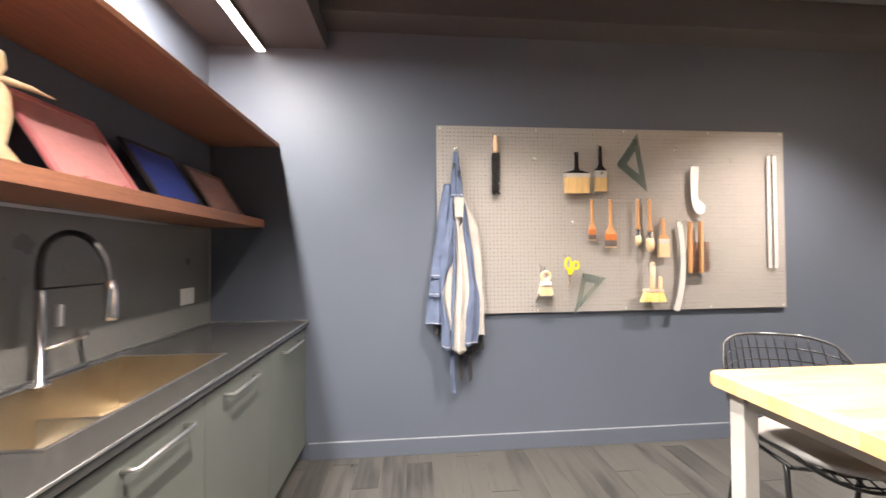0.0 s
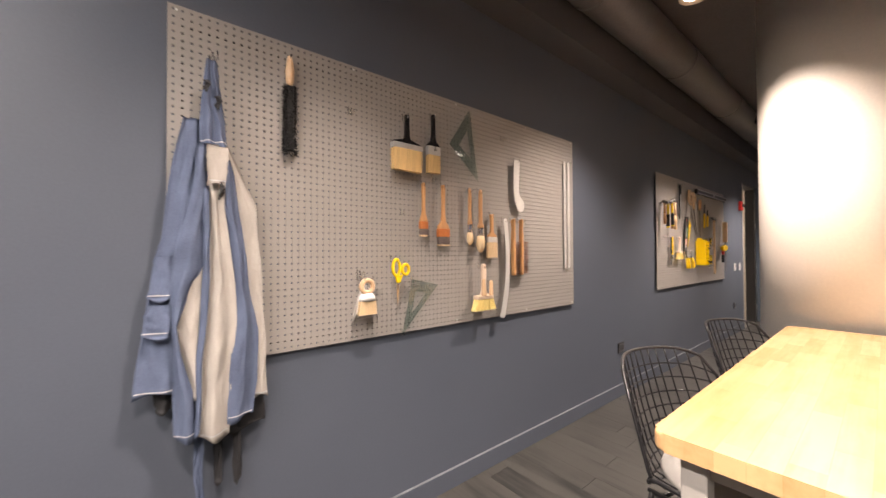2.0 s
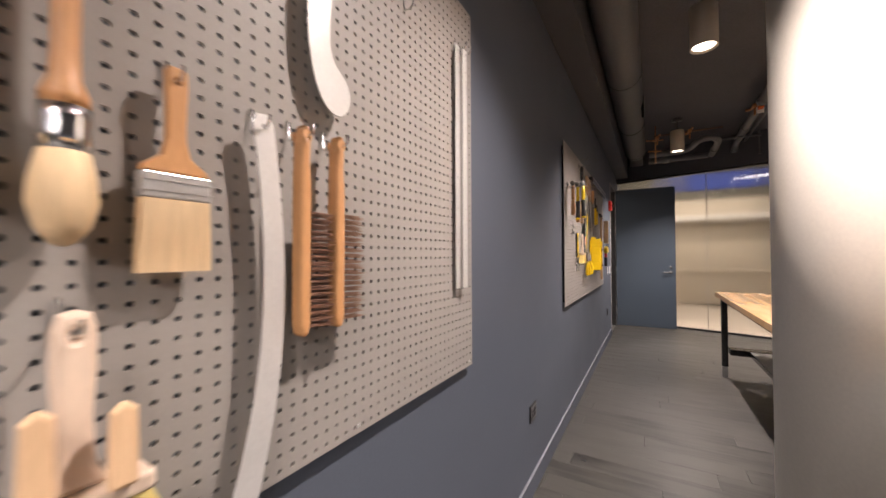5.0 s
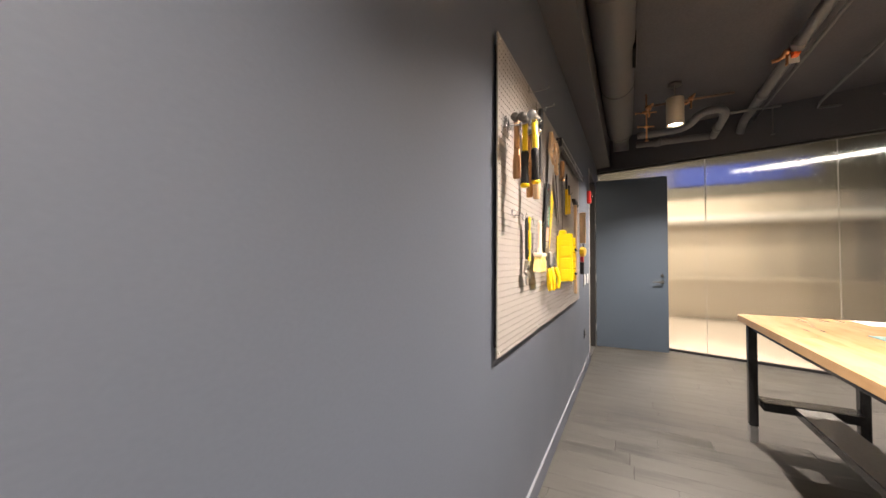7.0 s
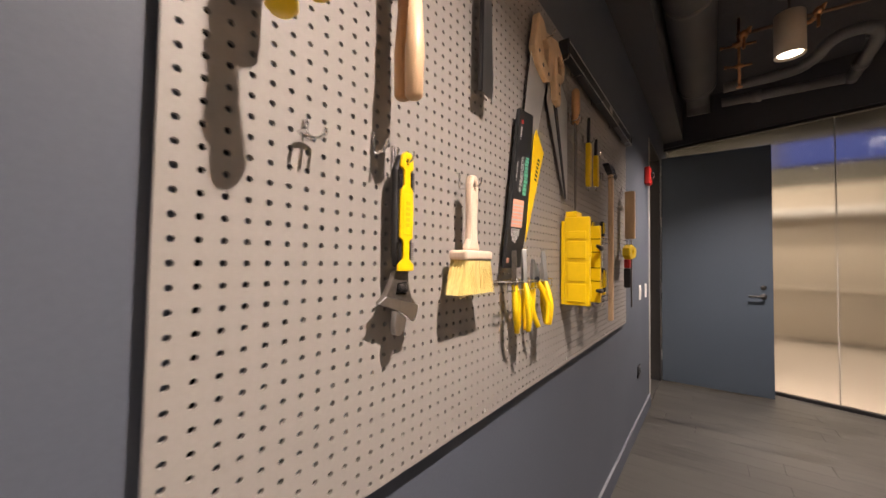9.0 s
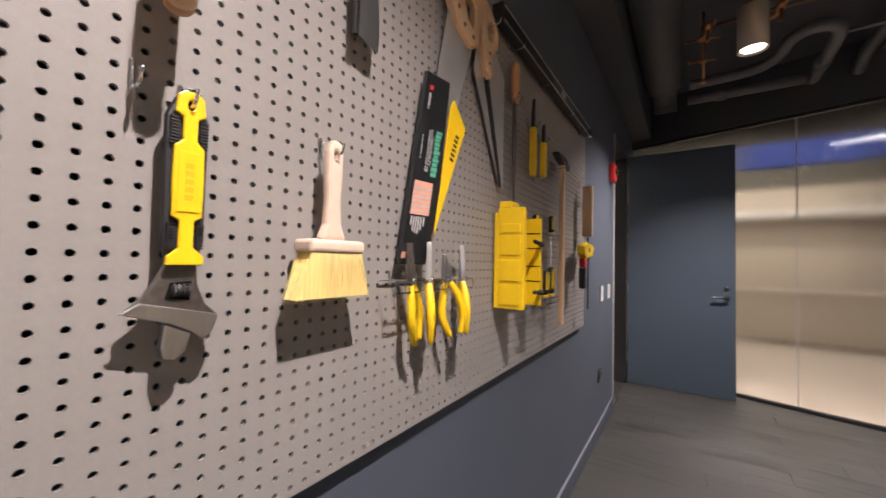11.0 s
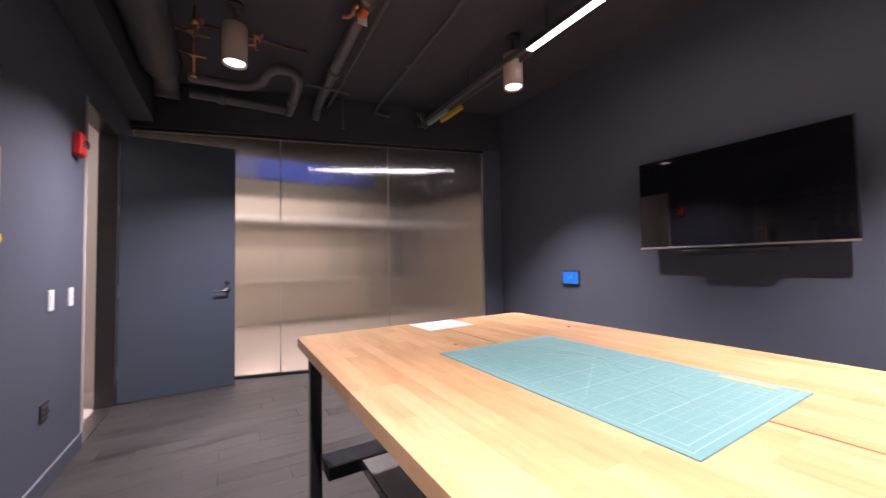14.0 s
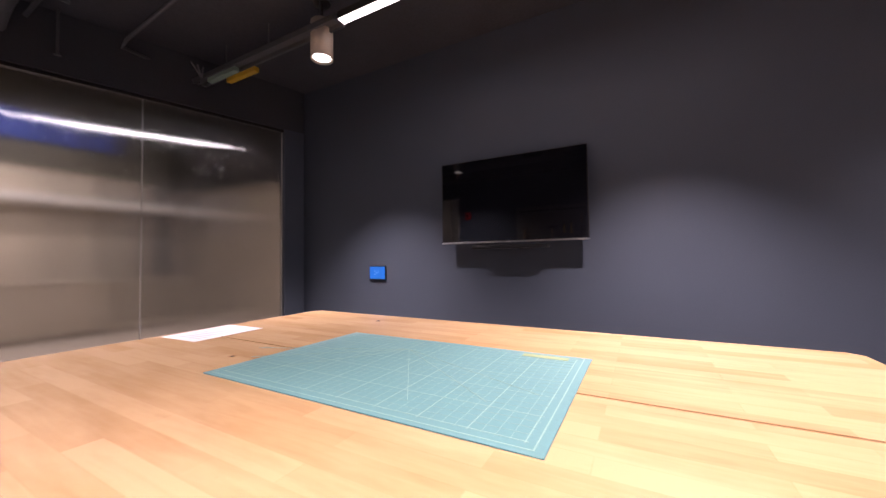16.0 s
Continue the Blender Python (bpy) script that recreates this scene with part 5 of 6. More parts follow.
for rx, ry, lab in ((2.312, -0.012, "long aluminium straight ruler"), (2.348, -0.020, "long narrow aluminium ruler in front")):
    t = thing("straight_ruler", rx, F, 1.945, lab + " hung upright", "ruler", "straight rulers on the pegboard")
    part("blade", box(-0.014, 0.014, ry - 0.004, ry, -0.78, 0.0, 0.001, seg=1), RULE, t)
    bm = bmesh.new()
    for k in range(77):
        box(0.004 if k % 5 else -0.002, 0.013, ry - 0.0044, ry - 0.0041, -0.775 + 0.01 * k, -0.7742 + 0.01 * k, 0, bm)
    part("scale_marks", bm, BLACK, t)
    hook(t, 0, -0.012, 0.04)

for name, tri, lab in (("set_square", [(1.352, 2.085), (1.205, 1.868), (1.418, 1.690)], "smoke grey transparent set square"), ("set_square", [(0.958, 1.150), (1.118, 1.115), (0.900, 0.884)], "smoke grey transparent set square hung by its corner")):
    c = (sum(p[0] for p in tri) / 3, sum(p[1] for p in tri) / 3)
    inner = [(c[0] + (x - c[0]) * 0.42, c[1] + (z - c[1]) * 0.42) for x, z in tri]
    t = thing(name, 0, F, 0, lab, "set square", "set squares on the pegboard")
    part("plate", prism(tri, -0.020, -0.017, 0.0006, holes=[inner]), SMOKE, t)
    hx, hz = ((tri[0][0] - 0.006, tri[0][1] - 0.07) if tri[0][1] > 1.5 else (0.965, 1.128))
    hook(t, hx, hz, 0.03)

# whisk with a ring handle
wk = thing("ring_whisk_brush", 0.688, F - 0.042, 1.222, "small whisk brush with a wooden ring and white cap", "brush")
part("ring_handle", tube([(0.027 * math.cos(a), -0.03, -0.088 + 0.027 * math.sin(a)) for a in [2 * math.pi * k / 24 for k in range(24)]], 0.0105, 10, closed=True), WOOD2, wk, "turned beech ring", True)
part("cap", lathe([(0.040, -0.150), (0.036, -0.13), (0.022, -0.117), (0.008, -0.115)], 24, None, 1.0, 0.45), WHITE, wk, "white fabric cap", True).location = (0, -0.03, 0)
hair(wk, -0.035, 0.035, -0.045, 0.045, -0.148, -0.215, 0.022, PALEB, -0.03, 30, 4, 21, 0.004, "pale bristles")
hook(wk, -0.018, -0.055, 0.042, back=0.042)
hook(wk, 0.018, -0.055, 0.042, back=0.042)

# small dustpan hung behind the whisk
dp = thing("small_dustpan", 0.690, F - 0.022, 1.212, "small grey metal dustpan hung behind the whisk brush", "dustpan")
part("tray", prism([(-0.012, -0.07), (0.012, -0.07), (0.050, -0.205), (0.046, -0.222), (-0.046, -0.226), (-0.050, -0.205)], -0.0105, -0.009, 0.0004), GREYMETAL, dp, "flat grey tray")
for side, (xa, xb) in ((-1, (-0.018, -0.060)), (1, (0.016, 0.066))):
    rail = tube([(xa, -0.026, -0.085), ((xa + xb) / 2, -0.030, -0.165), (xb, -0.022, -0.242 if side < 0 else -0.228)], 0.006, 8, radii=[0.004, 0.007, 0.006 if side < 0 else 0.002])
    part("rail", rail, GREYMETAL, dp, "rolled grey side rail", True)
part("lip", tube([(-0.050, -0.014, -0.215), (0.050, -0.014, -0.208)], 0.003, 8), GREYMETAL, dp, "", True)
part("hanger", tube([(-0.016, 0.024, -0.01), (-0.016, -0.006, -0.012), (-0.016, -0.012, -0.05), (0.0, -0.012, -0.072)], 0.0035, 8), CHROME, dp, "bright wire hanger", True)

# scissors
sc = thing("scissors", 0.863, F - 0.040, 1.262, "yellow handled scissors hanging from a hook", "scissors")
for k, (cx, cz, rx, rz) in enumerate(((-0.022, -0.05, 0.017, 0.036), (0.026, -0.06, 0.016, 0.022))):
    o = ring(cx, cz, rx + 0.008, rz + 0.008, 20)
    part("grip", prism(o, -0.030 - 0.004 * k, -0.016 - 0.004 * k, 0.004, holes=[ring(cx, cz, rx - 0.004, rz - 0.005, 16)]), YELP, sc, "yellow plastic finger loop")
part("shank", prism([(-0.028, -0.085), (0.014, -0.085), (-0.004, -0.122), (-0.020, -0.122)], -0.029, -0.017, 0.003), YELP, sc)
part("blade", prism([(-0.022, -0.118), (-0.008, -0.118), (-0.012, -0.19), (-0.020, -0.243)], -0.026, -0.023, 0.0005), CHROME, sc, "bright steel blade")
part("blade", prism([(-0.018, -0.118), (-0.003, -0.118), (-0.010, -0.19), (-0.019, -0.240)], -0.0225, -0.0195, 0.0005), CHROME, sc, "bright steel blade")
part("pivot", lathe([(0.005, 0), (0.004, 0.003)], 12), CHROME, sc).matrix_local = pose(-0.012, -0.026, -0.124, 90)
hook(sc, -0.020, -0.02, 0.042, back=0.040)


def block_brush(x, top, zf0, zf1, zb, hw, fw, bw, label, hmat, bmat, seed, twin=False, out=0.0):
    """A paste brush: a flat tapered handle, a wooden block and flared bristles."""
    t = thing("paste_brush", x, F - out, top, label, "brush", "paste brushes")
    L = top - zf1
    o = [(0.0, 0.0), (hw * 0.35, -0.004), (hw * 0.5, -0.02), (hw * 0.5, -L * 0.35), (hw * 0.42, -L * 0.6), (hw * 0.5, -L * 0.85), (hw * 0.85, -L)]
    o += [(-a, b) for a, b in reversed(o[1:])]
    part("handle", prism(o, -0.048, -0.030, 0.006, holes=[ring(0, -0.025, 0.004, 0.006, 10)]), hmat, t)
    part("block", box(-fw / 2, fw / 2, -0.062, -0.018, zf0 - top, zf1 - top, 0.006, seg=3), hmat, t, "pale wooden block")
    clumps = ((-0.95, -0.34, -1.0, -0.36), (-0.33, 0.36, -0.30, 0.34), (0.37, 0.95, 0.44, 1.0)) if twin else ((-0.9, 0.9, -1.0, 1.0),)
    for a, b, c, d in clumps:
        hair(t, a * fw / 2, b * fw / 2, c * bw / 2, d * bw / 2, zf0 - top, zb - top, 0.036, bmat, -0.04, 80 // len(clumps), 6, seed, 0.005, "soft yellow bristles")
    hook(t, 0, -0.02, 0.055, back=out)
    return t


bb = block_brush(1.424, 1.218, 1.018, 1.040, 0.950, 0.034, 0.125, 0.175, "wide paste brush with yellow bristles", WOOD3, YELB, 31, True, 0.013)
for sx, up in ((-0.030, -0.080), (0.030, -0.092)):
    part("side_handle", prism([(sx - 0.013, -0.180), (sx - 0.011, up - 0.010), (sx, up), (sx + 0.011, up - 0.010), (sx + 0.013, -0.180)], -0.076, -0.0625, 0.005), WOOD2, bb, "small brush handle bundled in front")
block_brush(4.546, 1.450, 1.270, 1.290, 1.195, 0.030, 0.106, 0.148, "white handled paste brush with yellow bristles", WOOD3, YELB, 32)

# spare hooks
for hx, hz in ((0.63, 1.896), (0.645, 1.896), (1.626, 1.97), (1.645, 1.97), (2.034, 1.90), (0.90, 1.47), (1.095, 1.655), (4.30, 1.446), (0.905, 0.885)):
    e = thing("peg_hook", hx, F, hz, "empty bent chrome peg hook on the pegboard", "hook", "empty peg hooks")
    hook(e, 0, 0, 0.03, "rod")
br = thing("tool_bracket", 4.178, F, 1.44, "empty double prong chrome tool bracket", "hook")
part("rod", tube([(0, 0.002, 0.016), (0, -0.006, 0.016), (0, -0.008, -0.012), (0, -0.026, -0.016)], 0.0025, 6), CHROME, br)
part("prong", tube(smooth_path([(-0.014, -0.030, 0.004), (-0.014, -0.028, -0.004), (-0.013, -0.012, -0.006), (0, -0.009, -0.006), (0.013, -0.012, -0.006), (0.014, -0.028, -0.004), (0.014, -0.030, 0.004)], 4), 0.0025, 6), CHROME, br, "", True)

# ---- apron ----
DENIM = material("blue_denim", (0.092, 0.116, 0.178), 0.85, vary=0.34, scale=7, grain=420, bump=0.25, spec=0.2)
CANVAS = material("natural_canvas", (0.37, 0.345, 0.31), 0.85, vary=0.2, scale=7, grain=420, bump=0.25, spec=0.2)
THREAD = material("pale_thread", (0.42, 0.42, 0.43), 0.8, vary=0.3, scale=60, grain=300)
CHAR = material("black_webbing", (0.02, 0.02, 0.022), 0.8, vary=0.2, grain=300)
ap = thing("apron", 0.116, F, 1.944, "blue denim and natural canvas aprons hanging folded on a hook", "apron")


def cloth(rows, y, depth, mat, name, seed, folds=2.0, label="", hem=False):
    """A hanging strip of cloth from rows of (z, left x, right x), with soft upright folds."""
    nu, nv = 28, 64
    zs, xl, xr = [r[0] for r in rows], [r[1] for r in rows], [r[2] for r in rows]
    rng = random.Random(seed)
    ph = rng.uniform(0, 6)
    bm = bmesh.new()
    front, back = [], []
    for j in range(nv + 1):
        z = zs[0] + (zs[-1] - zs[0]) * j / nv
        a, b = float(np.interp(-z, [-q for q in zs], xl)), float(np.interp(-z, [-q for q in zs], xr))
        fr, bk = [], []
        for i in range(nu + 1):
            u = i / nu
            e = 1 - (2 * u - 1) ** 2
            g = 0.35 + 0.65 * j / nv
            w = min(1.0, abs(zs[0] - zs[-1]) / 0.5)
            v = (zs[0] - z) * 1.6
            f = math.sin(u * math.pi * 2 * folds + ph + 0.8 * math.sin(3.1 * j / nv + ph)) * 0.011 * g
            crease = 0.008 * w * noise.noise(Vector((u * 3, v * 6 + u * 2, seed))) - 0.009 * w * max(0, 0.35 - abs(noise.noise(Vector((u * 2.2 + 7, v * 5 - u * 1.5, seed + 9)))) * 3)
            crease -= 0.0025 if (u < 0.07 or u > 0.93 or j > nv - 2) else 0
            yy = y - depth * e * g + f + crease
            x = a + (b - a) * u + 0.006 * noise.noise(Vector((u * 2 + 5, j / nv * 5, seed + 3)))
            zz = z + (0.010 * math.sin(u * 5 + ph) if j == nv else 0)
            fr.append(bm.verts.new((x - 0.116, yy - F, zz - 1.944)))
            bk.append(bm.verts.new((x - 0.116, yy - F + 0.003, zz - 1.944)))
        front.append(fr), back.append(bk)
    for j in range(nv):
        for i in range(nu):
            bm.faces.new((front[j][i], front[j][i + 1], front[j + 1][i + 1], front[j + 1][i]))
            bm.faces.new((back[j][i], back[j + 1][i], back[j + 1][i + 1], back[j][i + 1]))
        for i in (0, nu):
            bm.faces.new((front[j][i], front[j + 1][i], back[j + 1][i], back[j][i]))
    for i in range(nu):
        bm.faces.new((front[nv][i], front[nv][i + 1], back[nv][i + 1], back[nv][i]))
        bm.faces.new((front[0][i], front[0][i + 1], back[0][i + 1], back[0][i]))
    seams = []
    if hem:
        step = abs(zs[0] - zs[-1]) / nv
        j = nv - max(1, round(0.012 / step))
        seams = [[(v.co + Vector((0, -0.0016, 0.0)), v.co + Vector((0, -0.0016, 0.0035))) for v in front[j][1:-1]]]
    ob = part(name, bm, mat, ap, label, True)
    for seam in seams:
        sb = bmesh.new()
        pts = [[sb.verts.new(c) for c in (lo, hi, hi + Vector((0, 0.001, 0)), lo + Vector((0, 0.001, 0)))] for lo, hi in seam]
        for p, q in zip(pts, pts[1:]):
            for k in range(4):
                sb.faces.new((p[k], q[k], q[(k + 1) % 4], p[(k + 1) % 4]))
        part("stitching", sb, THREAD, ob, "pale hem stitching")
    return ob


cloth([(1.925, 0.098, 0.128), (1.85, 0.090, 0.136), (1.77, 0.084, 0.147), (1.70, 0.079, 0.154), (1.635, 0.078, 0.162)], -0.100, 0.020, DENIM, "bib", 1, 2.2, "gathered blue denim bib", True)
cloth([(1.728, 0.038, 0.085), (1.67, 0.026, 0.092), (1.50, -0.003, 0.092), (1.33, -0.016, 0.085), (1.27, -0.033, 0.080), (1.125, -0.052, 0.070), (0.93, -0.075, 0.060), (0.835, -0.086, 0.050)], -0.066, 0.022, DENIM, "side_panel", 2, 1.3, "blue denim panel with pockets", True)
cloth([(1.64, 0.074, 0.098), (1.48, 0.058, 0.101), (1.31, 0.016, 0.098), (1.235, 0.010, 0.090), (1.168, 0.007, 0.060), (1.05, 0.008, 0.022), (0.97, 0.009, 0.034), (0.83, 0.012, 0.064), (0.695, 0.015, 0.070)], -0.112, 0.020, DENIM, "front_panel", 3, 0.9, "blue denim front fold", True)
cloth([(1.26, 0.060, 0.100), (1.20, 0.045, 0.101), (1.05, 0.010, 0.093), (0.97, 0.024, 0.087), (0.82, 0.055, 0.076)], -0.098, 0.014, CANVAS, "lining", 16, 0.7, "natural canvas lining in the opening")
cloth([(1.50, 0.092, 0.103), (1.45, 0.087, 0.104), (1.235, 0.088, 0.110), (1.01, 0.077, 0.094), (0.83, 0.070, 0.084), (0.70, 0.066, 0.080)], -0.120, 0.007, DENIM, "edge_strip", 17, 0.4, "narrow turned denim edge")
cloth([(1.64, 0.092, 0.162), (1.515, 0.097, 0.152), (1.44, 0.103, 0.148), (1.33, 0.104, 0.162), (1.21, 0.106, 0.178), (1.05, 0.094, 0.188), (0.90, 0.086, 0.176), (0.80, 0.082, 0.168), (0.675, 0.076, 0.165)], -0.108, 0.026, CANVAS, "lining", 4, 1.4, "natural canvas lining", True)
cloth([(1.60, 0.155, 0.167), (1.55, 0.150, 0.178), (1.43, 0.143, 0.194), (1.25, 0.170, 0.219), (1.10, 0.186, 0.240), (1.01, 0.180, 0.254), (0.835, 0.160, 0.255), (0.715, 0.158, 0.238)], -0.104, 0.018, DENIM, "edge_panel", 5, 0.8, "blue denim edge fold", True)
cloth([(1.645, 0.150, 0.168), (1.54, 0.158, 0.212), (1.445, 0.160, 0.256), (1.26, 0.180, 0.265), (0.98, 0.215, 0.284), (0.765, 0.232, 0.291)], -0.072, 0.024, CANVAS, "back_panel", 6, 0.9, "natural canvas back panel", True)
cloth([(1.272, -0.032, 0.018), (1.20, -0.042, 0.012), (1.135, -0.050, 0.006)], -0.094, 0.008, DENIM, "pocket", 7, 0.5, "denim pocket", True)
cloth([(1.120, -0.052, 0.006), (1.06, -0.060, 0.004), (1.02, -0.064, 0.002)], -0.096, 0.010, DENIM, "pocket", 13, 0.6, "denim pocket", True)
cloth([(1.632, 0.096, 0.158), (1.57, 0.098, 0.156), (1.505, 0.102, 0.150)], -0.136, 0.006, CANVAS, "label_panel", 15, 0.4, "natural canvas bib facing", True)
for tx, tz, tl in ((0.090, 1.845, 0.030), (0.122, 1.800, 0.036), (0.132, 1.515, 0.050)):
    cloth([(tz, tx, tx + 0.014), (tz - tl * 0.5, tx + 0.002, tx + 0.018), (tz - tl, tx - 0.004, tx + 0.010)], -0.128, 0.004, CHAR, "tie_knot", int(tz * 100), 0.5, "small dark knotted tie")
cloth([(0.72, 0.070, 0.098), (0.55, 0.068, 0.092), (0.403, 0.082, 0.106)], -0.075, 0.004, DENIM, "strap", 8, 0.3, "hanging denim tie")
cloth([(0.90, 0.125, 0.155), (0.66, 0.128, 0.152), (0.495, 0.130, 0.150)], -0.060, 0.004, CHAR, "strap", 9, 0.3, "black webbing tie")
cloth([(0.90, 0.180, 0.215), (0.66, 0.182, 0.210), (0.482, 0.188, 0.208)], -0.055, 0.004, CHAR, "strap", 10, 0.3, "black webbing tie")
# These two black pieces put the shadow inside the aprons into colour.
cloth([(0.95, 0.03, 0.285), (0.80, 0.03, 0.29), (0.66, 0.10, 0.29)], -0.050, 0.006, CHAR, "inner_shade_panel", 11, 1.0, "dark cloth filling in the shadow inside the aprons")
cloth([(0.86, -0.04, 0.02), (0.78, -0.03, 0.02)], -0.055, 0.01, CHAR, "inner_shade_hem", 12, 1.0, "dark cloth filling in the shadow behind the hem")
hook(ap, 0.0, 0.0, 0.07)
hook(ap, 0.014, 0.004, 0.07)

# ---- hand tools on the second board ----
def hammer(x, top, bot, y, head, grip, label, striking=0.05, ht=0.016, group="hammers on the pegboard", rz=0, lean=0):
    """A hammer hung with its head up: handle, grip and head."""
    t = thing("hammer", x, F, top, label, "hammer", group, rz, "", 0, lean)
    L = top - bot
    hm, gm, tipm = grip
    w = 0.0135
    part("handle", tube([(0, y, -0.01), (0, y, -L * 0.45), (0, y, -L * 0.5)], w * 0.8, 12), hm, t, "", True)
    if gm is not None:
        part("grip", tube([(0, y, -L * 0.46), (0, y, -L * 0.5), (0, y, -L * 0.72), (0, y, -L * 0.93), (0, y, -L + 0.012)], w, 12, radii=[w * 0.9, w * 1.15, w * 1.0, w * 1.2, w * 1.1]), gm, t, "ribbed black grip", True)
        part("end_cap", tube([(0, y, -L + 0.014), (0, y, -L + 0.006), (0, y, -L)], w, 12, radii=[w * 1.25, w * 1.3, w * 0.9]), tipm, t, "", True)
    else:
        part("grip", tube([(0, y, -L * 0.5), (0, y, -L * 0.75), (0, y, -L + 0.004), (0, y, -L)], w, 12, radii=[w * 0.8, w * 1.15, w * 1.05, w * 0.8]), hm, t, "", True)
    part("head", tube([(-striking, y, 0.0), (-striking + 0.02, y, 0.0), (-striking + 0.026, y, 0), (0.014, y, 0), (0.034, y, -0.003), (0.052, y, -0.014)], ht, 14, radii=[ht, ht, ht * 0.75, ht * 0.85, ht * 0.6, ht * 0.3]), head, t, "steel hammer head", True)
    hook(t, -0.017, -0.014, abs(y) + 0.012)
    hook(t, 0.017, -0.014, abs(y) + 0.012)
    return t


hammer(4.104, 1.790, 1.530, -0.080, DSTEEL, (YELP, RUB, YELP), "claw hammer with a yellow and black grip", lean=1)
hammer(4.098, 1.794, 1.543, -0.117, STEEL, (YELP, RUB, YELP), "bright claw hammer with a yellow and black grip", lean=-5)
hammer(4.113, 1.806, 1.570, -0.045, DSTEEL, (WOOD, None, None), "wooden handled hammer with a dark head", 0.03)
hammer(4.318, 1.826, 1.520, -0.075, STEEL, (WOOD2, None, None), "long ash handled hammer with a bright head")
hammer(4.328, 1.826, 1.531, -0.042, DSTEEL, (WOOD, None, None), "beech handled mallet hammer behind another", 0.03)

# long cross-pein hammer
lh = thing("hammer", 5.80, F, 1.715, "long straight handled hammer with a black head", "hammer", "hammers on the pegboard")
part("handle", box(-0.016, 0.016, -0.060, -0.038, -0.725, 0.01, 0.007, seg=3), WOOD2, lh)
part("head", prism([(-0.105, 0.022), (-0.03, 0.026), (0.03, 0.022), (0.075, -0.002), (0.078, -0.024), (0.04, -0.020), (0.0, -0.018), (-0.05, -0.008), (-0.105, 0.012)], -0.062, -0.034, 0.004), BLACK, lh, "black forged head")
part("wedge", box(-0.012, 0.012, -0.0635, -0.0615, -0.012, 0.012, 0.001), CHROME, lh)
hook(lh, -0.022, -0.026, 0.065)
hook(lh, 0.022, -0.026, 0.065)

# adjustable wrench
wr = thing("adjustable_wrench", 4.346, F, 1.448, "adjustable wrench with a yellow and black grip", "wrench")
part("grip", prism([(-0.011, -0.004), (0.011, -0.004), (0.0215, -0.03), (0.0205, -0.17), (0.016, -0.192), (-0.016, -0.192), (-0.0205, -0.17), (-0.0215, -0.03)], -0.034, -0.021, 0.004, holes=[ring(0, -0.018, 0.005, 0.006, 10)]), RUB, wr, "ribbed black rubber grip")
half = [(0.006, 0.0), (0.013, -0.006), (0.0155, -0.026), (0.0075, -0.031), (0.007, -0.056), (0.0150, -0.064), (0.0158, -0.100), (0.0150, -0.143), (0.0072, -0.148), (0.0075, -0.178), (0.0185, -0.188), (0.0190, -0.198)]
part("inlay", prism(half + [(-u, v) for u, v in reversed(half)], -0.0400, -0.0345, 0.0018, holes=[ring(0, -0.016, 0.004, 0.006, 10)]), YELP, wr, "yellow grip inlay")
part("panel", box(-0.0115, 0.0115, -0.0415, -0.0403, -0.138, -0.070, 0.0006, seg=1), YELP, wr)
for k in range(5):
    part("embossing", box(-0.004, 0.004, -0.0422, -0.0417, -0.125 + 0.009 * k, -0.119 + 0.009 * k), material("dull_yellow_emboss", (0.70, 0.44, 0.01), 0.45), wr)
for s in (-1, 1):
    for k in range(9):
        part("rib", box(s * 0.0145 - 0.0042, s * 0.0145 + 0.0042, -0.0385, -0.0345, -0.034 - 0.0036 * k, -0.0320 - 0.0036 * k), RUB, wr)
        part("rib", box(s * 0.0145 - 0.0038, s * 0.0145 + 0.0038, -0.0385, -0.0345, -0.153 - 0.0033 * k, -0.1512 - 0.0033 * k), RUB, wr)
part("jaw_body", prism([(-0.015, -0.197), (0.016, -0.198), (0.017, -0.220), (0.026, -0.243), (0.040, -0.257), (0.033, -0.272), (-0.010, -0.262), (-0.050, -0.248), (-0.036, -0.236), (-0.023, -0.214)], -0.031, -0.020, 0.002), DSTEEL, wr, "dark steel head with an open jaw")
part("fixed_jaw", prism([(-0.055, -0.248), (-0.038, -0.238), (0.0, -0.247), (0.040, -0.257), (0.034, -0.277), (0.023, -0.285), (0.012, -0.275), (-0.008, -0.264)], -0.0345, -0.0315, 0.0012), STEEL, wr, "bright ground jaw face")
part("sliding_jaw", prism([(-0.014, -0.263), (0.012, -0.277), (0.007, -0.296), (-0.004, -0.305), (-0.014, -0.302), (-0.017, -0.288)], -0.033, -0.020, 0.002), STEEL, wr, "bright sliding jaw")
part("window", prism([(-0.011, -0.218), (0.010, -0.216), (0.009, -0.238), (-0.015, -0.236)], -0.0318, -0.0312), VOID, wr)
part("thumb_screw", tube([(-0.010, -0.031, -0.226), (0.008, -0.031, -0.228)], 0.0065, 12), BLACK, wr, "", True)
for k in range(4):
    part("thread", tube([(-0.008 + 0.0045 * k, -0.031, -0.2262), (-0.0065 + 0.0045 * k, -0.031, -0.2263)], 0.0078, 10), DSTEEL, wr)
hook(wr, 0, -0.012, 0.045)
hook(wr, 0.008, -0.012, 0.03)

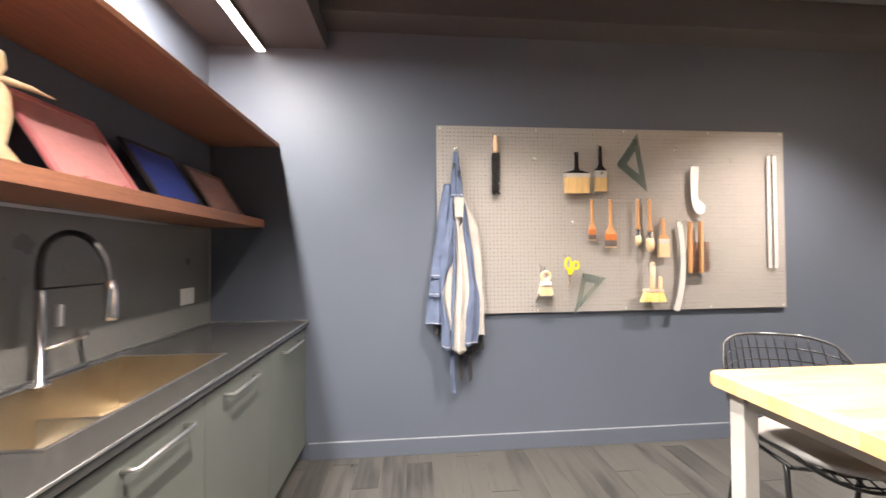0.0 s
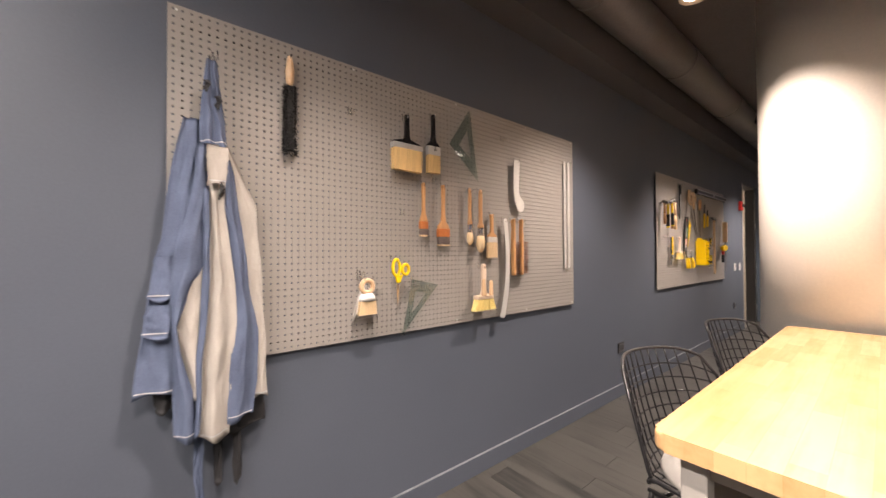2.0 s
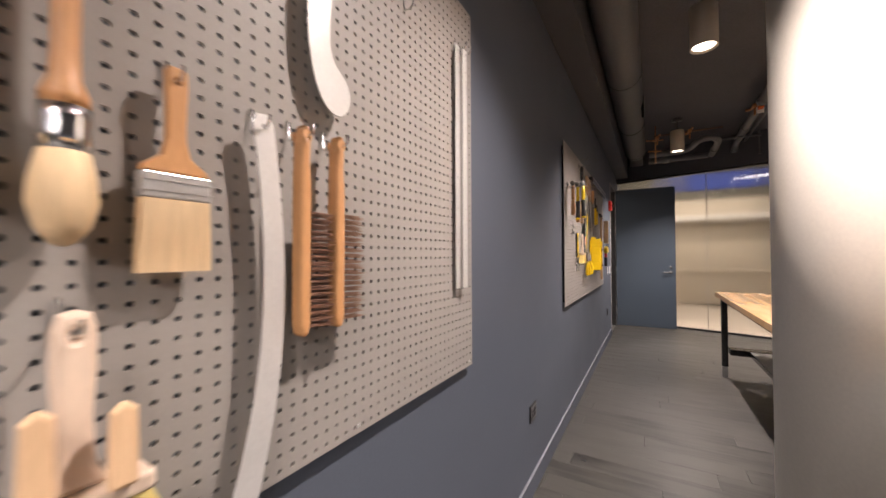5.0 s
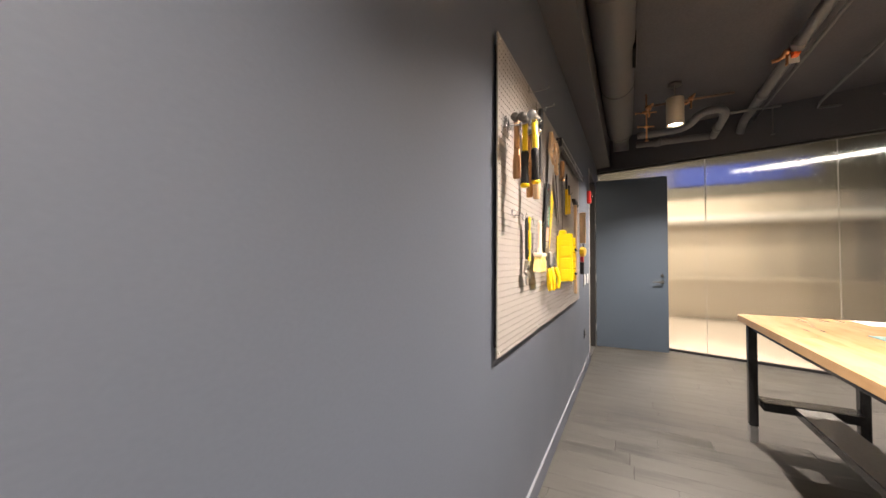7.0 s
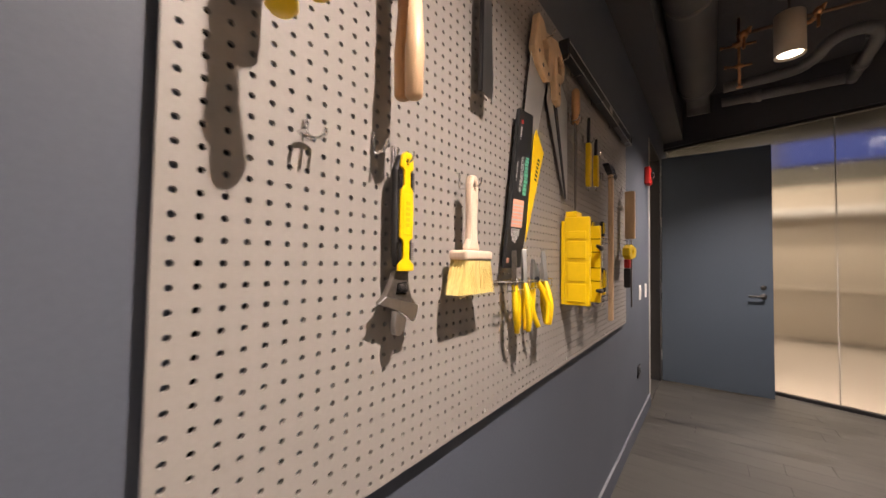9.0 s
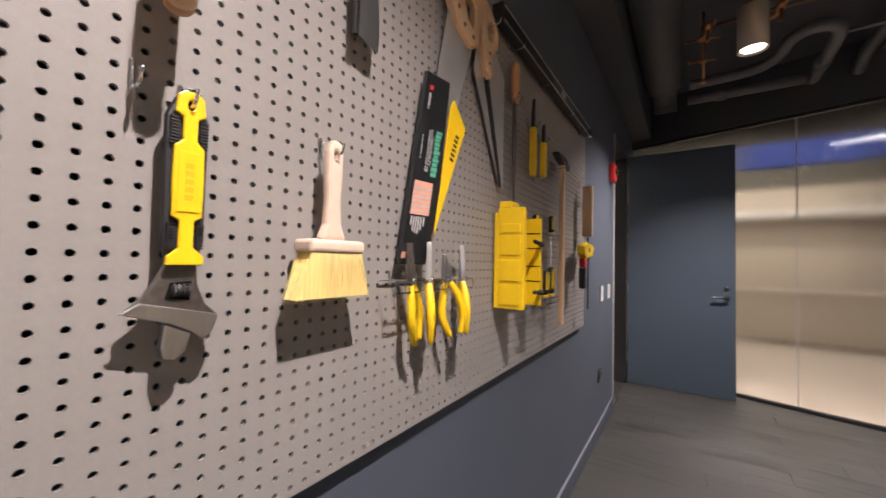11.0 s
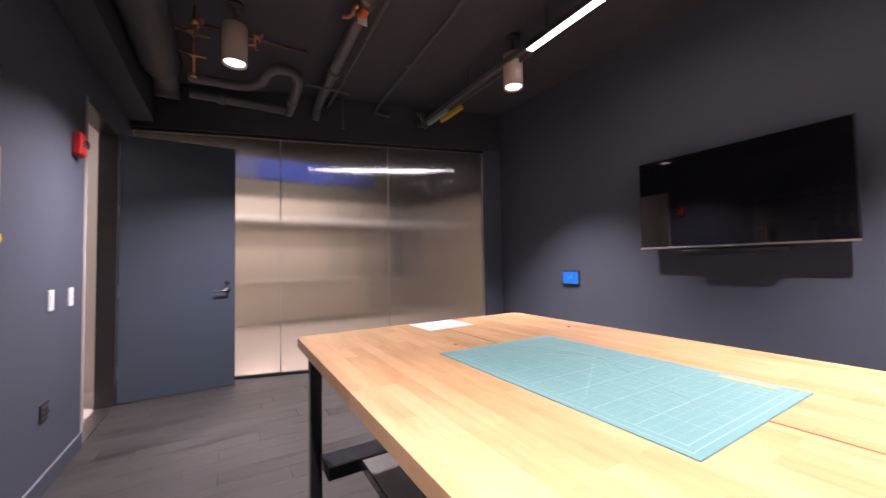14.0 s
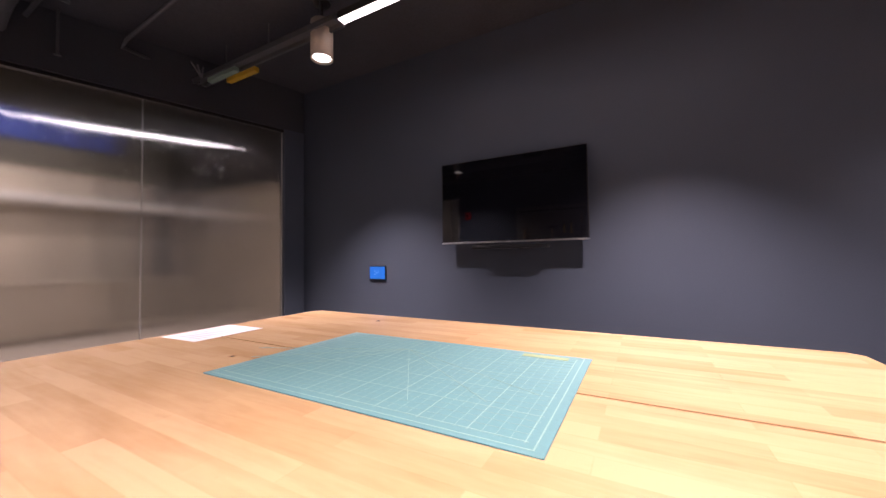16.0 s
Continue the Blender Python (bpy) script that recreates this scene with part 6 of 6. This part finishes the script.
# saws
sw = thing("hand_saw", 0, F, 0, "wooden handled hand saw in a black and yellow blade sleeve", "saw", "saws on the pegboard")
part("blade", prism([(4.735, 1.262), (4.775, 1.262), (4.925, 1.66), (5.000, 1.86), (4.875, 1.90)], -0.020, -0.0185, 0.0003), SATIN, sw, "polished steel blade")
slv = part("sleeve", prism([(4.704, 1.252), (4.794, 1.252), (4.836, 1.37), (4.880, 1.70), (4.786, 1.69)], -0.026, -0.0155, 0.002), material("black_card", (0.012, 0.013, 0.014), 0.4, vary=0.1), sw, "black printed card sleeve")
part("flash", prism([(4.880, 1.640), (4.895, 1.662), (4.953, 1.606), (4.822, 1.322), (4.842, 1.43)], -0.029, -0.0262, 0.001), YELP, slv, "bright yellow printed flash")
GREEN, ORANGE, PALE = material("green_print", (0.10, 0.42, 0.27), 0.5), material("orange_print", (0.72, 0.36, 0.25), 0.5), material("white_print", (0.48, 0.47, 0.46), 0.5)


def sleeve_at(u, v):
    lo, hi = Vector((4.704 + 0.090 * u, 1.252)), Vector((4.786 + 0.094 * u, 1.69 + 0.01 * u))
    p = lo + (hi - lo) * v
    return (p.x, p.y)


def sleeve_bar(u0, u1, v0, v1, mat):
    """A printed bar on the slanted sleeve: u across, v up, both from 0 to 1."""
    part("print", prism([sleeve_at(u0, v0), sleeve_at(u1, v0), sleeve_at(u1, v1), sleeve_at(u0, v1)], -0.0268, -0.0263), mat, slv)


sleeve_bar(0.12, 0.84, 0.245, 0.415, ORANGE)
for vb, hb in ((0.262, 0.006), (0.284, 0.010), (0.312, 0.004), (0.330, 0.008), (0.356, 0.004), (0.374, 0.009)):
    part("print", prism([sleeve_at(0.12, vb), sleeve_at(0.84, vb), sleeve_at(0.84, vb + hb), sleeve_at(0.12, vb + hb)], -0.0272, -0.0269), PALE, slv)
rng = random.Random(77)
v = 0.45
while v < 0.70:
    h = rng.uniform(0.012, 0.026)
    sleeve_bar(0.69 + rng.uniform(-0.03, 0.03), 0.94 + rng.uniform(-0.06, 0.02), v, v + h, GREEN)
    v += h + 0.004
for u, w, v0, v1 in ((0.16, 0.05, 0.53, 0.60), (0.16, 0.05, 0.615, 0.66), (0.42, 0.045, 0.47, 0.68), (0.50, 0.045, 0.47, 0.70), (0.58, 0.03, 0.50, 0.66), (0.18, 0.10, 0.80, 0.88)):
    v = v0
    while v < v1:
        h = rng.uniform(0.004, 0.010)
        sleeve_bar(u, u + w * rng.uniform(0.75, 1.0), v, v + h, PALE)
        v += h + (0.003 if rng.random() < 0.8 else 0.010)
for u, v0 in ((0.18, 0.19), (0.27, 0.16), (0.36, 0.155), (0.45, 0.15), (0.54, 0.17), (0.64, 0.19)):
    sleeve_bar(u, u + 0.045, v0, 0.235, PALE)
sleeve_bar(0.18, 0.32, 0.905, 0.93, RED)
sleeve_bar(0.04, 0.18, 0.03, 0.06, ORANGE)
for k in range(6):
    zc = 1.508 + 0.0125 * k
    xc = 4.886 + 0.0048 * k
    part("print", prism([(xc - 0.008, zc), (xc + 0.008, zc - 0.003), (xc + 0.0095, zc + 0.0045), (xc - 0.0065, zc + 0.0075)], -0.0296, -0.0291), BLACK, slv, "black bar of print")
hout = [(4.865, 1.905), (4.90, 1.86), (4.965, 1.835), (5.005, 1.85), (5.015, 1.90), (5.03, 1.965), (5.005, 2.00), (4.955, 1.99), (4.935, 2.015), (4.895, 2.02), (4.885, 1.975)]
part("handle", prism(hout, -0.036, -0.012, 0.005, holes=[[(4.925, 1.945), (4.945, 1.90), (4.975, 1.885), (4.985, 1.92), (4.985, 1.955), (4.95, 1.965)]]), WOOD2, sw, "pierced beech handle")
for hx, hz in ((4.895, 1.90), (4.925, 1.87), (4.97, 1.86)):
    part("rivet", lathe([(0.006, 0), (0.005, 0.002)], 12), DSTEEL, sw).matrix_local = pose(hx, -0.0365, hz, 90)
hook(sw, 4.955, 1.975, 0.055)
sw.location.x = 0.022
s2 = thing("hand_saw", 0, F, 0, "steel hand saw with a pierced wooden handle", "saw", "saws on the pegboard")
part("handle", prism([(5.03, 2.00), (5.05, 1.90), (5.075, 1.81), (5.105, 1.795), (5.115, 1.82), (5.11, 1.87), (5.145, 1.90), (5.155, 1.95), (5.12, 1.985), (5.075, 2.01)], -0.036, -0.014, 0.005, holes=[[(5.075, 1.96), (5.085, 1.905), (5.115, 1.91), (5.125, 1.945), (5.10, 1.965)]]), WOOD2, s2)
part("blade", prism([(5.035, 1.80), (5.212, 1.505), (5.242, 1.50), (5.238, 1.86), (5.15, 1.93), (5.06, 1.93)], -0.0155, -0.0135, 0.0003), SATIN, s2, "broad tapering steel blade")
for hz in (1.835, 1.865):
    part("rivet", lathe([(0.005, 0), (0.004, 0.002)], 10), DSTEEL, s2).matrix_local = pose(5.09, -0.0365, hz, 90)
part("back_strip", prism([(5.042, 1.93), (5.082, 1.93), (5.224, 1.502), (5.211, 1.499)], -0.0185, -0.0158, 0.0004), RUB, s2, "dark tapering strip along the blade edge")
hook(s2, 5.098, 1.955, 0.06)
s3 = thing("pull_saw", 4.615, F, 2.04, "black handled saw with a bright rectangular blade", "saw", "saws on the pegboard")
part("handle", tube([(0, -0.03, 0.0), (0, -0.03, -0.01), (0, -0.03, -0.09), (0, -0.03, -0.11)], 0.012, 12, radii=[0.008, 0.013, 0.012, 0.010]), RUB, s3, "", True)
part("blade", prism([(-0.018, -0.10), (0.018, -0.10), (0.034, -0.36), (0.030, -0.395), (-0.02, -0.385)], -0.031, -0.029, 0.0004), STEEL, s3)
part("spine", prism([(-0.024, -0.10), (-0.015, -0.10), (-0.019, -0.388), (-0.028, -0.388)], -0.034, -0.026, 0.001), BLACK, s3, "black stiffening spine")
hook(s3, 0, -0.012, 0.05)

# file with a wooden handle
fl = thing("wood_file", 5.30, F, 1.935, "long black file with a beech handle", "file")
part("handle", tube([(0, -0.028, 0.0), (0, -0.028, -0.01), (0, -0.028, -0.06), (0, -0.028, -0.125), (0, -0.028, -0.135)], 0.015, 14, radii=[0.010, 0.015, 0.0165, 0.014, 0.011]), WOOD, fl, "", True)
part("blade", prism([(-0.011, -0.13), (0.011, -0.13), (0.013, -0.30), (0.004, -0.47), (-0.004, -0.47), (-0.013, -0.30)], -0.031, -0.025, 0.001), DSTEEL, fl)
hook(fl, -0.016, -0.12, 0.04)
hook(fl, 0.016, -0.12, 0.04)


def snap_tool(x, top, ymid, zy0, zy1, label):
    t = thing("snap_blade_knife", x, F, top, label, "knife", "yellow knives on the pegboard")
    part("body", prism([(-0.015, zy0 - top), (0.015, zy0 - top), (0.017, zy1 - top + 0.03), (0.012, zy1 - top), (-0.012, zy1 - top), (-0.017, zy1 - top + 0.03)], -0.040, -0.020, 0.004), YELP, t, "yellow grip")
    part("nose", prism([(-0.011, zy0 - top), (0.011, zy0 - top), (0.009, zy0 - top + 0.05), (0.002, 0.0), (-0.009, zy0 - top + 0.055)], -0.036, -0.024, 0.002), BLACK, t, "black pointed nose")
    part("loop", tube([(0.006 * math.cos(a), -0.03, zy1 - top - 0.008 + 0.008 * math.sin(a)) for a in [2 * math.pi * k / 12 for k in range(12)]], 0.002, 6, closed=True), CHROME, t)
    hook(t, 0.0, zy0 - top + 0.008, 0.045)


snap_tool(5.475, 1.885, -0.03, 1.772, 1.588, "yellow handled cutter with a black nose")
snap_tool(5.595, 1.825, -0.03, 1.748, 1.608, "short yellow handled cutter with a black nose")

# mitre box
mb = thing("mitre_box", 5.204, F, 1.118, "bright yellow moulded plastic mitre box hung upright", "mitre box")
H = 0.312
part("base", prism([(0.0, 0.0), (0.165, 0.0), (0.165, H - 0.012), (0.0, H - 0.012)], -0.018, -0.006, 0.002), YELP, mb)
part("near_wall", prism([(0.0, 0.0), (0.018, 0.0), (0.018, H), (0.0, H)], -0.105, -0.0185, 0.002), YELP, mb, "ribbed yellow side wall")
for k, (za, zb) in enumerate(((0.012, 0.075), (0.085, 0.150), (0.165, 0.225), (0.235, 0.262))):
    part("rib", box(-0.004, -0.0002, -0.094, -0.03, za, zb, 0.0018), YELP, mb)
far = part("far_wall", prism([(0.147, 0.0), (0.165, 0.0), (0.165, H - 0.02), (0.147, H - 0.02)], -0.105, -0.0185, 0.002), YELP, mb, "yellow side wall with saw slots")
for za in (0.08, 0.13, 0.19, 0.24):
    part("slot", box(0.1455, 0.1468, -0.106, -0.03, za, za + 0.003), VOID, far)
part("tab", box(0.004, 0.07, -0.06, -0.02, H + 0.0005, H + 0.022, 0.003), YELP, mb)
for za, ln in ((0.045, 0.05), (0.205, 0.055)):
    part("cam_pin", tube([(0.150, -0.108, za), (0.115, -0.112, za + 0.002), (0.070, -0.114, za + 0.006)], 0.0075, 10, radii=[0.0095, 0.007, 0.0065]), RUB, mb, "black cam pin", True)
for za in (0.079, 0.156, 0.230):
    part("groove", box(-0.0012, -0.0001, -0.104, -0.019, za, za + 0.0025), material("dull_yellow_emboss", (0.70, 0.44, 0.01), 0.45), mb)
part("groove", prism([(-0.003, H - 0.055), (0.0182, H - 0.012), (0.0182, H - 0.0085), (-0.003, H - 0.0515)], -0.1062, -0.1050), material("dull_yellow_emboss", (0.70, 0.44, 0.01), 0.45), mb)
part("front_rib", box(0.003, 0.015, -0.108, -0.1052, 0.17, 0.22, 0.001), YELP, mb)
part("front_rib", box(0.003, 0.015, -0.108, -0.1052, 0.03, 0.075, 0.001), YELP, mb)
hook(mb, 0.04, H - 0.01, 0.03)
hook(mb, 0.12, H - 0.03, 0.03)


# pliers rack
def rack(x0, x1, z, n, label, reach=0.05):
    t = thing("wire_tool_rack", (x0 + x1) / 2, F, z, label, "tool rack", "wire racks on the pegboard")
    hw = (x1 - x0) / 2
    part("front_wire", tube([(-hw, -reach, 0), (hw, -reach, 0)], 0.002, 6), CHROME, t)
    part("lower_wire", tube([(-hw, -reach, -0.022), (hw, -reach, -0.022)], 0.002, 6), CHROME, t)
    part("back_wire", tube([(-hw, -0.006, 0), (hw, -0.006, 0)], 0.002, 6), CHROME, t)
    for k in range(n):
        x = -hw + 2 * hw * k / (n - 1)
        part("loop", tube([(x, -0.006, 0.0), (x, -reach, 0.0), (x, -reach, -0.022)], 0.0018, 6), CHROME, t)
    for s in (-1, 1):
        part("peg", tube([(s * hw * 0.8, 0.003, 0.02), (s * hw * 0.8, -0.006, 0.02), (s * hw * 0.8, -0.006, 0)], 0.002, 6), CHROME, t)
    return t


rack(4.690, 4.990, 1.218, 8, "chrome wire rack holding four pliers")
rack(5.500, 5.765, 1.382, 8, "chrome wire rack holding small screwdrivers")
rack(5.500, 5.765, 1.118, 8, "chrome wire rack holding stubby screwdrivers")


def pliers(x, z, jaw, spread, label, jawmat, lean=0.0, turn=0.0):
    t = thing("pliers", x, F - 0.042, z, label, "pliers", "pliers in the wire rack", turn, "", 0, lean)
    y = 0.0
    for s in (-1, 1):
        part("jaw", prism([(s * 0.0004, -0.01), (s * 0.013, -0.01), (s * 0.012, 0.015), (s * 0.003, jaw), (s * 0.0004, jaw)], y - 0.006, y + 0.006, 0.0012), jawmat, t, "steel jaw")
    part("pivot", lathe([(0.009, 0), (0.008, 0.003)], 14), CHROME, t).matrix_local = pose(0, y - 0.006, -0.002, 90)
    for s in (-1, 1):
        pts = smooth_path([(s * 0.006, y, -0.01), (s * (0.014 + spread * 0.5), y - 0.004, -0.045), (s * (0.016 + spread), y - 0.006, -0.088), (s * (0.008 + spread * 0.5), y - 0.006, -0.135)], 6)
        nn = len(pts)
        part("grip", tube(pts, 0.0075, 10, radii=[0.0065 + 0.003 * math.sin(math.pi * i / (nn - 1)) for i in range(nn)]), YELP, t, "yellow dipped grip", True)


pliers(4.748, 1.222, 0.075, 0.010, "yellow gripped slip joint pliers", DSTEEL, -12, 20)
pliers(4.808, 1.222, 0.080, 0.008, "yellow gripped combination pliers", STEEL, 4, 38)
pliers(4.882, 1.222, 0.055, 0.012, "yellow gripped cutting pliers", STEEL, -9, -30)
pliers(4.948, 1.222, 0.080, 0.006, "yellow gripped long nose pliers", STEEL, 5, 48)


def driver(x, z, hl, r, shaft, label, up=False):
    t = thing("screwdriver", x, F, z, label, "screwdriver", "screwdrivers in the wire racks")
    y = -0.028
    part("handle", tube([(0, y, hl), (0, y, hl * 0.9), (0, y, hl * 0.4), (0, y, 0.008), (0, y, 0.0)], r, 12, radii=[r * 0.6, r, r * 0.85, r, r * 0.7]), RUB, t, "black handle", True)
    for s in (-1, 1):
        part("stripe", box(s * r * 0.62 - 0.003, s * r * 0.62 + 0.003, y - r * 0.95, y - r * 0.45, hl * 0.2, hl * 0.92, 0.001), YELP, t, "yellow stripe")
    part("collar", tube([(0, y, 0.0), (0, y, -0.012)], r * 0.9, 12), YELP, t, "", True)
    part("shaft", tube([(0, y, -0.012), (0, y, -shaft)], 0.003, 8), CHROME, t)


driver(5.520, 1.392, 0.055, 0.013, 0.07, "stubby yellow and black screwdriver")
driver(5.715, 1.392, 0.072, 0.012, 0.16, "yellow and black screwdriver")
driver(5.545, 1.132, 0.115, 0.018, 0.05, "thick yellow and black screwdriver")
driver(5.640, 1.132, 0.100, 0.017, 0.05, "thick yellow and black screwdriver")
driver(5.715, 1.132, 0.112, 0.017, 0.07, "thick yellow and black screwdriver")

# try square, clamp, level
tq = thing("try_square", 6.30, F, 1.70, "try square with a wooden stock and steel blade", "square")
part("stock", box(-0.016, 0.016, -0.078, -0.024, -0.285, 0.0, 0.006, seg=3), WOOD2, tq, "pale wooden stock")
part("blade", prism([(0.0, -0.03), (0.115, -0.045), (0.115, -0.075), (0.0, -0.06)], -0.038, -0.035, 0.0004), STEEL, tq, "thin steel blade")
part("lower_blade", prism([(0.0, -0.286), (0.03, -0.286), (0.05, -0.345), (0.03, -0.35)], -0.038, -0.035, 0.0004), STEEL, tq, "thin steel blade")
hook(tq, 0.0, 0.0, 0.045)
cl = thing("bar_clamp", 6.20, F, 1.372, "yellow bar clamp with a red trigger and black handle", "clamp")
part("bar", box(0.07, 0.085, -0.052, -0.046, -0.30, 0.03, 0.001), DSTEEL, cl, "dark steel bar")
part("jaw", prism([(-0.075, -0.015), (0.0, 0.004), (0.11, -0.008), (0.118, -0.03), (0.09, -0.058), (-0.03, -0.07), (-0.07, -0.05)], -0.066, -0.034, 0.006, holes=[ring(0.02, -0.032, 0.014, 0.012, 12)]), YELP, cl, "yellow plastic jaw")
part("trigger", prism([(-0.055, -0.068), (-0.015, -0.068), (-0.02, -0.108), (-0.05, -0.108)], -0.062, -0.038, 0.004), RED, cl, "red trigger")
part("handle", prism([(-0.052, -0.109), (-0.02, -0.109), (-0.03, -0.20), (-0.05, -0.20)], -0.064, -0.036, 0.006), RUB, cl, "black handle")
hook(cl, 0.03, -0.02, 0.05)
cl.scale = (1.2, 1.2, 1.2)
lv = thing("spirit_level", 5.76, F, 2.025, "long black bar level held by chrome hooks", "level")
part("beam", box(-0.60, 0.60, -0.048, -0.016, -0.026, 0.026, 0.003), BLACK, lv)
part("end_cap", box(-0.615, -0.6005, -0.05, -0.014, -0.028, 0.028, 0.003), RUB, lv)
part("end_cap", box(0.6005, 0.615, -0.05, -0.014, -0.028, 0.028, 0.003), CHROME, lv)
part("vial_window", box(0.02, 0.075, -0.0505, -0.0482, -0.012, 0.014, 0.001), PALE, lv, "pale vial window")
part("rail", box(-0.60, 0.60, -0.0492, -0.0484, -0.026, -0.019, 0.0003, seg=1), ALU, lv, "bare aluminium lower edge")
part("rail", box(-0.60, 0.60, -0.0492, -0.0484, 0.020, 0.026, 0.0003, seg=1), ALU, lv, "bare aluminium upper edge")
for hx in (-0.45, -0.15, 0.2, 0.5):
    hook(lv, hx, -0.028, 0.052)
for hx, hz in ((4.46, 2.07), (4.62, 2.05)):
    e = thing("peg_hook", hx, F, hz, "long empty chrome peg hook on the pegboard", "hook", "empty peg hooks")
    hook(e, 0, 0, 0.09, "rod")
lay_planks()
